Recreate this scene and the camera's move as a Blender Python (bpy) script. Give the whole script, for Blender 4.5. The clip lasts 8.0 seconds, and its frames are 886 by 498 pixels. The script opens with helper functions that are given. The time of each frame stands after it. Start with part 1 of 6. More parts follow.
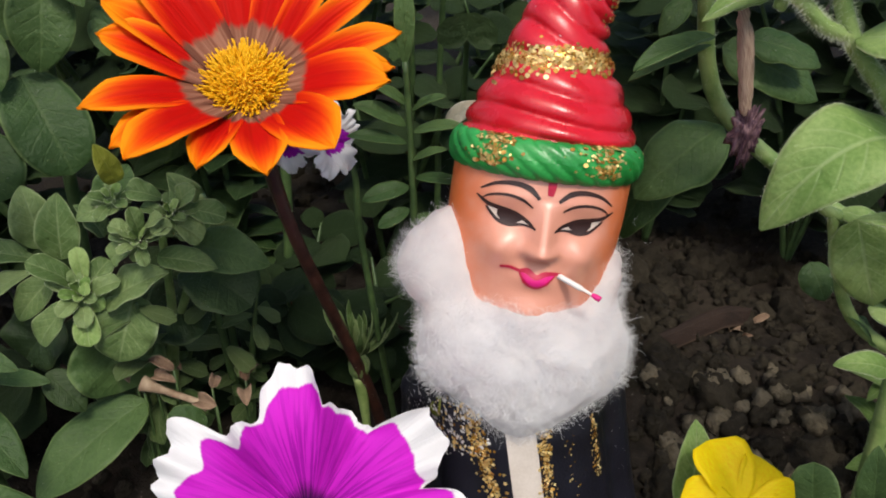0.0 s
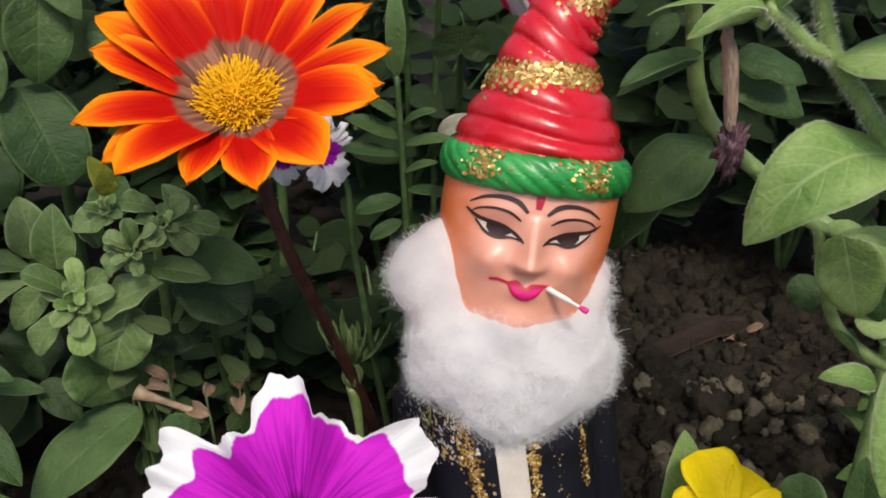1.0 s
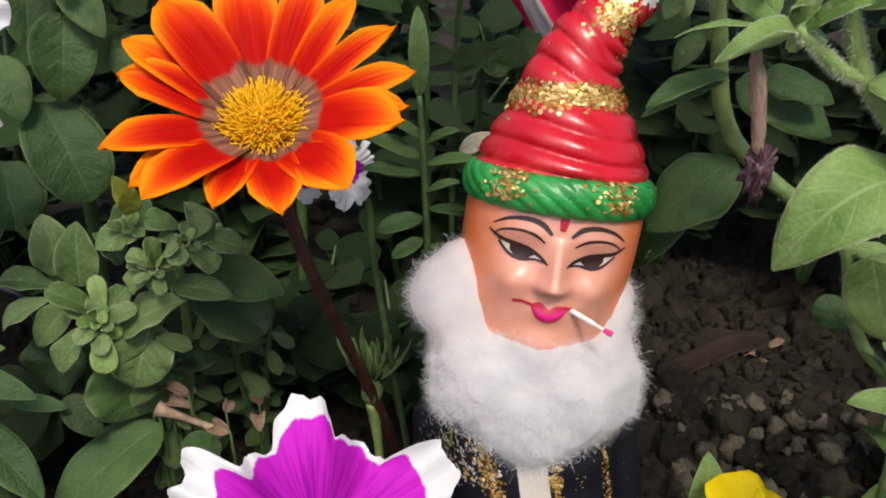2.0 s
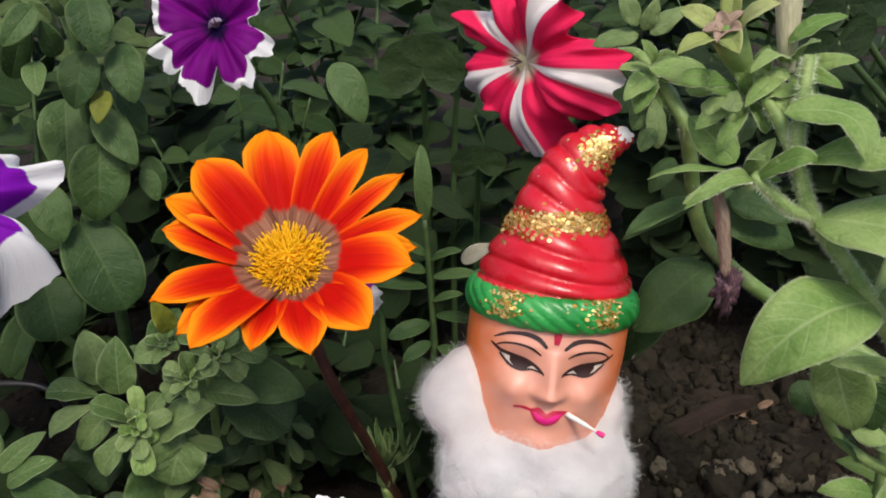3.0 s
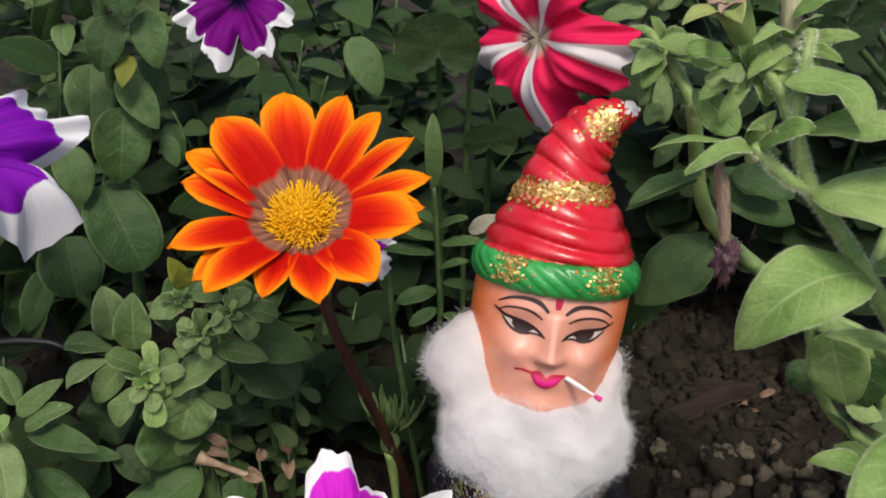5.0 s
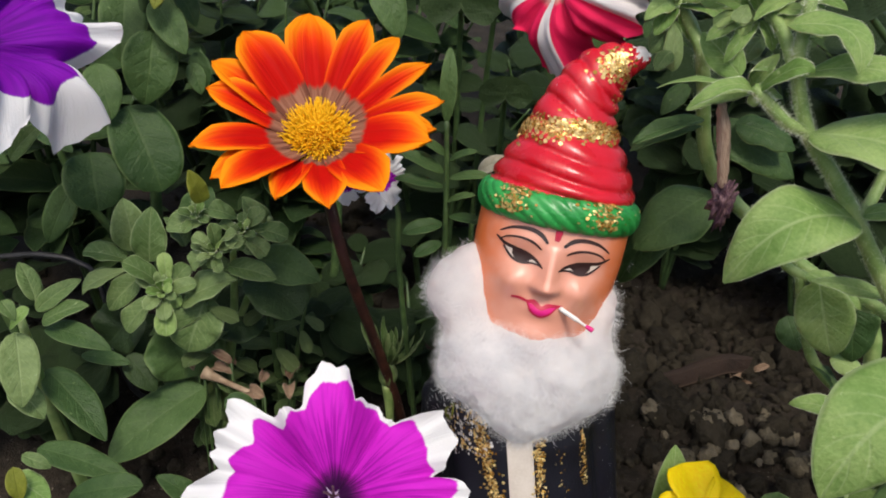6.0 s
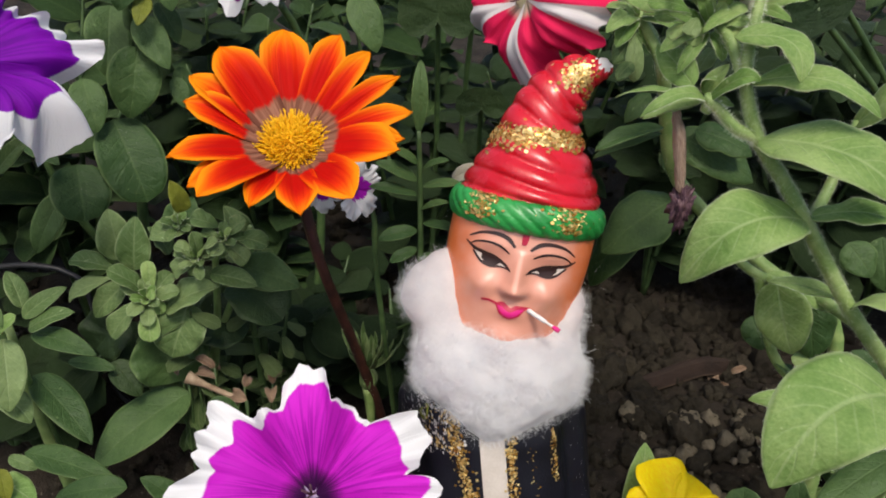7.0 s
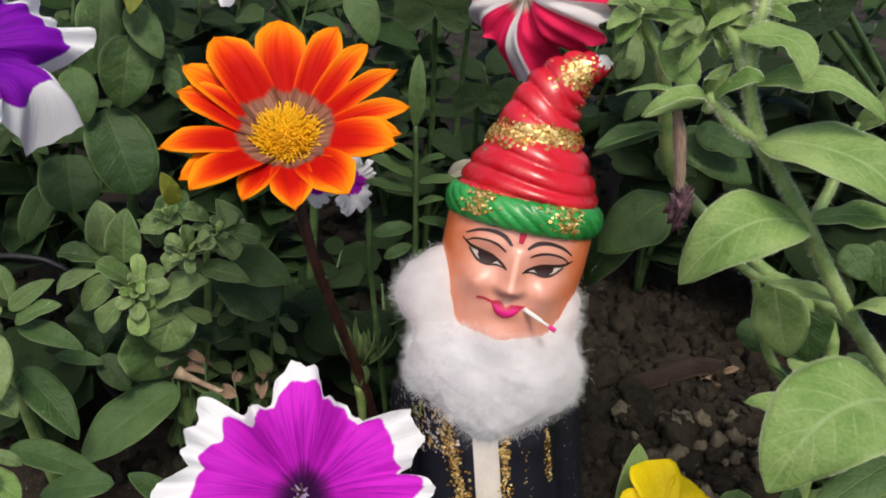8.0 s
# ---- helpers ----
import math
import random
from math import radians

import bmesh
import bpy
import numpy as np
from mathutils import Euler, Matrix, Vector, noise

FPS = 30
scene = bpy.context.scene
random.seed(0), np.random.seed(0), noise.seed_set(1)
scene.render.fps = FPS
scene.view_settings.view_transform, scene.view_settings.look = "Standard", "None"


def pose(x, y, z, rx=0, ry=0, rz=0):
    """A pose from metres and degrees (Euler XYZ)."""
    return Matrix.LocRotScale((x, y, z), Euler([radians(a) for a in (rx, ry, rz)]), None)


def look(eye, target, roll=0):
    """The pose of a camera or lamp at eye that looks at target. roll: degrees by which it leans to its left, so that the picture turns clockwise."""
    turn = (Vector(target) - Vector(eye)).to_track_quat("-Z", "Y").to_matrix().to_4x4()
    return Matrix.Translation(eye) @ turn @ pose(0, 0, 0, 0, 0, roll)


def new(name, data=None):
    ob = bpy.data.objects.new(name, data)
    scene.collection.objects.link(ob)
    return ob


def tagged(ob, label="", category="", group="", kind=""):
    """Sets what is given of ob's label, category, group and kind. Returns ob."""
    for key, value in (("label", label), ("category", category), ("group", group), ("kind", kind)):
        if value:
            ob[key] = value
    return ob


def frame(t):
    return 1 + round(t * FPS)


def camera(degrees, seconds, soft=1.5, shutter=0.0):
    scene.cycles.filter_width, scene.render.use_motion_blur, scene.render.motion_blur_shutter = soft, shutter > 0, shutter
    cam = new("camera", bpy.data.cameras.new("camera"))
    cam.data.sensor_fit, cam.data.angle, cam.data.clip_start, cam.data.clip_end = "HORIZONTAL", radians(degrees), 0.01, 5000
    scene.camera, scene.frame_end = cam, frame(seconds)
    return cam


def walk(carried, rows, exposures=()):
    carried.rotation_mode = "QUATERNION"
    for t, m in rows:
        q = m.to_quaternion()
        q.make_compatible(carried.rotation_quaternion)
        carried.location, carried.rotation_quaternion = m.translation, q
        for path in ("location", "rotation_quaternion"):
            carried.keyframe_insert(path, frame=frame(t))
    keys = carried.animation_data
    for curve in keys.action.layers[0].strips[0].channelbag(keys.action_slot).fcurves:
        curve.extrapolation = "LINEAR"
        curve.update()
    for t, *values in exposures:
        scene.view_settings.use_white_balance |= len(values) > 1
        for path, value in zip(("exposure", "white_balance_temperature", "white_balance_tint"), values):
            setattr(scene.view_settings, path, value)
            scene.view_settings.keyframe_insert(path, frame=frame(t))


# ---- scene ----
cam = camera(60.7, 8.0, 1.9)
PATH = [
    (0, (0.003, -0.022, 0.227), (0.003, 1.694, -0.801), 1.1),
    (0.5, (0.004, -0.026, 0.229), (-0.009, 1.699, -0.784), 0.9),
    (1, (0.006, -0.023, 0.23), (0.002, 1.699, -0.787), 1.2),
    (2.3, (0.0, -0.02, 0.237), (-0.044, 1.714, -0.758), 0.8),
    (2.5, (-0.005, -0.024, 0.246), (-0.035, 1.721, -0.73), 1.0),
    (3, (0.002, -0.029, 0.266), (-0.038, 1.738, -0.67), -0.9),
    (3.5, (0.003, -0.034, 0.263), (-0.06, 1.726, -0.685), -0.5),
    (4, (0.004, -0.037, 0.261), (-0.069, 1.722, -0.688), -0.5),
    (5.3, (0.004, -0.043, 0.259), (-0.082, 1.723, -0.676), 1.2),
    (5.5, (0.002, -0.048, 0.253), (-0.101, 1.709, -0.697), 2.1),
    (6, (0.008, -0.057, 0.247), (-0.1, 1.695, -0.712), 3.9),
    (6.5, (0.016, -0.061, 0.248), (-0.073, 1.702, -0.694), 3.6),
    (7, (0.017, -0.065, 0.25), (-0.088, 1.701, -0.683), 3.4),
    (7.5, (0.013, -0.064, 0.249), (-0.08, 1.702, -0.684), 3.9),
    (8, (0.015, -0.062, 0.249), (-0.063, 1.7, -0.694), 4.6),
]
walk(cam, [(t, look(eye, target, roll)) for t, eye, target, roll in PATH], [(0.0, 0.0, 6700, 10.5), (8.0, 0.0, 6700, 10.5)])

# ---------------------------------------------------------------- light
SUN_TURN, SUN_HIGH = 22.0, 58.0
world = bpy.data.worlds.new("world")
scene.world = world
world.use_nodes = True
sky = world.node_tree.nodes.new("ShaderNodeTexSky")
sky.sky_type = "NISHITA"
sky.sun_disc = False
sky.sun_elevation = radians(SUN_HIGH)
sky.sun_rotation = radians(180 + SUN_TURN)
sky.air_density, sky.dust_density = 1.0, 3.0
world.node_tree.links.new(sky.outputs[0], world.node_tree.nodes["Background"].inputs[0])
world.node_tree.nodes["Background"].inputs[1].default_value = 0.15
sun = new("sun", bpy.data.lights.new("sun", "SUN"))
sun.data.energy, sun.data.angle, sun.data.color = 2.7, radians(14), (1.0, 0.94, 0.84)
sun_from = Vector((math.sin(radians(SUN_TURN)) * math.cos(radians(SUN_HIGH)), -math.cos(radians(SUN_TURN)) * math.cos(radians(SUN_HIGH)), math.sin(radians(SUN_HIGH))))
sun.matrix_world = look(sun_from * 3, (0, 0, 0))


# ---------------------------------------------------------------- materials
class Shader:
    """A short way to wire a node material."""

    def __init__(self, name, rough=0.5, metal=0.0, spec=0.5):
        self.mat = bpy.data.materials.new(name)
        self.mat.use_nodes = True
        self.nt = self.mat.node_tree
        self.bsdf = self.nt.nodes["Principled BSDF"]
        self.bsdf.inputs["Roughness"].default_value = rough
        self.bsdf.inputs["Metallic"].default_value = metal
        self.bsdf.inputs["Specular IOR Level"].default_value = spec

    def put(self, node, key, value):
        if isinstance(value, bpy.types.NodeSocket):
            self.nt.links.new(value, node.inputs[key])
        elif value is not None:
            node.inputs[key].default_value = value

    def m(self, op, a, b=None, c=None):
        node = self.nt.nodes.new("ShaderNodeMath")
        node.operation = op
        for i, v in enumerate((a, b, c)):
            self.put(node, i, v)
        return node.outputs[0]

    def step(self, x, lo, hi, a=0.0, b=1.0):
        node = self.nt.nodes.new("ShaderNodeMapRange")
        node.interpolation_type = "SMOOTHSTEP"
        for i, v in enumerate((x, lo, hi, a, b)):
            self.put(node, i, v)
        return node.outputs[0]

    def mix(self, f, a, b):
        node = self.nt.nodes.new("ShaderNodeMix")
        node.data_type = "RGBA"
        for i, v in ((0, f), (6, a), (7, b)):
            if isinstance(v, tuple):
                v = (*v, 1.0)
            self.put(node, i, v)
        return node.outputs[2]

    def noise(self, scale, detail=3.0, at=None, rough=0.5):
        node = self.nt.nodes.new("ShaderNodeTexNoise")
        node.inputs["Scale"].default_value = scale
        node.inputs["Detail"].default_value = detail
        node.inputs["Roughness"].default_value = rough
        self.put(node, "Vector", at if at is not None else self.obj())
        return node.outputs[0]

    def cells(self, scale, at=None):
        node = self.nt.nodes.new("ShaderNodeTexVoronoi")
        node.inputs["Scale"].default_value = scale
        self.put(node, "Vector", at if at is not None else self.obj())
        return node.outputs

    def obj(self):
        return self.nt.nodes.new("ShaderNodeTexCoord").outputs["Object"]

    def uv(self):
        sep = self.nt.nodes.new("ShaderNodeSeparateXYZ")
        self.nt.links.new(self.nt.nodes.new("ShaderNodeTexCoord").outputs["UV"], sep.inputs[0])
        return sep.outputs[0], sep.outputs[1]

    def xyz(self, x, y, z=0.0):
        node = self.nt.nodes.new("ShaderNodeCombineXYZ")
        for i, v in enumerate((x, y, z)):
            self.put(node, i, v)
        return node.outputs[0]

    def chance(self):
        return self.nt.nodes.new("ShaderNodeObjectInfo").outputs["Random"]

    def bump(self, height, strength, distance):
        node = self.nt.nodes.new("ShaderNodeBump")
        node.inputs["Strength"].default_value = strength
        node.inputs["Distance"].default_value = distance
        self.nt.links.new(height, node.inputs["Height"])
        self.nt.links.new(node.outputs[0], self.bsdf.inputs["Normal"])

    def colour(self, c):
        self.put(self.bsdf, "Base Color", (*c, 1.0) if isinstance(c, tuple) else c)
        return c

    def thin(self, c, part):
        """Lets part of the light through, as leaves and petals do."""
        tr = self.nt.nodes.new("ShaderNodeBsdfTranslucent")
        self.put(tr, 0, (*c, 1.0) if isinstance(c, tuple) else c)
        mx = self.nt.nodes.new("ShaderNodeMixShader")
        mx.inputs[0].default_value = part
        out = self.nt.nodes["Material Output"]
        self.nt.links.new(self.bsdf.outputs[0], mx.inputs[1])
        self.nt.links.new(tr.outputs[0], mx.inputs[2])
        self.nt.links.new(mx.outputs[0], out.inputs[0])


def leaf_material(name, dark, light, vein, rough=0.5, thin=0.22, vein_show=0.2):
    s = Shader(name, rough, 0.0, 0.28)
    u, v = s.uv()
    a = s.m("ABSOLUTE", s.m("MULTIPLY_ADD", u, 2.0, -1.0))
    rib = s.step(a, 0.085, 0.01)
    side = s.m("FRACT", s.m("MULTIPLY_ADD", a, -2.0, s.m("MULTIPLY", v, 7.0)))
    side = s.step(s.m("ABSOLUTE", s.m("SUBTRACT", side, 0.5)), 0.12, 0.0)
    side = s.m("MULTIPLY", side, s.step(a, 1.0, 0.3, 0.1, 0.6))
    veins = s.m("MAXIMUM", rib, side)
    big = s.noise(60, 3)
    fine = s.noise(900, 4)
    mixed = s.m("MULTIPLY_ADD", s.chance(), 0.45, s.m("MULTIPLY_ADD", fine, 0.5, s.m("MULTIPLY_ADD", big, 0.9, -0.52)))
    c = s.mix(s.step(mixed, 0.08, 0.86), dark, light)
    c = s.mix(s.m("MULTIPLY", veins, vein_show), c, vein)
    c = s.mix(s.m("MULTIPLY", s.step(a, 0.9, 1.0), 0.6), c, vein)
    spots = s.step(s.noise(420, 2), 0.72, 0.78, 0.0, 0.5)
    c = s.mix(spots, c, vein)
    dust = s.m("MULTIPLY", s.step(s.noise(2600, 1), 0.74, 0.79, 0.0, 0.55), s.step(big, 0.42, 0.6))
    c = s.mix(dust, c, (0.62, 0.64, 0.58))
    s.colour(c)
    s.put(s.bsdf, "Roughness", s.step(fine, 0.2, 0.8, rough - 0.08, rough + 0.14))
    s.bump(s.m("MULTIPLY_ADD", veins, -0.22, s.m("MULTIPLY_ADD", fine, 0.5, s.m("MULTIPLY_ADD", s.noise(260, 3), 0.9, s.m("MULTIPLY", big, 1.5)))), 0.8, 0.0009)
    s.thin(c, thin)
    return s.mat


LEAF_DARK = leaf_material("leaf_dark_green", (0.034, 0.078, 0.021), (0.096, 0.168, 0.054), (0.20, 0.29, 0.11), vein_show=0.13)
# Same leaf darkened: the shade under and behind foliage is put into this green.
LEAF_SHADED = leaf_material("leaf_painted_shade_green", (0.019, 0.040, 0.013), (0.050, 0.088, 0.029), (0.08, 0.12, 0.05), vein_show=0.12)
LEAF_GREY = leaf_material("leaf_grey_green", (0.085, 0.152, 0.043), (0.23, 0.32, 0.125), (0.38, 0.47, 0.24), 0.5, 0.2, 0.28)
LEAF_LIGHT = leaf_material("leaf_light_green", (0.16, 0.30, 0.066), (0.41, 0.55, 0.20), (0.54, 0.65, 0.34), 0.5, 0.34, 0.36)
SEPAL = leaf_material("sepal_pale_yellow_green", (0.34, 0.42, 0.12), (0.58, 0.62, 0.28), (0.66, 0.68, 0.40), 0.5, 0.3, 0.3)
LEAF_YELLOW = leaf_material("leaf_yellow_green", (0.16, 0.19, 0.02), (0.30, 0.33, 0.05), (0.36, 0.38, 0.10), 0.45, 0.3)
DRY_PALE = leaf_material("leaf_pale_dry", (0.34, 0.32, 0.24), (0.55, 0.54, 0.46), (0.6, 0.58, 0.5), 0.7, 0.15)
LEAF_DEAD = leaf_material("leaf_dead_dark_brown", (0.014, 0.009, 0.007), (0.046, 0.027, 0.019), (0.09, 0.06, 0.04), 0.8, 0.05)
LEAF_DRY = leaf_material("leaf_dry_brown", (0.13, 0.075, 0.045), (0.36, 0.25, 0.17), (0.42, 0.33, 0.24), 0.75, 0.1)


def stem_material(name, low, high, rough=0.5):
    s = Shader(name, rough)
    n = s.noise(160, 4)
    s.colour(s.mix(s.step(n, 0.3, 0.7), low, high))
    s.bump(s.noise(700, 3), 0.4, 0.0005)
    return s.mat


STEM_GREEN = stem_material("stem_green", (0.15, 0.25, 0.065), (0.30, 0.40, 0.14))
STEM_DARK = stem_material("stem_dark_green", (0.034, 0.070, 0.021), (0.072, 0.125, 0.038))
STEM_RED = stem_material("stem_red_brown", (0.026, 0.009, 0.006), (0.070, 0.024, 0.015))
HAIR = stem_material("stem_hair", (0.55, 0.62, 0.42), (0.70, 0.76, 0.58))
DRY = stem_material("dry_stalk", (0.20, 0.13, 0.08), (0.45, 0.35, 0.24), 0.8)


def petunia_material(name, inner, deep, rim, throat, border=0.66, star=False, thin=0.25, wander=1.15):
    s = Shader(name, 0.6, 0.0, 0.14)
    u, v = s.uv()
    turn = s.m("MULTIPLY", u, 2 * math.pi)
    around = s.xyz(s.m("COSINE", turn), s.m("SINE", turn), s.m("MULTIPLY", v, 0.05))
    rays = s.noise(26, 3, around, 0.6)
    wob = s.noise(1.5, 3, around)
    lines = s.m("MULTIPLY", s.step(rays, 0.50, 0.42), s.step(v, 0.85, 0.25, 0.1, 0.7))
    c = s.mix(lines, inner, deep)
    c = s.mix(s.step(s.noise(2.2, 2, around), 0.35, 0.7, 0.0, 0.35), c, deep)
    c = s.mix(s.step(s.m("MULTIPLY_ADD", rays, 0.12, v), 0.23, 0.11), c, throat)
    if star:
        lobes = s.m("ABSOLUTE", s.m("SINE", s.m("MULTIPLY", turn, 2.5)))
        edge = s.m("MULTIPLY_ADD", wob, 0.9, s.m("MULTIPLY_ADD", v, -0.15, lobes))
        c = s.mix(s.step(edge, 0.80, 0.75), c, rim)
    else:
        edge = s.m("MULTIPLY_ADD", s.m("SUBTRACT", wob, 0.5), -wander, s.m("MULTIPLY_ADD", s.noise(90, 2, around), -0.03, v))
        c = s.mix(s.step(edge, border - 0.02, border + 0.005), c, rim)
    s.colour(c)
    s.bump(s.m("MULTIPLY_ADD", s.noise(1400, 2), 0.2, s.m("MULTIPLY_ADD", s.noise(330, 3), 0.2, s.m("MULTIPLY", rays, 0.8))), 0.6, 0.0010)
    s.thin(c, thin)
    return s.mat


WHITE_PETAL = (0.84, 0.84, 0.86)
PETUNIA_MAGENTA = petunia_material("petunia_magenta_white", (0.68, 0.022, 0.63), (0.29, 0.004, 0.33), WHITE_PETAL, (0.045, 0.004, 0.06), 0.76, wander=0.28)
PETUNIA_PURPLE = petunia_material("petunia_purple_white", (0.25, 0.006, 0.46), (0.13, 0.003, 0.29), WHITE_PETAL, (0.03, 0.004, 0.10), 0.76, wander=0.32)
PETUNIA_LILAC = petunia_material("petunia_lilac_outside", (0.50, 0.34, 0.62), (0.32, 0.15, 0.48), WHITE_PETAL, (0.62, 0.52, 0.66), 0.70, wander=0.5)
PETUNIA_PALE = petunia_material("petunia_white_magenta", (0.46, 0.01, 0.52), (0.3, 0.006, 0.38), WHITE_PETAL, (0.1, 0.02, 0.14), 0.32)
PETUNIA_PLUM = petunia_material("petunia_plum_white", (0.21, 0.002, 0.23), (0.11, 0.002, 0.13), WHITE_PETAL, (0.008, 0.002, 0.04), 0.76, wander=0.25)
PETUNIA_RED = petunia_material("petunia_red_white", (0.80, 0.020, 0.11), (0.66, 0.012, 0.07), (0.78, 0.74, 0.74), (0.55, 0.45, 0.35), 0.7, True)


def plain_petal(name, low, high, thin=0.25):
    s = Shader(name, 0.55, 0.0, 0.3)
    u, v = s.uv()
    n = s.noise(9, 3, s.xyz(s.m("MULTIPLY", u, 6.0), v, 0.0))
    c = s.colour(s.mix(s.step(n, 0.3, 0.7), low, high))
    s.bump(s.noise(900, 3), 0.3, 0.0005)
    s.thin(c, thin)
    return s.mat


YELLOW_PETAL = plain_petal("pansy_yellow", (0.94, 0.66, 0.0), (0.96, 0.80, 0.004))
TUBE_LILAC = plain_petal("petunia_tube_lilac", (0.30, 0.18, 0.42), (0.62, 0.54, 0.66))
TUBE_CREAM = plain_petal("petunia_tube_cream", (0.44, 0.42, 0.26), (0.64, 0.60, 0.42))
WILTED = plain_petal("wilted_petal", (0.030, 0.008, 0.030), (0.20, 0.12, 0.13), 0.1)
WILTED_TUBE = plain_petal("wilted_tube", (0.24, 0.15, 0.11), (0.48, 0.36, 0.27), 0.1)


def gazania_material():
    s = Shader("gazania_petal", 0.58, 0.0, 0.09)
    u, v = s.uv()
    a = s.m("ABSOLUTE", s.m("MULTIPLY_ADD", u, 2.0, -1.0))
    streak = s.noise(1.0, 3, s.xyz(s.m("MULTIPLY", u, 14.0), s.m("MULTIPLY", v, 1.6), s.m("MULTIPLY", s.chance(), 50.0)))
    f = s.m("MULTIPLY_ADD", s.m("POWER", a, 2.0), 0.52, s.m("MULTIPLY", s.m("POWER", v, 2.1), 0.95))
    f = s.m("ADD", s.m("MULTIPLY_ADD", streak, 0.32, f), s.m("MULTIPLY_ADD", s.chance(), 0.16, -0.43))
    c = s.mix(s.step(f, 0.08, 0.42), (0.56, 0.006, 0.003), (0.78, 0.040, 0.003))
    c = s.mix(s.step(f, 0.30, 0.82), c, (0.92, 0.30, 0.006))
    dark = s.m("MULTIPLY", s.step(s.m("ABSOLUTE", s.m("SUBTRACT", a, 0.26)), 0.09, 0.0), s.step(v, 0.95, 0.45, 0.0, 0.3))
    c = s.mix(dark, c, (0.42, 0.008, 0.004))
    base = s.step(s.m("MULTIPLY_ADD", streak, 0.10, v), 0.40, 0.345)
    brown = s.mix(s.step(streak, 0.3, 0.7), (0.24, 0.09, 0.055), (0.42, 0.20, 0.13))
    brown = s.mix(s.step(a, 0.6, 1.0, 0.0, 0.7), brown, (0.10, 0.03, 0.02))
    c = s.mix(base, c, brown)
    s.colour(c)
    s.bump(s.m("MULTIPLY_ADD", s.noise(1500, 2), 0.2, streak), 0.5, 0.0007)
    s.thin(c, 0.22)
    return s.mat


GAZANIA = gazania_material()
FLORET = plain_petal("gazania_floret", (0.86, 0.40, 0.004), (0.96, 0.62, 0.018), 0.15)


def paint(name, low, high, rough, coat=0.0, scale=90, bump=0.25):
    s = Shader(name, rough)
    n = s.noise(scale, 5)
    fine = s.noise(1300, 3)
    s.colour(s.mix(s.step(s.m("MULTIPLY_ADD", fine, 0.3, n), 0.4, 0.9), low, high))
    s.put(s.bsdf, "Roughness", s.step(n, 0.2, 0.8, rough - 0.08, rough + 0.12))
    s.bsdf.inputs["Coat Weight"].default_value = coat
    s.bsdf.inputs["Coat Roughness"].default_value = 0.25
    s.bump(s.m("MULTIPLY_ADD", fine, 0.3, n), bump, 0.0008)
    return s.mat


def skin_paint():
    s = Shader("peach_pearl_paint", 0.34, 0.0, 0.75)
    sep = s.nt.nodes.new("ShaderNodeSeparateXYZ")
    geo = s.nt.nodes.new("ShaderNodeTexCoord")
    s.nt.links.new(geo.outputs["UV"], sep.inputs[0])
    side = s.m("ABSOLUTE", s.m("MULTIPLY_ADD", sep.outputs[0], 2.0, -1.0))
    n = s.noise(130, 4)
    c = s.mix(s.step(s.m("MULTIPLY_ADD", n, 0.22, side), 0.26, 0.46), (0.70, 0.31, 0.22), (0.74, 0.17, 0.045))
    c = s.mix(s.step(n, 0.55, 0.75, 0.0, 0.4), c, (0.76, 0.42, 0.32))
    s.colour(c)
    s.bsdf.inputs["Coat Weight"].default_value = 0.3
    s.bsdf.inputs["Coat Roughness"].default_value = 0.4
    s.bump(s.m("MULTIPLY_ADD", s.noise(1500, 3), 0.3, n), 0.2, 0.0008)
    return s.mat


RED_PAINT = paint("red_hat_paint", (0.50, 0.005, 0.014), (0.62, 0.014, 0.032), 0.27, 0.15)
GREEN_PAINT = paint("green_band_paint", (0.010, 0.20, 0.035), (0.03, 0.36, 0.075), 0.36, 0.1)
SKIN_PAINT = skin_paint()
INK = paint("dark_brown_brush_line", (0.018, 0.008, 0.008), (0.04, 0.016, 0.014), 0.45)
EYE_WHITE = paint("cream_eye_paint", (0.62, 0.52, 0.46), (0.72, 0.62, 0.55), 0.4)
CRIMSON = paint("crimson_mark", (0.40, 0.004, 0.035), (0.52, 0.012, 0.06), 0.4)
LIP = paint("magenta_lip_paint", (0.58, 0.006, 0.14), (0.76, 0.02, 0.25), 0.35)
VEST = paint("navy_black_vest_paint", (0.002, 0.002, 0.004), (0.006, 0.006, 0.014), 0.42, 0.0, 60, 0.5)
SHIRT = paint("cream_shirt_paint", (0.52, 0.46, 0.40), (0.66, 0.60, 0.54), 0.5)
CHIPPED = paint("bare_white_plaster", (0.62, 0.60, 0.58), (0.78, 0.76, 0.74), 0.8)


def cotton_material():
    s = Shader("white_cotton", 0.9, 0.0, 0.1)
    c = s.colour(s.mix(s.step(s.noise(150, 4), 0.3, 0.7), (0.84, 0.85, 0.87), (0.91, 0.915, 0.925)))
    s.bump(s.noise(420, 5, None, 0.65), 0.14, 0.002)
    s.thin(c, 0.5)
    return s.mat


COTTON = cotton_material()


def glitter_material():
    s = Shader("gold_glitter", 0.25, 0.62)
    geo = s.nt.nodes.new("ShaderNodeNewGeometry")
    r = geo.outputs["Random Per Island"]
    s.colour(s.mix(s.step(r, 0.15, 0.9), (0.60, 0.32, 0.06), (1.0, 0.80, 0.36)))
    s.put(s.bsdf, "Roughness", s.step(r, 0.0, 1.0, 0.22, 0.5))
    return s.mat


GLITTER = glitter_material()


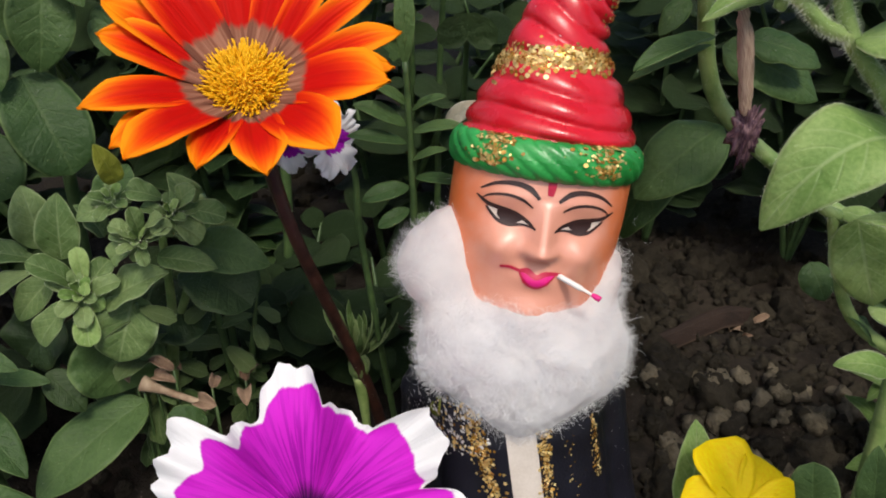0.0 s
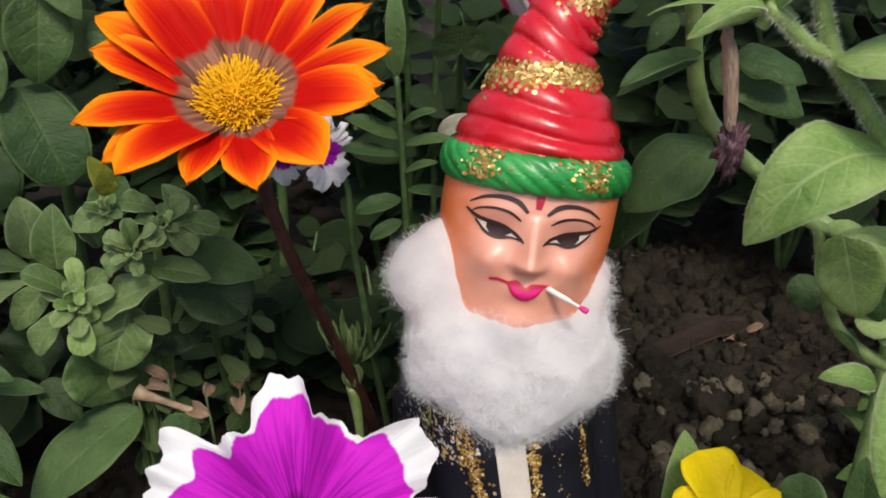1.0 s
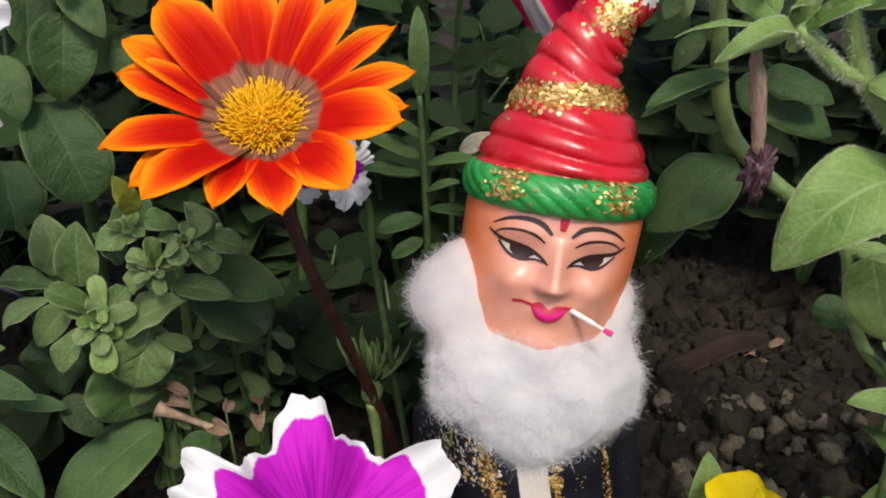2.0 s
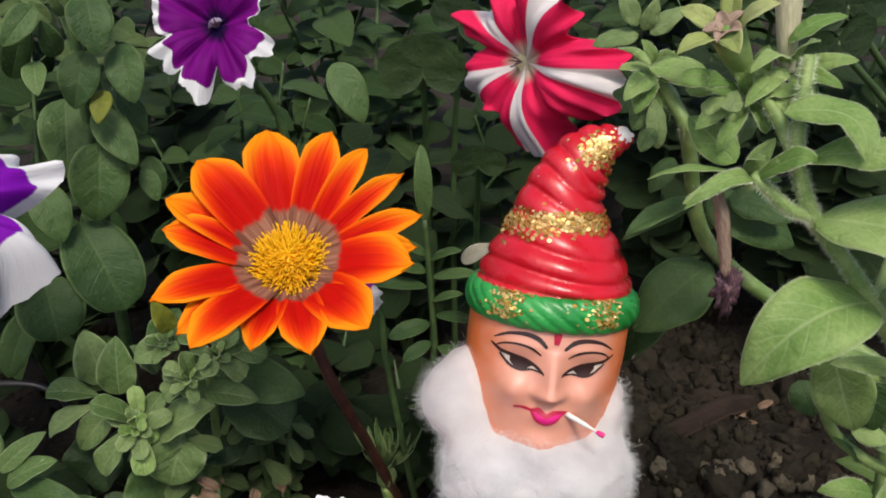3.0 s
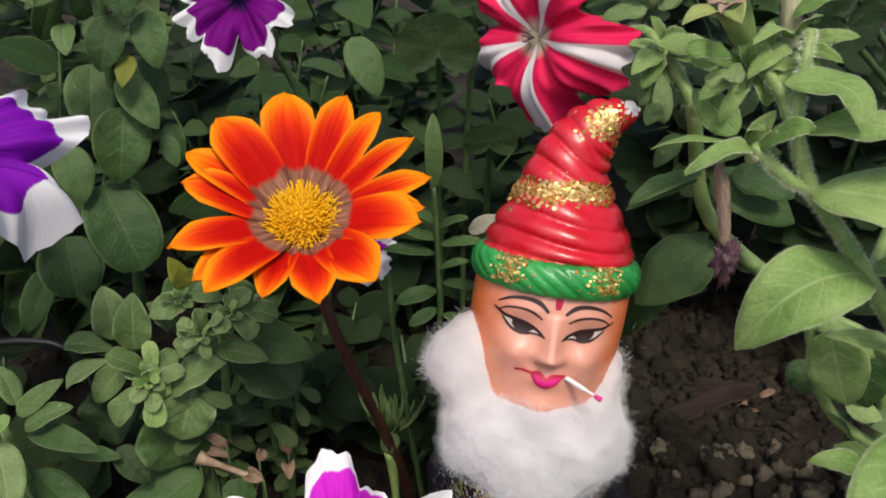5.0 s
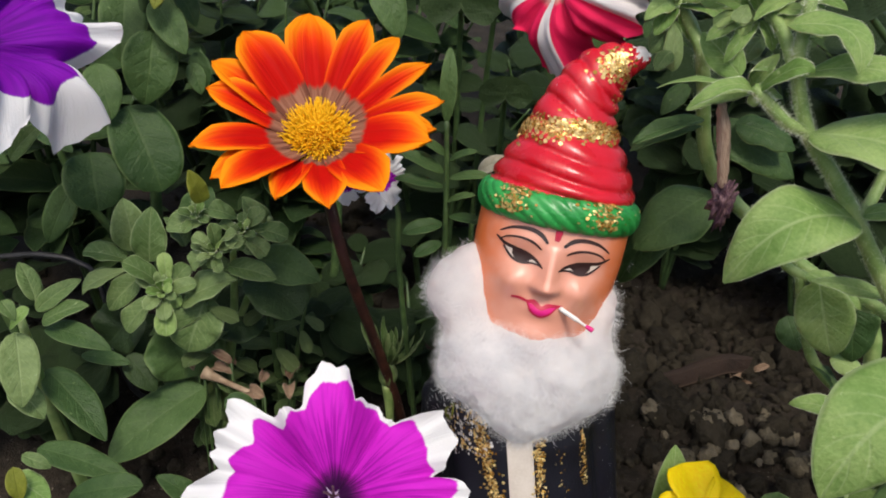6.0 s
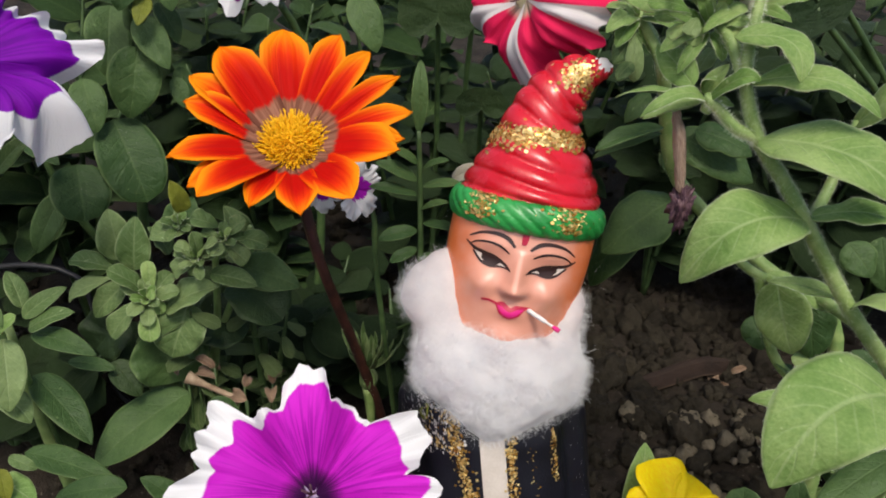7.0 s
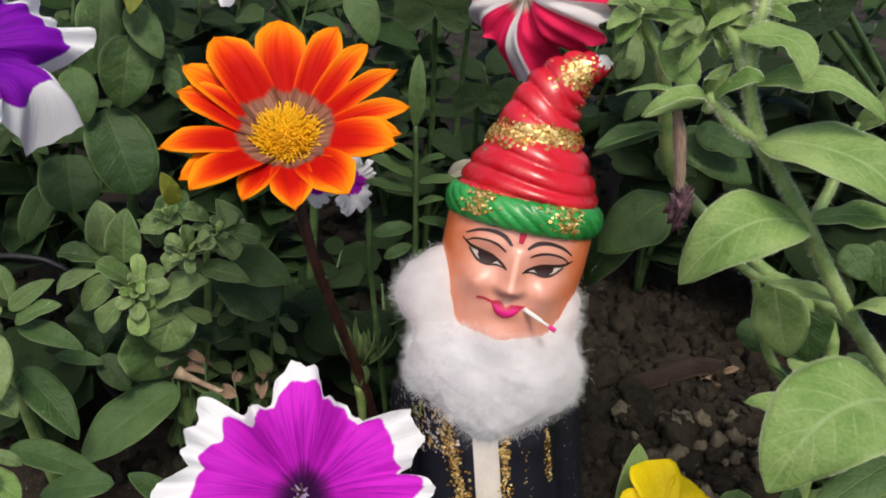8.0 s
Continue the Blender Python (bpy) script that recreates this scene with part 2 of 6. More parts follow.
def soil_material():
    s = Shader("garden_soil", 0.92, 0.0, 0.2)
    a, b = s.noise(24, 5), s.noise(260, 6, None, 0.65)
    c = s.mix(s.step(s.m("MULTIPLY_ADD", b, 0.7, a), 0.6, 1.1), (0.014, 0.011, 0.008), (0.050, 0.039, 0.028))
    c = s.mix(s.step(s.noise(700, 2), 0.70, 0.74, 0.0, 0.6), c, (0.30, 0.26, 0.21))
    s.colour(c)
    s.bump(s.m("MULTIPLY_ADD", b, 1.0, s.noise(1300, 4)), 0.9, 0.002)
    return s.mat


def clod_material(name="soil_clod", low=(0.0078, 0.0063, 0.0042), high=(0.047, 0.039, 0.026)):
    s = Shader(name, 0.92, 0.0, 0.2)
    geo = s.nt.nodes.new("ShaderNodeNewGeometry")
    n = s.noise(320, 6, None, 0.65)
    f = s.m("ADD", s.m("MULTIPLY_ADD", geo.outputs["Random Per Island"], 0.35, s.m("MULTIPLY", n, 0.8)), s.m("MULTIPLY", s.chance(), 0.25))
    c = s.mix(s.step(f, 0.3, 1.05), low, high)
    s.colour(c)
    s.bump(s.m("MULTIPLY_ADD", s.noise(1400, 4), 0.6, n), 1.0, 0.0025)
    return s.mat


SOIL = soil_material()
CLOD = clod_material()
PALE_CLOD = clod_material("pale_clod", (0.040, 0.034, 0.022), (0.25, 0.21, 0.145))
HOSE = paint("black_hose", (0.012, 0.012, 0.014), (0.03, 0.03, 0.033), 0.4)


# ---------------------------------------------------------------- mesh tools
rng = random.Random(7)


class Form:
    """Collects grids, tubes and flakes into one mesh."""

    def __init__(self):
        self.v, self.f, self.k, self.uvs = [], [], [], []

    def face(self, ids, kind, uv):
        self.f.append(tuple(ids))
        self.k.append(kind)
        self.uvs.append(uv)

    def grid(self, fn, nu, nv, kind=0, ring=False):
        """fn(u, v) gives a place; u and v run from 0 to 1; ring closes it in u. kind: a number or a function of u, v."""
        start = len(self.v)
        cols = nu if ring else nu + 1
        for j in range(nv + 1):
            for i in range(cols):
                self.v.append(Vector(fn(i / nu, j / nv)))
        for j in range(nv):
            for i in range(nu):
                a, b = start + j * cols + i, start + j * cols + (i + 1) % cols
                c, d = b + cols, a + cols
                u0, u1, v0, v1 = i / nu, (i + 1) / nu, j / nv, (j + 1) / nv
                k = kind((u0 + u1) / 2, (v0 + v1) / 2) if callable(kind) else kind
                if k is not None:
                    self.face((a, b, c, d), k, ((u0, v0), (u1, v0), (u1, v1), (u0, v1)))

    def tube(self, points, radii, sides=8, kind=0, steps=4):
        pts = [Vector(p) for p in points]
        n = len(pts)
        line, thick = [], []
        for i in range(n - 1):
            p0, p1, p2, p3 = pts[max(i - 1, 0)], pts[i], pts[i + 1], pts[min(i + 2, n - 1)]
            for s in range(steps + (i == n - 2)):
                t = s / steps
                line.append(0.5 * (2 * p1 + (p2 - p0) * t + (2 * p0 - 5 * p1 + 4 * p2 - p3) * t * t + (3 * p1 - p0 - 3 * p2 + p3) * t ** 3))
                thick.append(radii[i] * (1 - t) + radii[i + 1] * t)
        ref = Vector((0.3, 0.9, 0.2)).normalized()
        start = len(self.v)
        m = len(line)
        for i, p in enumerate(line):
            t = (line[min(i + 1, m - 1)] - line[max(i - 1, 0)]).normalized()
            a = t.cross(ref)
            a = a.normalized() if a.length > 1e-4 else t.orthogonal().normalized()
            b = t.cross(a)
            for s in range(sides):
                w = 2 * math.pi * s / sides
                self.v.append(p + (a * math.cos(w) + b * math.sin(w)) * thick[i])
        for i in range(m - 1):
            for s in range(sides):
                q = (s + 1) % sides
                ids = (start + i * sides + s, start + i * sides + q, start + (i + 1) * sides + q, start + (i + 1) * sides + s)
                self.face(ids, kind, ((s / sides, i / m), ((s + 1) / sides, i / m), ((s + 1) / sides, (i + 1) / m), (s / sides, (i + 1) / m)))
        for base, flip in ((start, True), (start + (m - 1) * sides, False)):
            ids = [base + s for s in range(sides)]
            self.face(ids[::-1] if flip else ids, kind, tuple((0.5, 0.5) for _ in ids))
        return line, thick

    def hairs(self, line, thick, count, length, kind, seed=1):
        r = random.Random(seed)
        for _ in range(count):
            i = r.randrange(len(line) - 1)
            p = line[i].lerp(line[i + 1], r.random())
            out = Vector((r.gauss(0, 1), r.gauss(0, 1), r.gauss(0, 1)))
            t = (line[i + 1] - line[i]).normalized()
            out = (out - t * out.dot(t)).normalized()
            base = p + out * thick[i] * 0.9
            tip = p + out * (thick[i] + length * r.uniform(0.5, 1.1)) + Vector((0, 0, -length * 0.1))
            self.sliver(base, tip, 0.000045, kind)

    def sliver(self, a, b, w, kind):
        d = (b - a)
        s = d.cross(Vector((0.2, -0.8, 0.5)))
        if s.length < 1e-9:
            return
        s = s.normalized() * w
        n = len(self.v)
        self.v += [a - s, a + s, b]
        self.face((n, n + 1, n + 2), kind, ((0, 0), (1, 0), (0.5, 1)))

    def flake(self, p, normal, r, kind, sides=6):
        t = normal.orthogonal().normalized()
        b = normal.cross(t).normalized()
        n = len(self.v)
        for s in range(sides):
            w = 2 * math.pi * s / sides
            self.v.append(p + (t * math.cos(w) + b * math.sin(w)) * r)
        self.face(range(n, n + sides), kind, tuple((0.5, 0.5) for _ in range(sides)))

    def mesh(self, name, mats, smooth=True, origin=Vector((0, 0, 0))):
        me = bpy.data.meshes.new(name)
        me.from_pydata([tuple(p - origin) for p in self.v], [], self.f)
        for mt in mats:
            me.materials.append(mt)
        me.polygons.foreach_set("material_index", self.k)
        me.polygons.foreach_set("use_smooth", [smooth] * len(self.f))
        layer = me.uv_layers.new(name="UVMap")
        flat = [c for uv in self.uvs for pair in uv for c in pair]
        layer.data.foreach_set("uv", flat)
        me.update()
        return me


def thing(name, place, label, category, group="", kind=""):
    ob = new(name)
    ob.empty_display_size = 0.01
    ob.location = place
    return tagged(ob, label, category, group, kind)


def root_place(ob):
    while ob.parent:
        ob = ob.parent
    return Vector(ob.location)


def part(name, form, mats, parent, label="", smooth=True):
    ob = new(name, form.mesh(name, mats, smooth, root_place(parent)))
    ob.parent = parent
    return tagged(ob, label)


def width_at(shape, v):
    if shape == "lance":
        return 2.05 * v ** 0.75 * (1 - v) ** 0.7 + 0.03
    if shape == "round":
        return min(1.0, 1.7 * v ** 0.45 * (1 - v) ** 0.42) + 0.02
    if shape == "spoon":
        return 1.9 * v ** 1.0 * (1 - v) ** 0.42 + 0.06
    return 1.98 * v ** 0.58 * (1 - v) ** 0.78 + 0.03


def leaf_form(base, tip, width, normal, shape="ovate", arch=0.1, fold=0.18, wave=0.05, seed=0, nu=8, nv=12, thick=0.00028, curl=0.0, hook=0.10, via=None):
    """A leaf blade with a rib, from its base to its tip: arched along, folded along the rib, wavy at the margin."""
    r = random.Random(seed)
    base, tip, normal = Vector(base), Vector(tip), Vector(normal)
    along = tip - base
    size = along.length
    normal = (normal - along * (normal.dot(along) / along.length_squared)).normalized()
    if via:
        tip = tip + normal * hook * size
    mid = Vector(via) * 2 - (base + tip) / 2 if via else (base + tip) / 2 + normal * arch * size
    ph, ph2, twist = r.uniform(0, 6), r.uniform(0, 6), r.uniform(-0.25, 0.25)

    def spot(u, v):
        p = base * (1 - v) ** 2 + mid * 2 * v * (1 - v) + tip * v * v
        t = ((mid - base) * (1 - v) + (tip - mid) * v).normalized()
        s = t.cross(normal).normalized()
        n = s.cross(t)
        q = 2 * u - 1
        half = width * 0.5 * width_at(shape, v)
        ang = twist * (v - 0.4)
        s, n = s * math.cos(ang) + n * math.sin(ang), n * math.cos(ang) - s * math.sin(ang)
        lift = fold * abs(q) * half - curl * q * q * half
        p = p - normal * hook * size * v ** 4
        ripple = wave * half * q * q * (math.sin(9 * v + ph + (3 if q > 0 else 0)) + 0.6 * math.sin(17 * v + ph2))
        quilt = 0.035 * half * math.sin(26 * v - abs(q) * 7) * (1 - abs(q)) * min(1, 4 * abs(q))
        return p + s * q * half + n * (lift + ripple + quilt - 0.02 * half * math.exp(-(q * 9) ** 2)), n

    form = Form()
    form.grid(lambda u, v: spot(u, v)[0], nu, nv)
    top = len(form.v)

    def under(u, v):
        p, n = spot(u, v)
        return p - n * thick

    form.grid(lambda u, v: under(1 - u, v), nu, nv)
    cols = nu + 1
    for j in range(nv):
        for a, b in ((j * cols, (j + 1) * cols), ((j + 1) * cols + nu, j * cols + nu)):
            opp = lambda k: top + (k // cols) * cols + (nu - k % cols)
            form.face((a, b, opp(b), opp(a)), 0, ((0, 0), (0, 1), (0, 1), (0, 0)))
    return form


leaf_count = [0]


def leaf(plant, base, tip, width, normal, shape="ovate", mat=None, arch=0.1, fold=0.18, wave=0.06, curl=0.0, label="", fuzz=0, via=None):
    """One leaf of a plant; fuzz: how many fine hairs stand along its margin; via: a place that its rib bends through."""
    leaf_count[0] += 1
    nu, nv = 10, 18
    form = leaf_form(base, tip, width, normal, shape, arch, fold, wave, leaf_count[0], nu, nv, curl=curl, hook=0.20 if via else 0.10, via=via)
    r = random.Random(leaf_count[0])
    for _ in range(fuzz):
        j, side = r.randrange(1, nv - 1), r.choice((0, nu))
        k, inner = j * (nu + 1) + side, j * (nu + 1) + (1 if side == 0 else nu - 1)
        p = form.v[k].lerp(form.v[k + nu + 1], r.random())
        out = (form.v[k] - form.v[inner]).normalized() + Vector((r.gauss(0, 0.4), r.gauss(0, 0.4), r.gauss(0, 0.4)))
        form.sliver(p, p + out.normalized() * r.uniform(0.0002, 0.0007), 0.000025, 1)
    return part("leaf", form, [mat or LEAF_DARK, HAIR], plant, label)


def stem(plant, points, radii, mat=None, hair=0, hair_length=0.0012, name="stem", sides=9, label=""):
    form = Form()
    line, thick = form.tube(points, radii, sides, 0, 6)
    if hair:
        form.hairs(line, thick, hair, hair_length, 1, len(line) + hair)
    return part(name, form, [mat or STEM_GREEN, HAIR], plant, label)


# ---------------------------------------------------------------- ground
def ground_height(x, y):
    near = math.exp(-((x - 0.05) ** 2 + (y - 0.2) ** 2) / 0.5)
    p = Vector((x, y, 0.0))
    h = 0.010 * noise.noise(p * 9) + 0.006 * noise.noise(p * 31) + 0.0035 * noise.noise(p * 95)
    return (h - 0.002) * near - 0.02 * (1 - near)


def make_ground():
    n, a = 190, 0.07
    b = math.asinh(45 / a)
    form = Form()

    def spot(u, v):
        x, y = 0.05 + a * math.sinh(b * (2 * u - 1)), 0.22 + a * math.sinh(b * (2 * v - 1))
        return x, y, ground_height(x, y)

    form.grid(spot, n, n)
    tagged(new("ground", form.mesh("ground", [SOIL])), "dark crumbly garden soil of a flower bed", "soil", kind="structure")


make_ground()


def lump(form, place, size, seed, kind=0):
    """A rough clod with flattened sides."""
    r = random.Random(seed)
    sx, sy, sz = size * r.uniform(0.8, 1.3), size * r.uniform(0.8, 1.2), size * r.uniform(0.6, 0.95)
    turn = Euler((r.uniform(0, 3), r.uniform(0, 3), r.uniform(0, 3))).to_matrix()
    off = Vector((r.uniform(0, 99), r.uniform(0, 99), r.uniform(0, 99)))

    def spot(u, v):
        th, ph = 2 * math.pi * u, math.pi * (0.02 + 0.96 * v)
        d = Vector((math.sin(ph) * math.cos(th), math.sin(ph) * math.sin(th), math.cos(ph)))
        k = 1 + 0.50 * noise.noise(d * 1.3 + off) + 0.42 * noise.noise(d * 3.1 + off) + 0.26 * noise.noise(d * 7 + off)
        return Vector(place) + turn @ Vector((d.x * sx * k, d.y * sy * k, d.z * sz * k))

    form.grid(spot, 10 if size < 0.005 else 20, 7 if size < 0.005 else 13, kind, True)


def make_clods():
    form = Form()
    r = random.Random(3)
    for i in range(1500):
        x, y = r.uniform(-0.30, 0.40), r.uniform(0.08, 0.62)
        s = min(0.0075, 0.0016 + r.expovariate(1 / 0.0016))
        lump(form, (x, y, ground_height(x, y) + s * 0.25), s, i)
    for i in range(1300):
        x, y = r.uniform(0.045, 0.23), r.uniform(0.15, 0.40)
        s = min(0.0050, 0.0011 + r.expovariate(1 / 0.0011))
        lump(form, (x, y, ground_height(x, y) + s * 0.3), s, 3000 + i)
    tagged(new("soil_crumbs", form.mesh("soil_crumbs", [CLOD], True)), "loose brown crumbs of dry garden soil", "soil crumbs", kind="stuff")
    for i in range(46):
        x, y = r.uniform(0.055, 0.21), r.uniform(0.15, 0.36)
        s = r.uniform(0.005, 0.0115)
        f = Form()
        lump(f, (0, 0, s * 0.12), s, 900 + i)
        ob = new("soil_clod", f.mesh("soil_clod", [CLOD], True))
        ob.location = (x, y, ground_height(x, y))
        tagged(ob, "rough grey-brown clod of dry soil", "clod", "clods on the bed")


make_clods()


def make_pale_stones():
    r = random.Random(29)
    for i in range(80):
        x, y = r.uniform(0.095, 0.185), r.uniform(0.165, 0.245)
        s = r.uniform(0.0018, 0.0060)
        f = Form()
        lump(f, (0, 0, s * 0.35), s, 700 + i)
        ob = new("stone", f.mesh("stone", [PALE_CLOD], True))
        ob.location = (x, y, ground_height(x, y) + 0.001)
        tagged(ob, "small pale tan stone lying on the dark soil", "stone", "stones on the bed")


make_pale_stones()


# ---------------------------------------------------------------- figurine
BODY = pose(0.0370, 0.138, -0.004, -11, -8.5, 4)
HEAD = pose(0.0265, 0.138, -0.004, -11, 0, 4) @ pose(-0.0020, -0.001, 0.0925, -6, 8.0, -4.5) @ Matrix.Diagonal((1.14, 1.12, 1.04, 1))
Z0 = 0.0478


def smooth_list(rows, z):
    """Interpolates rows (z, a, b, ...) smoothly at z."""
    if z <= rows[0][0]:
        return rows[0][1:]
    for lo, hi in zip(rows, rows[1:]):
        if z <= hi[0]:
            t = (z - lo[0]) / (hi[0] - lo[0])
            t = t * t * (3 - 2 * t)
            return tuple(a + (b - a) * t for a, b in zip(lo[1:], hi[1:]))
    return rows[-1][1:]


SKULL = [(-0.008, 0.010, 0.010), (0.006, 0.0150, 0.0150), (0.016, 0.0182, 0.0175), (0.030, 0.0208, 0.0192), (0.044, 0.0215, 0.0195), (0.060, 0.0215, 0.0190)]


def bumps(x, z):
    """How far the moulded face stands out from the head: nose, cheeks, lips, brows."""
    q = z - Z0
    nose_up = min(max((q + 0.0140) / 0.0130, 0), 1)
    nose = 0.0052 * math.exp(-(x / (0.0019 + 0.0006 * (1 - nose_up))) ** 2) * (1 - nose_up) ** 0.8 * (1 if q > -0.0140 else math.exp(-((q + 0.0140) / 0.0012) ** 2))
    wings = 0.0017 * math.exp(-((abs(x) - 0.0028) / 0.0014) ** 2 - ((q + 0.0134) / 0.0016) ** 2)
    cheek = 0.0027 * math.exp(-((abs(x) - 0.0098) / 0.0042) ** 2 - ((q + 0.0140) / 0.0042) ** 2)
    lips = 0.0012 * math.exp(-(x / 0.0038) ** 2 - ((q + 0.0212) / 0.0022) ** 2)
    chin = 0.002 * math.exp(-(x / 0.006) ** 2 - ((q + 0.030) / 0.004) ** 2)
    brow = 0.0007 * math.exp(-((abs(x) - 0.008) / 0.006) ** 2 - ((q + 0.001) / 0.002) ** 2)
    socket = -0.0010 * math.exp(-((abs(x) - 0.0085) / 0.0045) ** 2 - ((q + 0.0065) / 0.003) ** 2)
    return nose + wings + cheek + lips + chin + brow + socket


def face_spot(x, z, out=0.0):
    w, d = smooth_list(SKULL, z)
    c = math.sqrt(max(0.02, 1 - (x / w) ** 2))
    return Vector((x, -d * c - bumps(x, z) - out, z))


HAT = [(0.0555, 0.0, 0.0205), (0.0595, 0.0, 0.0208), (0.064, -0.0003, 0.0198), (0.071, -0.0008, 0.0172), (0.079, -0.0014, 0.0131),
       (0.086, -0.0012, 0.0107), (0.0925, 0.0004, 0.0092), (0.0980, 0.0030, 0.0080), (0.1020, 0.0064, 0.0063), (0.1042, 0.0102, 0.0044), (0.1052, 0.0134, 0.0026), (0.1054, 0.0150, 0.0007)]


def hat_line(v):
    """The middle, the half width and the way along of the hat at v (0 brim, 1 tip)."""
    k = v * (len(HAT) - 1)
    i = min(int(k), len(HAT) - 2)
    t = k - i
    rows = [HAT[max(0, min(len(HAT) - 1, i + j))] for j in (-1, 0, 1, 2)]

    def cr(n):
        p0, p1, p2, p3 = (q[n] for q in rows)
        return 0.5 * (2 * p1 + (p2 - p0) * t + (2 * p0 - 5 * p1 + 4 * p2 - p3) * t * t + (3 * p1 - p0 - 3 * p2 + p3) * t ** 3)

    return cr(1), cr(0), max(0.0004, cr(2))


def hat_spot(u, v, out=0.0):
    x, z, r = hat_line(v)
    x2, z2, _ = hat_line(min(1, v + 0.01))
    x1, z1, _ = hat_line(max(0, v - 0.01))
    t = Vector((x2 - x1, 0, z2 - z1)).normalized()
    side = Vector((t.z, 0, -t.x))
    th = 2 * math.pi * u
    slant = v * 14.0 + 0.35 * math.sin(th + 0.6) + 0.2 * math.sin(2 * th)
    coil = abs(math.sin(slant * math.pi * 0.95)) ** 0.5
    groove = 0.0021 * (coil - 0.5) * min(1, 1.4 - v) * (0.75 + 0.35 * math.sin(3 * th + v * 8))
    r += groove + out
    return Vector((x, 0, z)) + side * r * math.sin(th) + Vector((0, -1, 0)) * r * 0.93 * math.cos(th)


def band_spot(u, v, out=0.0):
    th = 2 * math.pi * u
    ph = 2 * math.pi * v
    twist = -0.0010 * (1 - abs(math.sin(14 * th + 4.2 * math.sin(ph) + 0.5 * math.sin(3 * th)))) ** 2.5 * (0.35 + 0.65 * max(0, math.cos(ph)))
    tr = 0.0042 + twist + out
    rr = 0.0205 + tr * 0.72 * math.cos(ph)
    z = 0.0566 + 0.0006 * math.sin(th) + (0.0050 + twist + out) * math.sin(ph)
    return Vector((rr * math.sin(th), -rr * 0.95 * math.cos(th), z))


TORSO = [(0.0, 0.036, 0.025), (0.020, 0.036, 0.024), (0.050, 0.0345, 0.022), (0.072, 0.0340, 0.0210), (0.086, 0.0325, 0.019), (0.095, 0.0270, 0.0165), (0.102, 0.0170, 0.013), (0.112, 0.0095, 0.0095)]


def torso_spot(th, z, out=0.0):
    w, d = smooth_list(TORSO, z)
    arm = 0.0022 * math.exp(-((abs(math.sin(th)) - 0.80) / 0.10) ** 2) * (1 if z < 0.085 else 0)
    hem = 0.0009 * math.exp(-((abs(math.sin(th)) - 0.21) / 0.05) ** 2) * (math.cos(th) > 0) * min(1, max(0, (0.1 - z) / 0.01))
    folds = 0.0004 * math.sin(14 * th + 60 * z)
    k = 1 + (hem + folds - arm + out) / w
    return Vector((w * k * math.sin(th), -d * k * math.cos(th), z))


class Statuette(Form):
    def settle(self, start, m):
        for i in range(start, len(self.v)):
            self.v[i] = m @ self.v[i]


def brush(st, points, widths, kind, out=0.0002, surface=face_spot):
    """A painted stroke over the face: a ribbon along the points, laid on the moulded surface."""
    steps = 7
    line, wide = [], []
    n = len(points)
    for i in range(n - 1):
        p0, p1, p2, p3 = (points[max(0, min(n - 1, i + j))] for j in (-1, 0, 1, 2))
        for s in range(steps + (i == n - 2)):
            t = s / steps
            line.append(tuple(0.5 * (2 * b + (c - a) * t + (2 * a - 5 * b + 4 * c - d) * t * t + (3 * b - a - 3 * c + d) * t ** 3) for a, b, c, d in zip(p0, p1, p2, p3)))
            wide.append(widths[i] * (1 - t) + widths[i + 1] * t)
    m = len(line)

    def spot(u, v):
        i = min(m - 1, round(u * (m - 1)))
        a, b = line[max(0, i - 1)], line[min(m - 1, i + 1)]
        dx, dz = b[0] - a[0], b[1] - a[1]
        k = math.hypot(dx, dz) or 1
        o = (v - 0.5) * wide[i]
        return surface(line[i][0] - dz / k * o, Z0 + line[i][1] + dx / k * o, out)

    st.grid(spot, m - 1, 3, kind)


def patch(st, top, low, kind, out, cols=16, rows=5):
    """A painted area between an upper and a lower line over the same x."""
    def at(line, u):
        k = u * (len(line) - 1)
        i = min(int(k), len(line) - 2)
        t = k - i
        return tuple(a + (b - a) * t for a, b in zip(line[i], line[i + 1]))

    def spot(u, v):
        a, b = at(top, u), at(low, u)
        return face_spot(a[0] + (b[0] - a[0]) * v, Z0 + a[1] + (b[1] - a[1]) * v, out)

    st.grid(spot, cols, rows, kind)


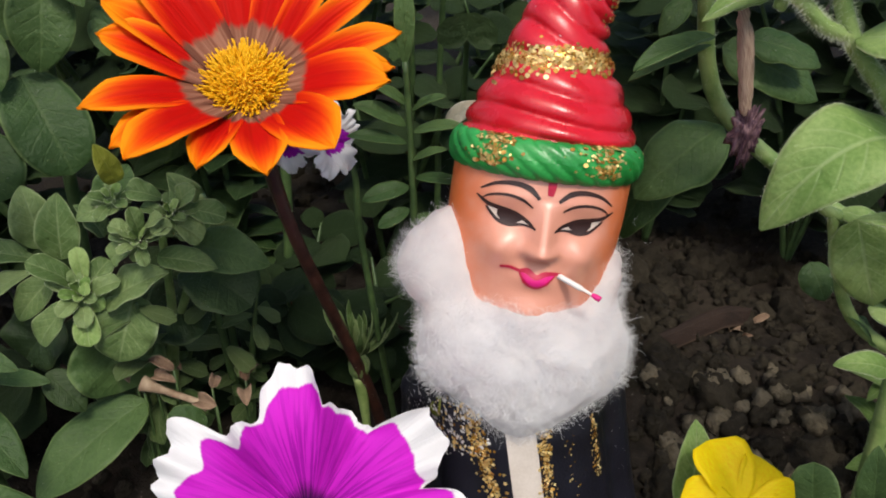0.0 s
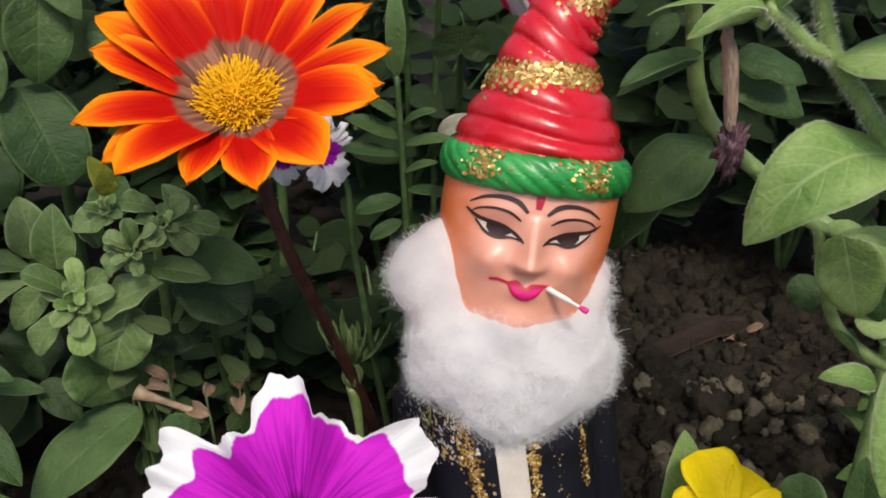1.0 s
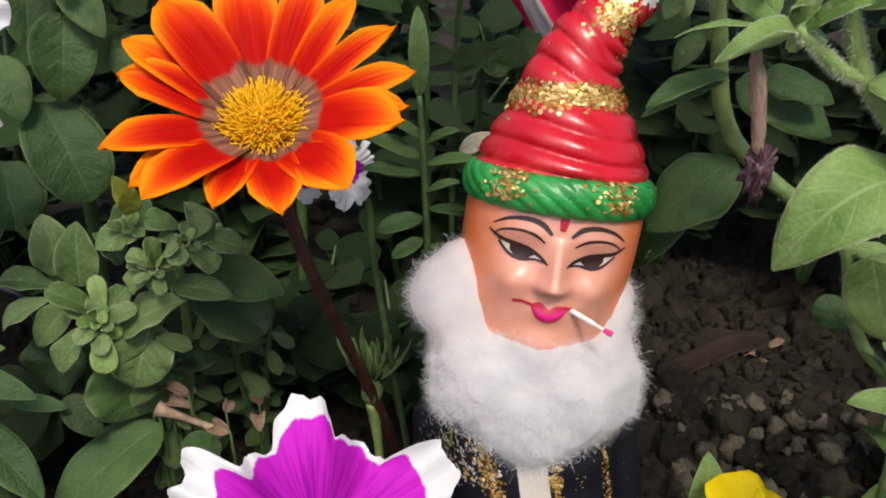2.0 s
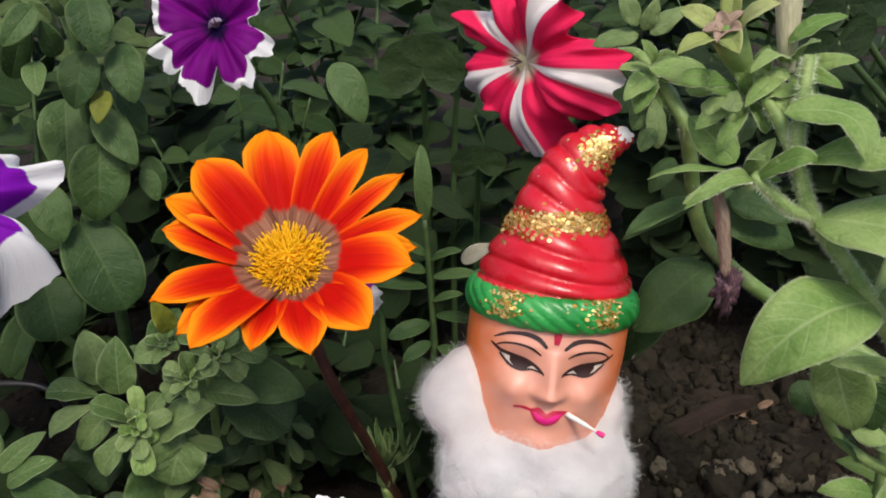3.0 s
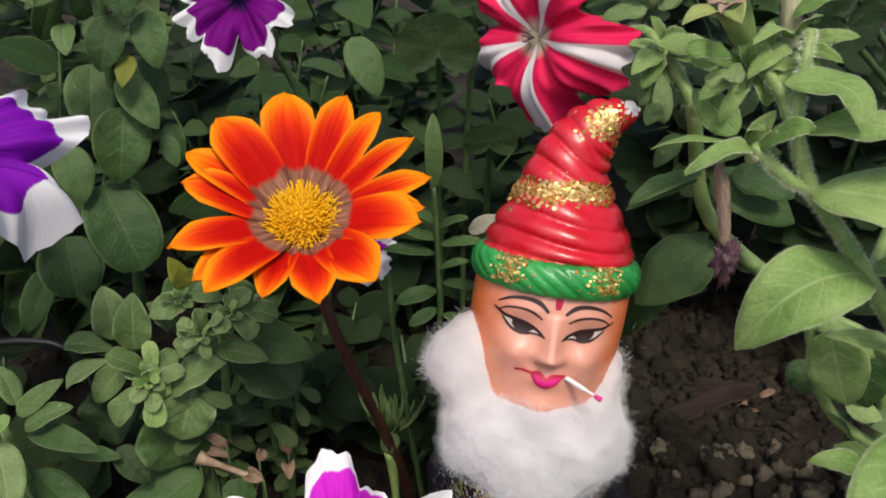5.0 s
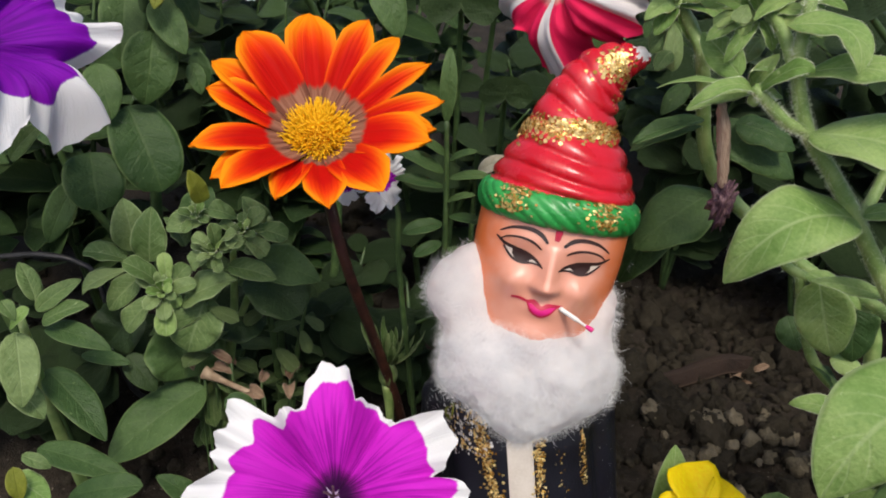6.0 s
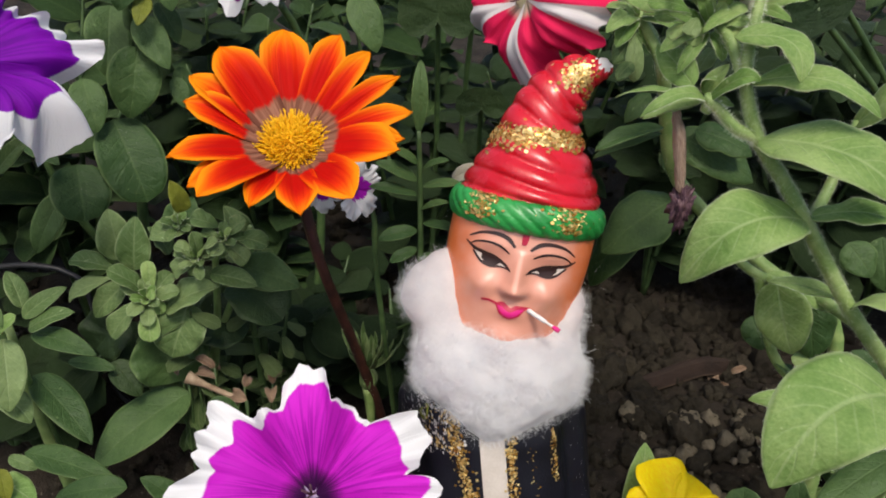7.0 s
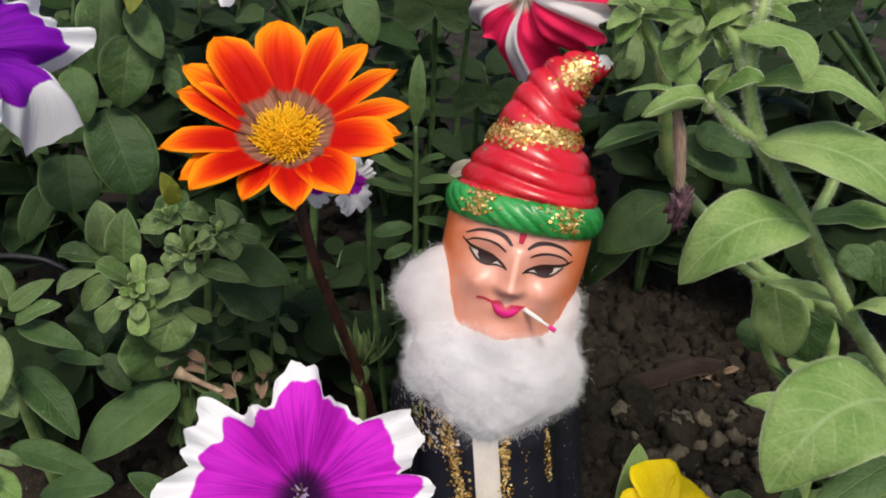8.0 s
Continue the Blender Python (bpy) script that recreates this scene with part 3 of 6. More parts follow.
def make_figurine():
    mats = [SKIN_PAINT, RED_PAINT, GREEN_PAINT, INK, EYE_WHITE, CRIMSON, LIP, VEST, SHIRT, CHIPPED, COTTON, GLITTER]
    skin, red, green, ink, white, crimson, lip, vest, shirt, chip, cotton, gold = range(12)
    st = Statuette()
    r = random.Random(11)
    MM = 0.001
    # head
    def skull(u, v):
        z = -0.008 + 0.066 * v
        th = 2 * math.pi * (u - 0.5)
        w, d = smooth_list(SKULL, z)
        x = w * math.sin(th)
        return Vector((x, -d * math.cos(th) - (bumps(x, z) if math.cos(th) > 0 else 0), z))
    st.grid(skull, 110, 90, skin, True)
    st.grid(hat_spot, 96, 130, red, True)
    st.grid(band_spot, 300, 40, green, True)
    # painted face
    mirror = lambda pts, s: [(s * x * MM, z * MM) for x, z in pts]
    for s in (-1, 1):
        brush(st, mirror([(2.2, -0.6), (4.6, 1.6), (8.0, 2.3), (12.0, 1.5), (15.2, -0.6)], s), [0.7 * MM, 1.35 * MM, 1.15 * MM, 0.8 * MM, 0.3 * MM], ink)
        brush(st, mirror([(3.4, -2.9), (6.0, -1.2), (9.4, -0.7), (12.8, -1.5), (14.8, -3.2)], s), [0.35 * MM, 0.75 * MM, 0.65 * MM, 0.5 * MM, 0.25 * MM], ink)
        patch(st, mirror([(3.2, -7.2), (5.2, -5.6), (8.0, -4.8), (10.8, -4.6), (13.0, -4.6)], s), mirror([(3.2, -7.3), (5.2, -7.2), (8.0, -7.7), (10.8, -7.0), (13.0, -4.7)], s), white, 0.00012)
        patch(st, mirror([(5.2, -5.6), (6.5, -5.0), (8.0, -4.7), (9.5, -4.6), (10.8, -4.7)], s), mirror([(5.2, -6.4), (6.5, -7.5), (8.0, -7.9), (9.5, -7.7), (10.8, -6.3)], s), ink, 0.00020)
        brush(st, mirror([(2.2, -8.0), (4.0, -6.5), (7.0, -5.0), (10.4, -4.4), (13.2, -3.8), (15.8, -2.2)], s), [0.4 * MM, 0.9 * MM, 1.1 * MM, 1.15 * MM, 1.0 * MM, 0.35 * MM], ink, 0.00028)
        brush(st, mirror([(2.4, -7.8), (5.0, -7.4), (8.0, -8.0), (10.8, -7.3), (13.4, -4.6)], s), [0.25 * MM, 0.55 * MM, 0.8 * MM, 0.75 * MM, 0.5 * MM], ink, 0.00028)
    brush(st, [(0.0, 0.0062), (0.0001, 0.0030), (0.0, 0.0006)], [1.5 * MM, 2.0 * MM, 1.2 * MM], crimson)
    brush(st, [(-0.0084, -0.0186), (-0.0064, -0.0183), (-0.0040, -0.0188), (-0.0022, -0.0186), (0.0, -0.0199), (0.0020, -0.0189), (0.0056, -0.0184)], [0.7 * MM, 0.75 * MM, 0.7 * MM, 1.5 * MM, 1.2 * MM, 1.3 * MM, 0.45 * MM], crimson, 0.0003)
    patch(st, mirror([(-3.9, -19.0), (-2.0, -19.4), (0.0, -20.3), (2.0, -19.6), (4.4, -18.8)], 1), mirror([(-3.9, -19.2), (-2.0, -21.6), (0.2, -22.6), (2.4, -21.4), (4.4, -19.0)], 1), lip, 0.00022)
    brush(st, mirror([(-4.0, -19.0), (-2.3, -21.6), (0.2, -22.7), (2.6, -21.4), (4.4, -18.9)], 1), [0.4 * MM, 0.65 * MM, 0.65 * MM, 0.6 * MM, 0.3 * MM], crimson, 0.0003)
    # rolled paper stick in the corner of the mouth
    a = face_spot(0.0052, Z0 - 0.0190)
    b = a + Vector((0.0092, -0.0050, -0.0030))
    st.tube([a, a.lerp(b, 0.5), a.lerp(b, 0.60), a.lerp(b, 0.86)], [0.00075, 0.0007, 0.00044, 0.00036], 8, chip)
    st.tube([a.lerp(b, 0.80), a.lerp(b, 0.92), b], [0.00055, 0.0008, 0.0007], 7, lip)
    # worn white tip of the hat
    for _ in range(90):
        u, v = -0.12 + r.gauss(0, 0.045), min(0.985, 0.885 + r.gauss(0, 0.022))
        st.flake(hat_spot(u, v, 0.00012), (hat_spot(u, v, 0.001) - hat_spot(u, v)).normalized(), r.uniform(0.0003, 0.0009), chip, 7)
    for _ in range(45):
        u, v = r.random(), r.uniform(0.05, 0.8)
        st.flake(hat_spot(u, v, 0.00012), (hat_spot(u, v, 0.001) - hat_spot(u, v)).normalized(), r.uniform(0.0001, 0.00022), chip, 5)
    # glitter
    def sparkle(p, n, size, lift=0.0003):
        n = (n + Vector((r.gauss(0, 0.22), r.gauss(0, 0.22), r.gauss(0, 0.22)))).normalized()
        st.flake(p + n * lift * r.random(), n, size * r.uniform(0.6, 1.2), gold)
    def on_hat(u, v, size):
        p = hat_spot(u, v)
        sparkle(p, (hat_spot(u, v, 0.001) - p).normalized(), size)
    for _ in range(1000):
        u = r.uniform(-0.26, 0.26)
        on_hat(u, 0.385 + 0.10 * u + r.gauss(0, 0.019), 0.00062)
    for _ in range(300):
        on_hat(0.0 + r.gauss(0, 0.065), 0.71 + r.gauss(0, 0.038), 0.00060)
    for _ in range(30):
        on_hat(0.16 + r.gauss(0, 0.02), 0.58 + r.gauss(0, 0.03), 0.00036)
    for u0 in (-0.105, 0.080):
        for _ in range(230):
            u, v = u0 + r.gauss(0, 0.019), r.uniform(-0.08, 0.30)
            p = band_spot(u, v)
            sparkle(p, (band_spot(u, v, 0.001) - p).normalized(), 0.00054)
    for _ in range(34):
        u, v = r.uniform(-0.25, 0.25), r.uniform(-0.1, 0.3)
        p = band_spot(u, v)
        sparkle(p, (band_spot(u, v, 0.001) - p).normalized(), 0.00025)
    # cotton beard and side hair: one soft mass with teased loose fibres
    tufts = [((0.5, -12.0, 3.5), (22.5, 12.5, 18.0)), ((3.0, -11.5, -8.5), (11.5, 9.5, 9.5)), ((18.0, -7.5, 7.0), (9.5, 10.5, 14.0)), ((18.5, -3.0, 25.0), (5.5, 9.0, 11.0)),
             ((-22.0, -4.5, 23.0), (10.5, 10.5, 11.5)), ((-20.0, -1.5, 32.0), (5.5, 8.5, 8.5)), ((-15.5, -8.5, 6.0), (9.0, 10.5, 13.0))]
    tufts = [(Vector(c) * MM, s) for c, s in tufts]

    def inside(p):
        """Less than nothing within the cotton, blended softly from tuft to tuft."""
        total = 0.0
        for c, s in tufts:
            x, y, z = (p.x - c.x) * 1000, (p.y - c.y) * 1000, (p.z - c.z) * 1000
            a, b, e = x / s[0], y / s[1], z / s[2]
            k0 = math.sqrt(a * a + b * b + e * e)
            k1 = math.sqrt((a / s[0]) ** 2 + (b / s[1]) ** 2 + (e / s[2]) ** 2) or 1e-6
            total += math.exp(-k0 * (k0 - 1) / k1 / 2.2)
        return -2.2 * math.log(max(total, 1e-30))

    mid = Vector((-0.0005, -0.008, 0.009))
    cols, rows = 120, 76
    rings = []
    for j in range(rows + 1):
        b = math.pi * (0.012 + 0.976 * j / rows)
        ring = []
        for i in range(cols):
            a = 2 * math.pi * i / cols
            d = Vector((math.sin(b) * math.cos(a), math.sin(b) * math.sin(a), math.cos(b)))
            far = 0.042
            while far > 0.005:
                gap = inside(mid + d * far)
                if gap < 0.05:
                    break
                far -= max(0.0002, gap * 0.0006)
            p = mid + d * far
            ring.append(p + d * (0.0016 * noise.noise(p * 80) + 0.0007 * noise.noise(p * 230) + 0.00025 * noise.noise(p * 620) - 0.0006))
        rings.append(ring)
    st.grid(lambda u, v: rings[round(v * rows)][round(u * cols) % cols], cols, rows, cotton, True)
    for k in range(44000):
        j = min(rows - 2, max(1, int(math.acos(r.uniform(-0.995, 0.995)) / math.pi * rows)))
        i = r.randrange(cols)
        if r.random() < 0.35 and rings[j][i].y > -0.004:
            continue
        p0, p1, p2 = rings[j][i], rings[j][(i + 1) % cols], rings[j + 1][i]
        p = p0 + (p1 - p0) * r.random() + (p2 - p0) * r.random()
        out = (p1 - p0).cross(p2 - p0)
        out = out.normalized() if out.length > 1e-12 else (p - mid).normalized()
        if out.dot(p - mid) < 0:
            out = -out
        comb = noise.noise_vector(p * 120) * 1.1
        edge = math.hypot(out.x, out.z) > 0.8 or p.z > 0.013
        way = (out * (r.uniform(0.1, 0.8) if edge else r.uniform(0.0, 0.12)) + comb + Vector((r.gauss(0, 0.4), r.gauss(0, 0.4), r.gauss(0, 0.4)))).normalized()
        size = r.uniform(0.0014, 0.0036) * (1.6 if r.random() < 0.05 else 1.0)
        bend = Vector((r.gauss(0, 1), r.gauss(0, 1), r.gauss(0, 1))) * size * 0.4
        q = [p - out * (0.0005 if edge else 0.0003) + way * size * t + bend * (t * t - t) * 2.2 for t in (0, 0.33, 0.66, 1.0)]
        side = way.cross(Vector((0.1, -0.9, 0.4))).normalized() * r.uniform(0.000010, 0.000024)
        n = len(st.v)
        for e in q:
            st.v += [e - side, e + side]
        for e in range(3):
            st.face((n + 2 * e, n + 2 * e + 1, n + 2 * e + 3, n + 2 * e + 2), cotton, ((0, 0), (1, 0), (1, 1), (0, 1)))
    st.settle(0, HEAD)
    # body
    mark = len(st.v)
    def torso(u, v):
        return torso_spot(2 * math.pi * (u - 0.5), 0.110 * v)
    def cloth(u, v):
        x = math.sin(2 * math.pi * (u - 0.5))
        return shirt if abs(x - 0.01) < 0.125 and 0.25 < u < 0.75 and v < 0.92 else vest
    st.grid(torso, 150, 60, cloth, True)
    def on_body(th, z, size, kind=gold, sides=6):
        p = torso_spot(th, z)
        n = (torso_spot(th, z, 0.001) - p).normalized()
        if kind == gold:
            sparkle(p, n, size)
        else:
            st.flake(p + n * 0.00012, n, size, kind, sides)
    for _ in range(900):
        z = r.uniform(0.0, 0.094)
        on_body(-0.26 + r.gauss(0, 0.052) - 5.0 * max(0, z - 0.055), z, 0.00058)
    for _ in range(650):
        z = r.uniform(0.0, 0.088)
        on_body(0.175 + r.gauss(0, 0.026), z, 0.00050)
    for _ in range(90):
        z = r.uniform(0.0, 0.075)
        on_body(0.40 + r.gauss(0, 0.03), z, 0.00030)
    for _ in range(120):
        z = r.uniform(0.058, 0.078)
        on_body(0.66 + r.gauss(0, 0.018), z, 0.00042)
    for _ in range(120):
        on_body(-0.50 + r.gauss(0, 0.12), r.uniform(0.074, 0.099), 0.00060)
    for _ in range(260):
        on_body(-0.60 + r.gauss(0, 0.18), r.uniform(0.072, 0.099), r.uniform(0.00012, 0.0008), chip, 5)
    for _ in range(70):
        on_body(1.12 + r.gauss(0, 0.05), r.uniform(0.0, 0.09), r.uniform(0.00012, 0.0004), chip, 5)
    for _ in range(120):
        on_body(-1.15 + r.gauss(0, 0.1), r.uniform(0.06, 0.09), r.uniform(0.00015, 0.0007), chip, 6)
    st.settle(mark, BODY)
    base = Vector((0.0370, 0.138, 0.0))
    ob = new("figurine", st.mesh("figurine", mats, True, base))
    ob.location = base
    tagged(ob, "painted plaster figurine with red hat and white cotton beard", "figurine")


make_figurine()


# ---------------------------------------------------------------- flowers
def axes_for(normal, up):
    n = Vector(normal).normalized()
    y = Vector(up) - n * Vector(up).dot(n)
    y.normalize()
    return y.cross(n), y, n


def petunia(plant, throat, normal, up, size, mat, tube_mat, tube_end, seed, lobes, droop=0.10, depth=0.42, ruffle=0.09, first=90.0, label="", width=1.0, petals=None, rim=(), outside=None):
    """A trumpet flower: five joined lobes (reach, lift), a tube to tube_end and a green calyx.
    petals: lobes as (degrees, reach, half width); rim: where the pale margin begins, as (degrees, share of the reach)."""
    r = random.Random(seed)
    throat, tube_end = Vector(throat), Vector(tube_end)
    ex, ey, n = axes_for(normal, up)
    ph = [r.uniform(0, 6.28) for _ in range(6)]

    def reach_at(u):
        deg = 360 * u
        return 0.62 + max(amp * math.exp(-(((deg - at + 180) % 360 - 180) / wide) ** 6) for at, amp, wide in petals)

    def spot(u, s):
        th = 2 * math.pi * u
        k = ((math.degrees(th) - first) / 72.0) % 5
        i, t = int(k) % 5, k - int(k)
        w = t * t * (3 - 2 * t)
        reach = lobes[i][0] * (1 - w) + lobes[(i + 1) % 5][0] * w
        lift = lobes[i][1] * (1 - w) + lobes[(i + 1) % 5][1] * w
        notch = math.sin(math.pi * t) ** 8
        if petals:
            reach, notch = reach_at(u), 0.0
        reach *= 1 - 0.36 * notch * s * s
        fringe = 1 + s ** 4 * (0.30 * noise.noise(Vector((math.cos(th) * 2.6, math.sin(th) * 2.6, seed))) + 0.10 * noise.noise(Vector((math.cos(th) * 7, math.sin(th) * 7, seed))) + 0.035 * noise.noise(Vector((math.cos(th) * 24, math.sin(th) * 24, seed))))
        rad = size * (0.10 * min(1.0, 9 * s) + (0.90 * reach * fringe) * s ** 0.9)
        wavy = s ** 2.2 * (2.0 * noise.noise(Vector((math.cos(th) * 2.4, math.sin(th) * 2.4, seed + 5 + s))) + 0.5 * math.sin(9 * th + ph[3]) + 1.3 * noise.noise(Vector((math.cos(th) * 5, math.sin(th) * 5, seed + s * 2))) + 0.55 * s * math.sin(21 * th + ph[5] + 4 * math.sin(2 * th)))
        pleat = -0.13 * math.sin(math.pi * t) ** 14 * math.sin(math.pi * min(1, s * 1.1))
        h = -depth * (1 - s) ** 2.4 - droop * s ** 2.5 + ruffle * wavy + pleat + lift * s ** 2
        if petals:
            h += 0.30 * (reach - 0.80) * math.sin(math.pi * min(1.0, s * 1.05)) ** 1.5
        return throat + (ex * math.cos(th) * width + ey * math.sin(th)) * rad + n * h * size

    form = Form()
    form.grid(spot, 260, 30, 0, True)
    form.grid(lambda u, s: spot(1 - u, s) - n * 0.00022, 260, 30, 1, True)

    def margin(u):
        deg = 360 * u
        for (d0, m0), (d1, m1) in zip(rim, rim[1:] + ((rim[0][0] + 360, rim[0][1]),)):
            for turn in (0, 360):
                if d0 <= deg + turn <= d1:
                    t = (deg + turn - d0) / (d1 - d0)
                    return m0 + (m1 - m0) * t * t * (3 - 2 * t)
        return rim[0][1]

    if rim:
        half = len(form.uvs) // 2
        form.uvs = [tuple((u if i < half else 1 - u, v * 0.76 / margin(u if i < half else 1 - u)) for u, v in uv) for i, uv in enumerate(form.uvs)]
    flower = part("flower", form, [mat, outside or mat], plant, label)
    back = throat - n * depth * size
    f = Form()
    mid = back.lerp(tube_end, 0.45) - n * size * 0.12
    f.tube([back + n * size * 0.02, back - n * size * 0.05, mid, tube_end], [size * 0.12, size * 0.115, size * 0.085, size * 0.055], 12, 0, 6)
    part("tube", f, [tube_mat], flower)
    f = Form()
    for i in range(5):
        w = 2 * math.pi * i / 5
        away = (throat - tube_end).normalized()
        a, b, _ = axes_for(away, (0.3, 0.2, 1))
        rim = a * math.cos(w) + b * math.sin(w)
        lf = leaf_form(tube_end - away * size * 0.05 + rim * size * 0.03, tube_end + away * size * 0.30 + rim * size * 0.22, size * 0.12, rim, "lance", 0.12, 0.2, 0.03, i, 4, 6)
        base = len(f.v)
        f.v += lf.v
        for ids, k, uv in zip(lf.f, lf.k, lf.uvs):
            f.face([q + base for q in ids], k, uv)
    part("calyx", f, [LEAF_LIGHT], flower)
    f = Form()
    for i in range(4):
        w = 1.5 * i
        p = throat - n * depth * size * 0.8
        q = throat - n * depth * size * 0.45 + (ex * math.cos(w) + ey * math.sin(w)) * size * 0.055
        f.tube([p, q], [size * 0.012, size * 0.01], 5, 0, 2)
        f.tube([q, q + n * size * 0.03], [size * 0.011, size * 0.009], 6, 1, 2)
    part("stamen_cluster", f, [WILTED, WILTED], flower)
    return flower


def gazania():
    head = Vector((-0.0432, 0.148, 0.1668))
    n = Vector((0.097, -0.551, 0.829))
    ex, ey, n = axes_for(n, (0, 0.8, 0.55))
    u = (Vector((1, 0, 0)) - n * n.x).normalized()
    ex, ey = u, n.cross(u)
    plant = thing("gazania", (-0.016, 0.196, 0.0), "orange-red gazania with a yellow centre on a dark stalk", "flower")
    stalk = [(-0.016, 0.196, -0.003), (-0.022, 0.190, 0.035), (-0.0300, 0.178, 0.075), (-0.0385, 0.160, 0.122), head - n * 0.010]
    stem(plant, stalk, [0.0026, 0.0023, 0.0020, 0.0019, 0.0022], STEM_RED, 60, 0.0008, label="dark reddish-brown stalk")
    f = Form()
    def cup(a, v):
        th = 2 * math.pi * a
        rad = 0.0025 + 0.0105 * math.sin(v * 1.35)
        return head + (ex * math.cos(th) + ey * math.sin(th)) * rad + n * (-0.0115 + 0.0105 * v)
    f.grid(cup, 24, 8, 0, True)
    whorl = part("flower_head", f, [STEM_DARK], plant, "green cup under the petals")
    # angle, reach and width in millimetres, level, roll
    petals = [(210, 38, 10.5, 0, 0.1), (227, 37, 9, -2.2, 0.1), (238, 38, 11.5, 0.6, 0.1), (259, 31, 9, -0.6, 0.1), (287, 32.5, 12, 0.8, 0.05), (315, 34, 14, -0.2, 0.1), (351, 36, 14.5, 0.9, 0.05),
              (3, 36, 9, -2.4, 0.2), (17, 39, 7.0, -0.4, 0.35), (38, 40, 6.5, 0.2, 0.40), (57, 38.5, 7.5, -1.2, 0.30), (75, 38.5, 10.5, 0.6, 0.20), (104, 39, 15, -0.4, 0.05), (138, 37, 14.5, 0.8, 0.1),
              (160, 36, 10.5, -0.8, 0.1), (175, 34, 11.5, 0.5, 0.05)]
    r = random.Random(5)
    for k, (deg, reach, wide, level, roll) in enumerate(petals):
        w = math.radians(deg)
        out = ex * math.cos(w) + ey * math.sin(w)
        side = n.cross(out)
        cup_up, end = radians(24 + r.uniform(-2, 2)), r.uniform(-0.02, 0.03)
        size, wide = reach * 0.001 + 0.0006, wide * 0.001
        twist = roll + r.uniform(-0.06, 0.06)
        notch = r.uniform(-0.02, 0.05)

        def blade(a, v):
            q = 2 * a - 1
            half = wide * 0.5 * (0.34 + 0.66 * math.sin(math.pi * min(1.0, v * 0.62 + 0.12)) ** 1.5) * min(1.0, (1.0 - v + 0.0001) * 4.6) ** 0.5
            d = 0.004 + (size - 0.004) * (v - notch * q * q * v * 0.6)
            rise = math.tan(cup_up) * d * (0.92 + 0.25 * math.sin(math.pi * v)) * math.cos(cup_up) - end * size * v * v
            flat = d * math.cos(cup_up)
            dish = half * (0.30 * q * q - 0.10 * math.cos(q * 4.7)) * (0.5 + 0.5 * v)
            s2 = side * math.cos(twist * (0.4 + 0.6 * v)) + n * math.sin(twist * (0.4 + 0.6 * v))
            return head + out * flat + s2 * q * half + n * (rise + dish + level * 0.0009 * (0.35 + 0.65 * v) + 0.0004 * math.sin(q * 9))

        f = Form()
        f.grid(blade, 10, 18)
        f.grid(lambda a, v: Vector(blade(1 - a, v)) - n * 0.00025, 10, 18)
        part("petal", f, [GAZANIA], whorl)
    f = Form()
    def dome(a, v):
        th = 2 * math.pi * a
        rad = 0.0094 * (1 - v) ** 0.8
        return head + (ex * math.cos(th) + ey * math.sin(th)) * rad + n * (0.0022 + 0.0042 * math.sin(v * 1.5))
    f.grid(dome, 28, 8, 0, True)
    for i in range(980):
        rad = 0.0097 * math.sqrt((i + 0.5) / 980)
        th = i * 2.39996 + r.gauss(0, 0.08)
        d = ex * math.cos(th) + ey * math.sin(th)
        p = head + d * rad + n * (0.0058 - 0.0034 * (rad / 0.0097) ** 2)
        way = (n * 1.0 + d * (0.15 + 0.75 * (rad / 0.0097) ** 2) + Vector((r.gauss(0, 0.22), r.gauss(0, 0.22), r.gauss(0, 0.22)))).normalized()
        size = r.uniform(0.0018, 0.0034) * (0.75 + 0.4 * rad / 0.0097)
        hook = p + way * size + d * r.uniform(0, 0.0009)
        f.tube([p - way * 0.0008, p + way * size * 0.6, hook], [0.00030, 0.00026, 0.00017], 4, 0, 2)
    part("disc", f, [FLORET], whorl, "crowded golden-yellow florets")
    return plant


gaz = gazania()


def petunia_front():
    p = thing("petunia_plant", (-0.030, 0.115, 0.0), "low petunia with one large magenta and white flower", "plant", "petunias")
    stem(p, [(-0.030, 0.122, -0.003), (-0.028, 0.128, 0.025), (-0.0285, 0.126, 0.040)], [0.0022, 0.002, 0.0018], STEM_GREEN, 40)
    petunia(p, (-0.0315, 0.1045, 0.0722), (0.02, -0.60, 0.80), (0, 0.8, 0.6), 0.0395, PETUNIA_MAGENTA, TUBE_LILAC, (-0.0285, 0.126, 0.042), 4,
            [(1.10, 0.24), (1.16, 0.0), (1.0, 0.0), (0.98, 0.0), (1.14, -0.06)], 0.10, 0.42, 0.085, 104.0, "magenta petunia flower with ruffled white edges",
            petals=((98, 0.33, 15), (159, 0.37, 19), (190, 0.36, 18), (226, 0.38, 20), (262, 0.36, 18), (306, 0.40, 25), (0, 0.44, 14.5), (34, 0.40, 17.5), (66, 0.05, 15)),
            rim=((0, 0.80), (15, 0.95), (24, 0.74), (42, 0.74), (52, 0.93), (80, 0.95), (92, 0.82), (108, 0.80), (121, 0.97), (138, 0.82), (156, 0.64), (170, 0.80), (184, 0.74), (206, 0.84), (226, 0.74), (250, 0.82), (300, 0.74), (335, 0.86)))
    return p


front = petunia_front()


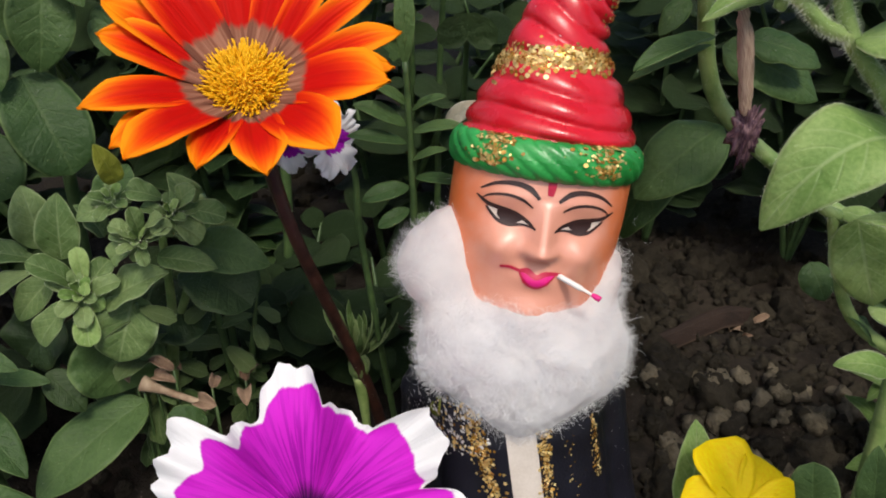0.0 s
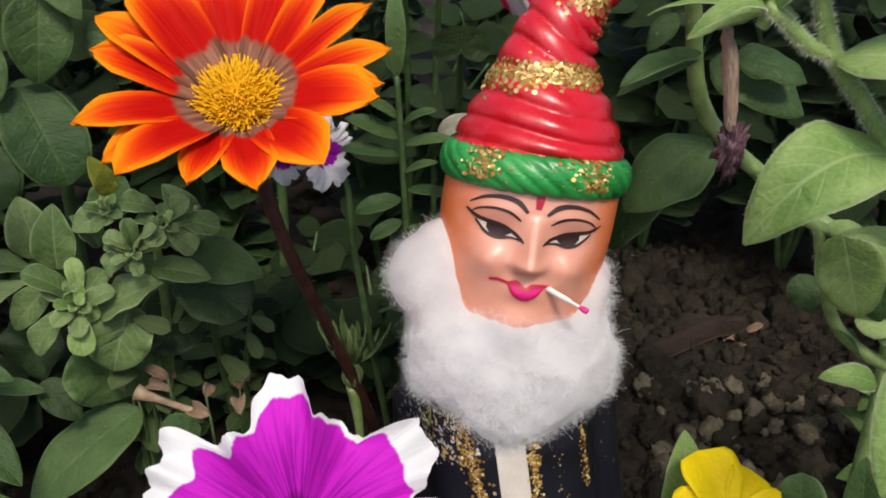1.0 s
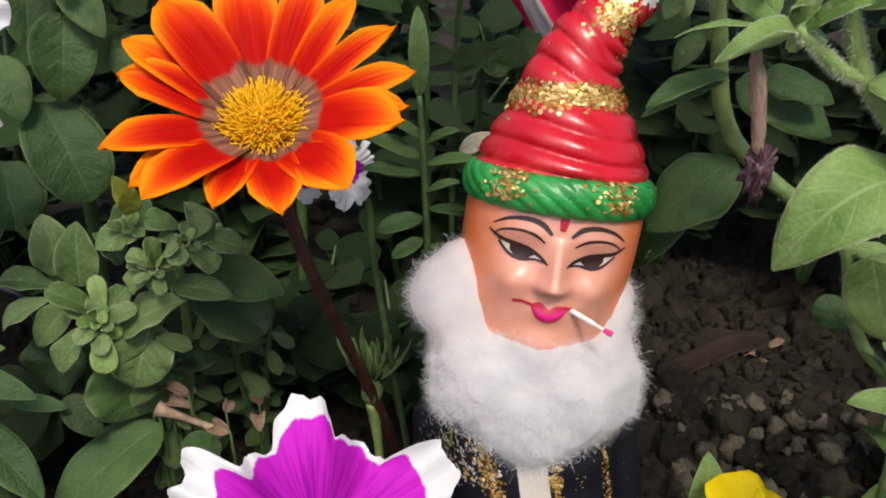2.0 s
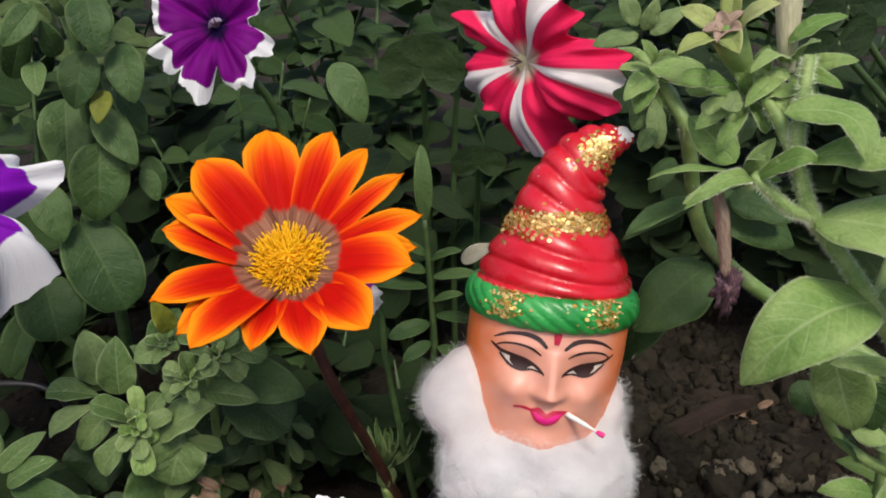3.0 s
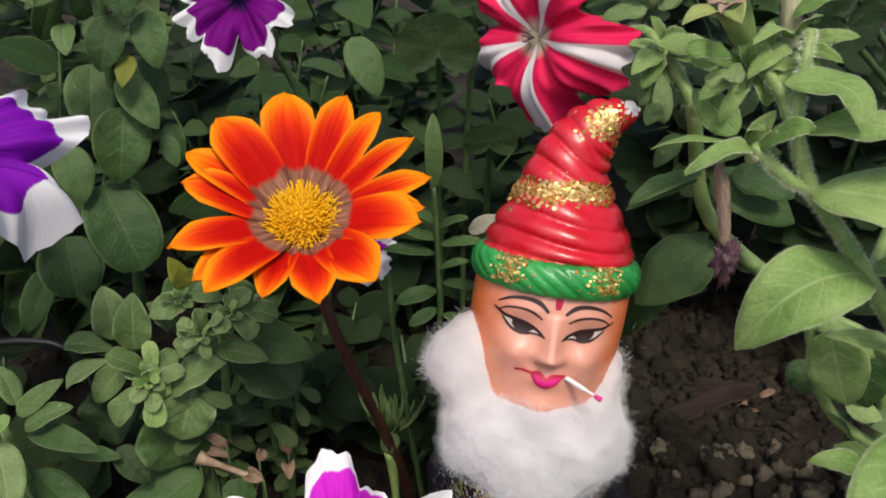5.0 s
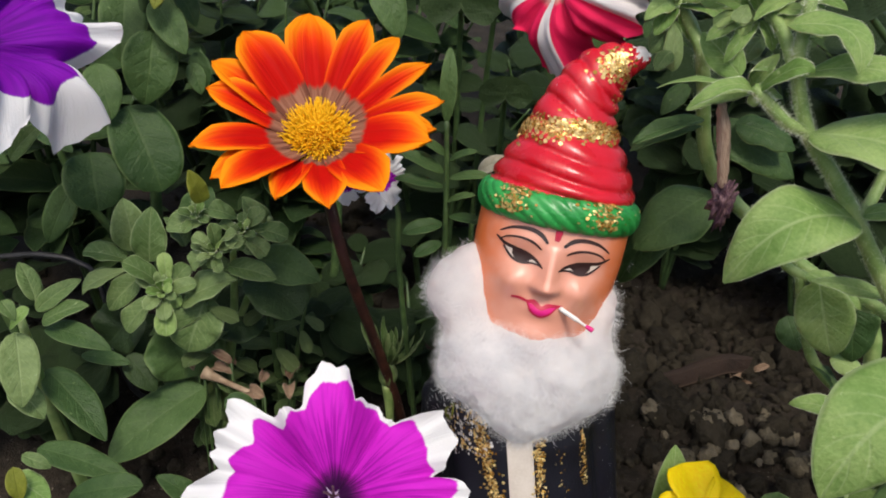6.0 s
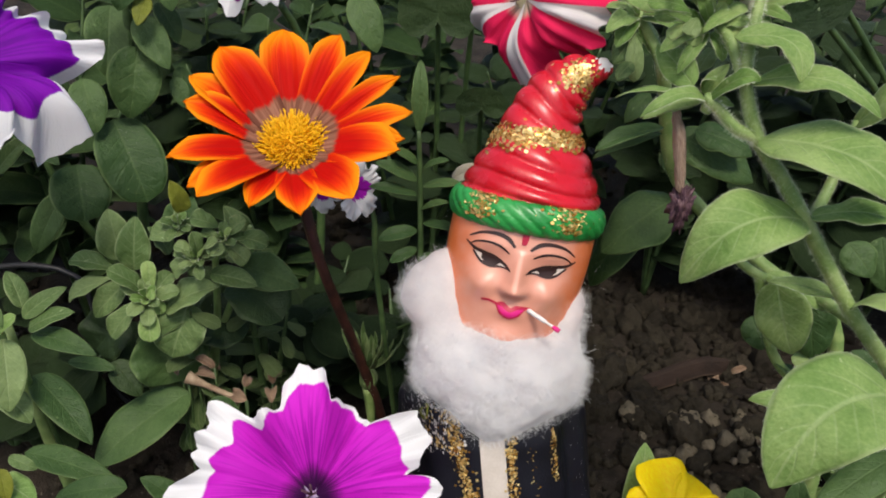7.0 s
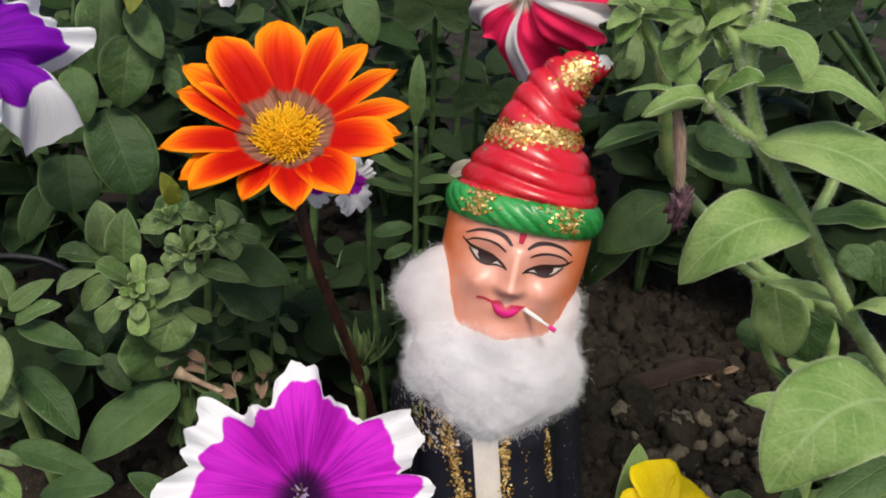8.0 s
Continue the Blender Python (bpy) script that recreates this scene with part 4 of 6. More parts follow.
def petunia_left():
    p = thing("petunia_plant", (-0.150, 0.165, 0.0), "petunia with a purple and white flower seen from the side", "plant", "petunias")
    stem(p, [(-0.150, 0.165, -0.003), (-0.158, 0.160, 0.06), (-0.163, 0.152, 0.115), (-0.156, 0.142, 0.158)], [0.0022, 0.002, 0.0018, 0.0016], STEM_DARK, 60)
    petunia(p, (-0.1225, 0.1330, 0.2000), (0.80, 0.02, 0.60), (-0.4, 0.2, 0.9), 0.0315, PETUNIA_PURPLE, TUBE_LILAC, (-0.158, 0.142, 0.166), 9,
            [(1.05, 0.1), (1.05, 0.0), (1.0, 0.1), (1.25, -0.15), (1.1, 0.25)], 0.16, 0.45, 0.13, 60.0, "purple petunia flower with crumpled white edges",
            petals=((60, 0.46, 24), (118, 0.50, 24), (178, 0.46, 26), (236, 0.50, 22), (290, 0.46, 24), (350, 0.44, 24)),
            rim=((30, 0.90), (60, 0.60), (90, 0.84), (118, 0.62), (148, 0.88), (178, 0.66), (207, 0.86), (236, 0.55), (262, 0.84), (290, 0.58), (320, 0.86), (350, 0.62)), outside=PETUNIA_LILAC)
    return p


left_plant = petunia_left()


def petunia_back():
    p = thing("petunia_plant", (-0.070, 0.262, 0.0), "petunia with a dark plum flower edged in white", "plant", "petunias")
    stem(p, [(-0.070, 0.262, -0.003), (-0.064, 0.268, 0.09), (-0.068, 0.262, 0.165), (-0.075, 0.252, 0.190)], [0.0024, 0.0021, 0.0018, 0.0015], STEM_DARK, 40)
    petunia(p, (-0.0800, 0.228, 0.2165), (0.05, -0.86, 0.42), (0, 0.3, 1), 0.0245, PETUNIA_PLUM, TUBE_LILAC, (-0.075, 0.252, 0.192), 15,
            [(1.05, 0.0), (0.95, 0.0), (1.08, 0.05), (1.1, 0.0), (1.0, 0.0)], 0.12, 0.35, 0.06, 50.0, "dark plum petunia flower with a frilled white rim", 0.80,
            petals=((35, 0.40, 28), (100, 0.40, 30), (165, 0.36, 26), (212, 0.40, 16), (248, 0.46, 20), (300, 0.46, 22), (335, 0.40, 18)),
            rim=((35, 0.84), (68, 0.92), (100, 0.84), (140, 0.92), (165, 0.86), (190, 0.92), (212, 0.74), (226, 0.92), (250, 0.78), (274, 0.92), (300, 0.80), (318, 0.76), (335, 0.72), (360, 0.9)))
    return p


back_plant = petunia_back()


def petunia_right():
    p = thing("petunia_plant", (0.155, 0.150, 0.0), "tall light green petunia with hairy stems and a red-white flower", "plant", "petunias")
    stem(p, [(0.158, 0.150, -0.003), (0.164, 0.140, 0.060), (0.150, 0.134, 0.107), (0.126, 0.134, 0.1365), (0.106, 0.135, 0.1635), (0.098, 0.138, 0.174), (0.090, 0.142, 0.184), (0.0835, 0.143, 0.199), (0.083, 0.145, 0.210), (0.0845, 0.150, 0.222)],
         [0.0025, 0.0025, 0.0024, 0.0023, 0.0022, 0.0021, 0.0020, 0.0018, 0.0016, 0.0014], STEM_GREEN, 5200, 0.0012)
    stem(p, [(0.0900, 0.142, 0.184), (0.0835, 0.142, 0.1862), (0.0785, 0.143, 0.1905), (0.0745, 0.146, 0.1935)], [0.0018, 0.0017, 0.0016, 0.0015], STEM_GREEN, 1000, 0.0012, name="branch")
    stem(p, [(0.0835, 0.143, 0.1985), (0.0800, 0.150, 0.2070), (0.0765, 0.157, 0.2120)], [0.0019, 0.0018, 0.0016], STEM_GREEN, 400, 0.0010, name="branch")
    stem(p, [(0.1075, 0.135, 0.1620), (0.1150, 0.146, 0.1700), (0.1200, 0.152, 0.1880)], [0.0017, 0.0016, 0.0013], STEM_GREEN, 300, 0.0010, name="branch")
    stem(p, [(0.1290, 0.1350, 0.1320), (0.1221, 0.1580, 0.1294), (0.1074, 0.1580, 0.1326), (0.0950, 0.1620, 0.1401)], [0.002, 0.0019, 0.0017, 0.0013], STEM_GREEN, 300, name="branch")
    stem(p, [(0.1074, 0.1580, 0.1326), (0.1127, 0.1580, 0.1174), (0.1215, 0.1580, 0.0997), (0.1358, 0.1550, 0.0891), (0.1592, 0.1500, 0.0812)], [0.0016, 0.0017, 0.0018, 0.002, 0.0022], STEM_GREEN, 300, name="branch")
    stem(p, [(0.1550, 0.1650, -0.0030), (0.1491, 0.1780, 0.0986), (0.1199, 0.1880, 0.1211), (0.0852, 0.1960, 0.1484), (0.0730, 0.1920, 0.1840), (0.0690, 0.1900, 0.1940), (0.0588, 0.2050, 0.2084), (0.0519, 0.2150, 0.2067)], [0.003, 0.0028, 0.0026, 0.0026, 0.0023, 0.0021, 0.0018, 0.0016], STEM_GREEN, 900, name="branch")
    stem(p, [(0.1560, 0.1500, 0.0400), (0.150, 0.125, 0.075), (0.1294, 0.1000, 0.1285)], [0.002, 0.0018, 0.0014], STEM_GREEN, 200, name="branch")
    return p


right_plant = petunia_right()


def wilted_flower(plant):
    a, b = (0.0686, 0.1500, 0.1876), (0.0768, 0.1500, 0.1532)
    f = Form()
    top, low = Vector(a), Vector(b)
    f.tube([top, top.lerp(low, 0.3) + Vector((0.0005, 0, 0)), top.lerp(low, 0.62), top.lerp(low, 0.72)], [0.0011, 0.0019, 0.0014, 0.0009], 10, 0, 6)
    for i, q in enumerate(f.v):
        f.v[i] = q + Vector((noise.noise(q * 900), noise.noise(q * 900 + Vector((9, 0, 0))), 0)) * 0.0007
    bloom = part("wilted_flower", f, [WILTED_TUBE], plant, "shrivelled brown hanging flower")
    f = Form()
    def crumple(u, v):
        th, ph = 2 * math.pi * u, math.pi * (0.03 + 0.94 * v)
        d = Vector((math.sin(ph) * math.cos(th), math.sin(ph) * math.sin(th), math.cos(ph)))
        k = 1 + 0.6 * noise.noise(d * 2.2) + 0.6 * noise.noise(d * 5) + 0.3 * noise.noise(d * 11)
        return top.lerp(low, 0.86) + Vector((d.x * 0.0029 * k, d.y * 0.0029 * k, d.z * 0.0062 * k))
    f.grid(crumple, 36, 26, 0, True)
    part("shrivelled_petals", f, [WILTED], bloom, "dark purple shrivelled petals")


wilted_flower(right_plant)


def red_flower(plant):
    petunia(plant, (0.0165, 0.2100, 0.2060), (-0.66, -0.66, 0.16), (0.1, 0, 1), 0.0275, PETUNIA_RED, TUBE_CREAM, (0.0505, 0.2130, 0.2078), 23,
            [(1.1, 0.0), (0.95, 0.1), (1.05, -0.1), (1.1, -0.2), (1.15, -0.1)], 0.42, 0.42, 0.19, 70.0, "red petunia flower striped with white")


red_flower(right_plant)


def spent_cup(plant, base, mouth):
    """A green calyx that has lost its petals, open like a star, with a brown heart."""
    base, mouth = Vector(base), Vector(mouth)
    way = (mouth - base).normalized()
    f = Form()
    f.tube([base, base.lerp(mouth, 0.5), mouth], [0.0016, 0.0034, 0.0044], 12, 0, 5)
    cup = part("spent_flower", f, [STEM_GREEN], plant, "pale green calyx that has lost its petals")
    a, b, _ = axes_for(way, (0.2, 0.5, 1))
    for i in range(5):
        w = 2 * math.pi * i / 5 + 0.3
        rim = a * math.cos(w) + b * math.sin(w)
        lf = leaf_form(mouth + rim * 0.0028 - way * 0.001, mouth + rim * 0.0120 + way * 0.004, 0.0066, way, "ovate", 0.2, 0.3, 0.08, 90 + i, 6, 8)
        part("sepal", lf, [SEPAL], cup)
    for i in range(5):
        w = 2 * math.pi * i / 5 + 0.9
        rim = a * math.cos(w) + b * math.sin(w)
        lf = leaf_form(mouth - way * 0.002, mouth + rim * 0.0048 + way * 0.0015, 0.0048, way + rim * 0.4, "ovate", 0.35, 0.5, 0.2, 110 + i, 6, 8)
        part("dry_petal", lf, [WILTED_TUBE], cup, "shrivelled brown petal" if i == 0 else "")


spent_cup(right_plant, (0.0754, 0.1600, 0.2123), (0.0647, 0.1520, 0.2280))
stem(right_plant, [(0.0852, 0.1620, 0.2146), (0.0847, 0.1640, 0.2226), (0.0845, 0.1700, 0.2392)], [0.0018, 0.0026, 0.0040], TUBE_CREAM, 160, name="flower_tube", label="pale cream flower tube")


# ---------------------------------------------------------------- leafy plants
broad = thing("broad_leaved_plant", (-0.150, 0.245, 0.0), "dark broad-leaved plant behind the flowers", "plant")
stem(broad, [(-0.150, 0.245, -0.003), (-0.142, 0.240, 0.08), (-0.135, 0.235, 0.15), (-0.128, 0.232, 0.235)], [0.003, 0.0026, 0.0022, 0.0014], STEM_DARK)
stem(broad, [(-0.146, 0.243, 0.05), (-0.165, 0.225, 0.10), (-0.170, 0.215, 0.14)], [0.002, 0.0017, 0.0012], STEM_DARK, name="branch")
leaf(broad, (-0.1400, 0.2360, 0.1878), (-0.1375, 0.2200, 0.1642), 0.0221, (0.45, -0.77, 0.45), "ovate", LEAF_DARK, 0.1, 0.18, 0.06, 0)
leaf(broad, (-0.1265, 0.2310, 0.1852), (-0.1118, 0.2200, 0.1695), 0.0156, (0.34, -0.82, 0.46), "ovate", LEAF_DARK, 0.1, 0.18, 0.06, 0)
leaf(broad, (-0.1261, 0.2260, 0.1748), (-0.1283, 0.2160, 0.1481), 0.0252, (0.50, -0.69, 0.52), "ovate", LEAF_DARK, 0.1, 0.18, 0.06, 0)
leaf(broad, (-0.1382, 0.2210, 0.1453), (-0.1205, 0.2060, 0.1176), 0.0272, (0.50, -0.71, 0.50), "round", LEAF_DARK, 0.1, 0.18, 0.06, 0)
leaf(broad, (-0.1456, 0.2160, 0.1629), (-0.1372, 0.2060, 0.1456), 0.0168, (0.38, -0.74, 0.56), "ovate", LEAF_DARK, 0.1, 0.18, 0.06, 0)
leaf(broad, (-0.1162, 0.2410, 0.1637), (-0.1116, 0.2360, 0.1500), 0.0105, (0.21, -0.78, 0.59), "ovate", LEAF_DARK, 0.1, 0.18, 0.06, 0)
leaf(broad, (-0.1243, 0.2260, 0.1958), (-0.1189, 0.2180, 0.1861), 0.0097, (0.42, -0.73, 0.55), "ovate", LEAF_DARK, 0.1, 0.18, 0.06, 0)
leaf(broad, (-0.1204, 0.2360, 0.1902), (-0.1102, 0.2300, 0.1773), 0.0117, (0.51, -0.54, 0.66), "ovate", LEAF_DARK, 0.1, 0.18, 0.06, 0)
leaf(broad, (-0.1525, 0.1650, 0.1433), (-0.1349, 0.1600, 0.1602), 0.0076, (0.44, -0.66, 0.61), "ovate", LEAF_GREY, 0.1, 0.18, 0.06, 0)
leaf(broad, (-0.1636, 0.2000, 0.1413), (-0.1461, 0.1900, 0.1384), 0.0108, (0.38, -0.62, 0.68), "ovate", LEAF_DARK, 0.1, 0.18, 0.06, 0)
leaf(broad, (-0.1477, 0.2050, 0.1309), (-0.1406, 0.1920, 0.1131), 0.0236, (0.31, -0.43, 0.85), "round", LEAF_DARK, 0.1, 0.18, 0.06, 0)
leaf(broad, (-0.1523, 0.2000, 0.1208), (-0.1636, 0.1900, 0.0967), 0.0141, (0.28, -0.70, 0.66), "ovate", LEAF_DARK, 0.1, 0.18, 0.06, 0)
leaf(broad, (-0.1193, 0.2260, 0.2256), (-0.1147, 0.2160, 0.2092), 0.0175, (0.39, -0.77, 0.50), "ovate", LEAF_DARK, 0.1, 0.18, 0.06, 0)
leaf(broad, (-0.1130, 0.2300, 0.2086), (-0.1081, 0.2200, 0.1914), 0.0154, (0.17, -0.87, 0.47), "ovate", LEAF_DARK, 0.1, 0.18, 0.06, 0)
leaf(broad, (-0.1226, 0.2240, 0.2078), (-0.1260, 0.2140, 0.1911), 0.0160, (0.29, -0.76, 0.58), "ovate", LEAF_DARK, 0.1, 0.18, 0.06, 0)
leaf(broad, (-0.1190, 0.2240, 0.1943), (-0.1191, 0.2140, 0.1865), 0.0086, (0.30, -0.74, 0.60), "ovate", LEAF_YELLOW, 0.1, 0.18, 0.06, 0)
leaf(broad, (-0.1228, 0.2000, 0.2267), (-0.1294, 0.1900, 0.2175), 0.0099, (0.55, -0.65, 0.53), "ovate", LEAF_DARK, 0.1, 0.18, 0.06, 0)
leaf(broad, (-0.1273, 0.2000, 0.2101), (-0.1233, 0.1900, 0.2033), 0.0085, (0.25, -0.69, 0.68), "ovate", LEAF_GREY, 0.1, 0.18, 0.06, 0)
leaf(broad, (-0.1387, 0.2050, 0.2036), (-0.1257, 0.2000, 0.2251), 0.0104, (0.51, -0.73, 0.46), "ovate", LEAF_DARK, 0.1, 0.18, 0.06, 0)
leaf(broad, (-0.1225, 0.2050, 0.2105), (-0.1215, 0.2000, 0.2218), 0.0086, (0.49, -0.76, 0.43), "ovate", LEAF_DARK, 0.1, 0.18, 0.06, 0)
leaf(broad, (-0.1243, 0.2100, 0.2198), (-0.1289, 0.2050, 0.2292), 0.0060, (0.27, -0.80, 0.53), "ovate", LEAF_GREY, 0.1, 0.18, 0.06, 0)
leaf(broad, (-0.1203, 0.2100, 0.2215), (-0.1199, 0.2050, 0.2307), 0.0043, (0.26, -0.83, 0.49), "ovate", LEAF_GREY, 0.1, 0.18, 0.06, 0)
leaf(broad, (-0.0441, 0.2520, 0.1958), (-0.0329, 0.2440, 0.1756), 0.0173, (0.20, -0.75, 0.64), "ovate", LEAF_DARK, 0.1, 0.1, 0.06, 0)
leaf(broad, (-0.1165, 0.2360, 0.1604), (-0.1114, 0.2310, 0.1497), 0.0090, (0.31, -0.71, 0.63), "ovate", LEAF_DARK, 0.1, 0.18, 0.06, 0)

rosette = thing("bushy_herb", (-0.095, 0.186, 0.0), "bushy grey-green herb with rosettes of small leaves", "plant")
stem(rosette, [(-0.095, 0.186, -0.003), (-0.100, 0.182, 0.05), (-0.104, 0.176, 0.092)], [0.0022, 0.002, 0.0014], STEM_GREEN, 40)
stem(rosette, [(-0.097, 0.185, 0.02), (-0.088, 0.184, 0.07), (-0.083, 0.178, 0.112)], [0.0018, 0.0016, 0.0012], STEM_GREEN, 40, name="branch")
stem(rosette, [(-0.093, 0.184, 0.055), (-0.078, 0.186, 0.095), (-0.070, 0.182, 0.122)], [0.0016, 0.0014, 0.001], STEM_GREEN, 30, name="branch")
leaf(rosette, (-0.1049, 0.1650, 0.0987), (-0.1144, 0.1590, 0.1121), 0.0092, (0.42, -0.37, 0.83), "spoon", LEAF_GREY, 0.1, 0.34, 0.13, 0)
leaf(rosette, (-0.1057, 0.1650, 0.0971), (-0.1171, 0.1550, 0.0857), 0.0104, (0.22, -0.28, 0.93), "spoon", LEAF_GREY, 0.1, 0.34, 0.13, 0)
leaf(rosette, (-0.1037, 0.1630, 0.0956), (-0.1005, 0.1530, 0.0867), 0.0088, (0.11, -0.42, 0.90), "spoon", LEAF_LIGHT, 0.1, 0.34, 0.13, 0)
leaf(rosette, (-0.1155, 0.1710, 0.0994), (-0.1283, 0.1650, 0.0862), 0.0123, (0.36, -0.46, 0.81), "ovate", LEAF_GREY, 0.1, 0.34, 0.13, 0)
leaf(rosette, (-0.1132, 0.1730, 0.1039), (-0.1120, 0.1770, 0.1239), 0.0153, (0.28, -0.61, 0.74), "ovate", LEAF_GREY, 0.1, 0.34, 0.13, 0)
leaf(rosette, (-0.1196, 0.1770, 0.1055), (-0.1230, 0.1790, 0.1251), 0.0165, (0.27, -0.69, 0.67), "ovate", LEAF_GREY, 0.1, 0.34, 0.13, 0)
leaf(rosette, (-0.1203, 0.1730, 0.1032), (-0.1351, 0.1690, 0.1090), 0.0106, (0.14, -0.29, 0.95), "spoon", LEAF_GREY, 0.1, 0.34, 0.13, 0)
leaf(rosette, (-0.1212, 0.1710, 0.1008), (-0.1370, 0.1650, 0.0943), 0.0096, (0.21, -0.29, 0.93), "spoon", LEAF_GREY, 0.1, 0.34, 0.13, 0)
leaf(rosette, (-0.1034, 0.1650, 0.1003), (-0.1044, 0.1670, 0.1117), 0.0062, (0.32, -0.55, 0.77), "spoon", LEAF_LIGHT, 0.1, 0.34, 0.13, 0)
leaf(rosette, (-0.1026, 0.1650, 0.0994), (-0.0989, 0.1610, 0.0934), 0.0057, (0.36, -0.48, 0.80), "spoon", LEAF_LIGHT, 0.1, 0.34, 0.13, 0)
leaf(rosette, (-0.1007, 0.1610, 0.1039), (-0.1000, 0.1570, 0.1021), 0.0036, (0.26, -0.64, 0.72), "spoon", LEAF_LIGHT, 0.1, 0.34, 0.13, 0)
leaf(rosette, (-0.0991, 0.1650, 0.0928), (-0.0798, 0.1670, 0.1049), 0.0162, (0.23, -0.34, 0.91), "ovate", LEAF_GREY, 0.1, 0.34, 0.13, 0)
leaf(rosette, (-0.0912, 0.1690, 0.0944), (-0.0966, 0.1590, 0.0752), 0.0245, (0.31, -0.35, 0.89), "ovate", LEAF_GREY, 0.1, 0.34, 0.13, 0)
leaf(rosette, (-0.1060, 0.1750, 0.0752), (-0.1011, 0.1650, 0.0578), 0.0313, (0.42, -0.38, 0.83), "round", LEAF_DARK, 0.1, 0.34, 0.13, 0)
leaf(rosette, (-0.0828, 0.1710, 0.1067), (-0.0648, 0.1690, 0.1053), 0.0104, (0.38, -0.57, 0.73), "ovate", LEAF_GREY, 0.1, 0.34, 0.13, 0)
leaf(rosette, (-0.0764, 0.1850, 0.1030), (-0.0514, 0.1750, 0.1030), 0.0189, (0.10, -0.69, 0.72), "ovate", LEAF_DARK, 0.1, 0.34, 0.13, 0)
# inner leaf in the darkened green: shade inside the herb is in its colour
leaf(rosette, (-0.0792, 0.1850, 0.0950), (-0.0575, 0.1750, 0.0879), 0.0248, (0.27, -0.44, 0.86), "round", LEAF_SHADED, 0.1, 0.34, 0.13, 0)
leaf(rosette, (-0.0855, 0.1680, 0.1149), (-0.0853, 0.1660, 0.1256), 0.0061, (0.41, -0.48, 0.78), "spoon", LEAF_GREY, 0.1, 0.34, 0.13, 0)
leaf(rosette, (-0.0844, 0.1680, 0.1157), (-0.0777, 0.1660, 0.1238), 0.0061, (-0.09, -0.33, 0.94), "spoon", LEAF_GREY, 0.1, 0.34, 0.13, 0)
leaf(rosette, (-0.0861, 0.1680, 0.1137), (-0.0951, 0.1660, 0.1087), 0.0087, (0.03, -0.60, 0.80), "spoon", LEAF_GREY, 0.1, 0.34, 0.13, 0)
leaf(rosette, (-0.0857, 0.1680, 0.1133), (-0.0859, 0.1660, 0.1078), 0.0067, (0.19, -0.39, 0.90), "spoon", LEAF_GREY, 0.1, 0.34, 0.13, 0)
leaf(rosette, (-0.0841, 0.1680, 0.1151), (-0.0752, 0.1660, 0.1205), 0.0076, (0.13, -0.46, 0.88), "spoon", LEAF_GREY, 0.1, 0.34, 0.13, 0)
leaf(rosette, (-0.0866, 0.1680, 0.1148), (-0.0925, 0.1660, 0.1204), 0.0076, (-0.05, -0.26, 0.96), "spoon", LEAF_GREY, 0.1, 0.34, 0.13, 0)
leaf(rosette, (-0.0801, 0.1770, 0.1232), (-0.0886, 0.1730, 0.1284), 0.0087, (0.20, -0.48, 0.85), "spoon", LEAF_GREY, 0.1, 0.34, 0.13, 0)
leaf(rosette, (-0.0768, 0.1710, 0.1196), (-0.0675, 0.1690, 0.1146), 0.0087, (0.26, -0.46, 0.85), "spoon", LEAF_GREY, 0.1, 0.34, 0.13, 0)
leaf(rosette, (-0.0738, 0.1750, 0.1211), (-0.0613, 0.1730, 0.1200), 0.0093, (0.19, -0.58, 0.79), "spoon", LEAF_GREY, 0.1, 0.34, 0.13, 0)
leaf(rosette, (-0.0771, 0.1750, 0.1203), (-0.0702, 0.1750, 0.1283), 0.0077, (0.18, -0.45, 0.88), "spoon", LEAF_GREY, 0.1, 0.34, 0.13, 0)
leaf(rosette, (-0.0760, 0.1710, 0.1212), (-0.0777, 0.1670, 0.1162), 0.0061, (0.32, -0.48, 0.82), "spoon", LEAF_GREY, 0.1, 0.34, 0.13, 0)
leaf(rosette, (-0.0893, 0.1690, 0.1322), (-0.0906, 0.1650, 0.1450), 0.0083, (0.33, -0.64, 0.69), "ovate", LEAF_YELLOW, 0.1, 0.34, 0.13, 0, "yellowing leaf")
leaf(rosette, (-0.0920, 0.1770, 0.1225), (-0.1047, 0.1710, 0.1196), 0.0119, (0.31, -0.44, 0.84), "ovate", LEAF_GREY, 0.1, 0.34, 0.13, 0)
leaf(rosette, (-0.0985, 0.1800, 0.1181), (-0.0926, 0.1850, 0.1303), 0.0159, (0.22, -0.63, 0.74), "ovate", LEAF_DARK, 0.1, 0.34, 0.13, 0)
leaf(rosette, (-0.0725, 0.1850, 0.1108), (-0.0799, 0.1850, 0.1280), 0.0123, (0.37, -0.54, 0.76), "ovate", LEAF_GREY, 0.1, 0.34, 0.13, 0)
leaf(rosette, (-0.1004, 0.1770, 0.1098), (-0.1076, 0.1790, 0.1201), 0.0106, (0.34, -0.09, 0.94), "ovate", LEAF_GREY, 0.1, 0.34, 0.13, 0)
# two low leaves, shade beneath the rosette painted as darker green
leaf(rosette, (-0.1212, 0.1770, 0.0797), (-0.1343, 0.1710, 0.0661), 0.0225, (0.42, -0.38, 0.82), "round", LEAF_SHADED, 0.1, 0.34, 0.13, 0)
leaf(rosette, (-0.0958, 0.1850, 0.0774), (-0.0750, 0.1850, 0.0742), 0.0258, (0.22, -0.61, 0.76), "round", LEAF_SHADED, 0.1, 0.34, 0.13, 0)


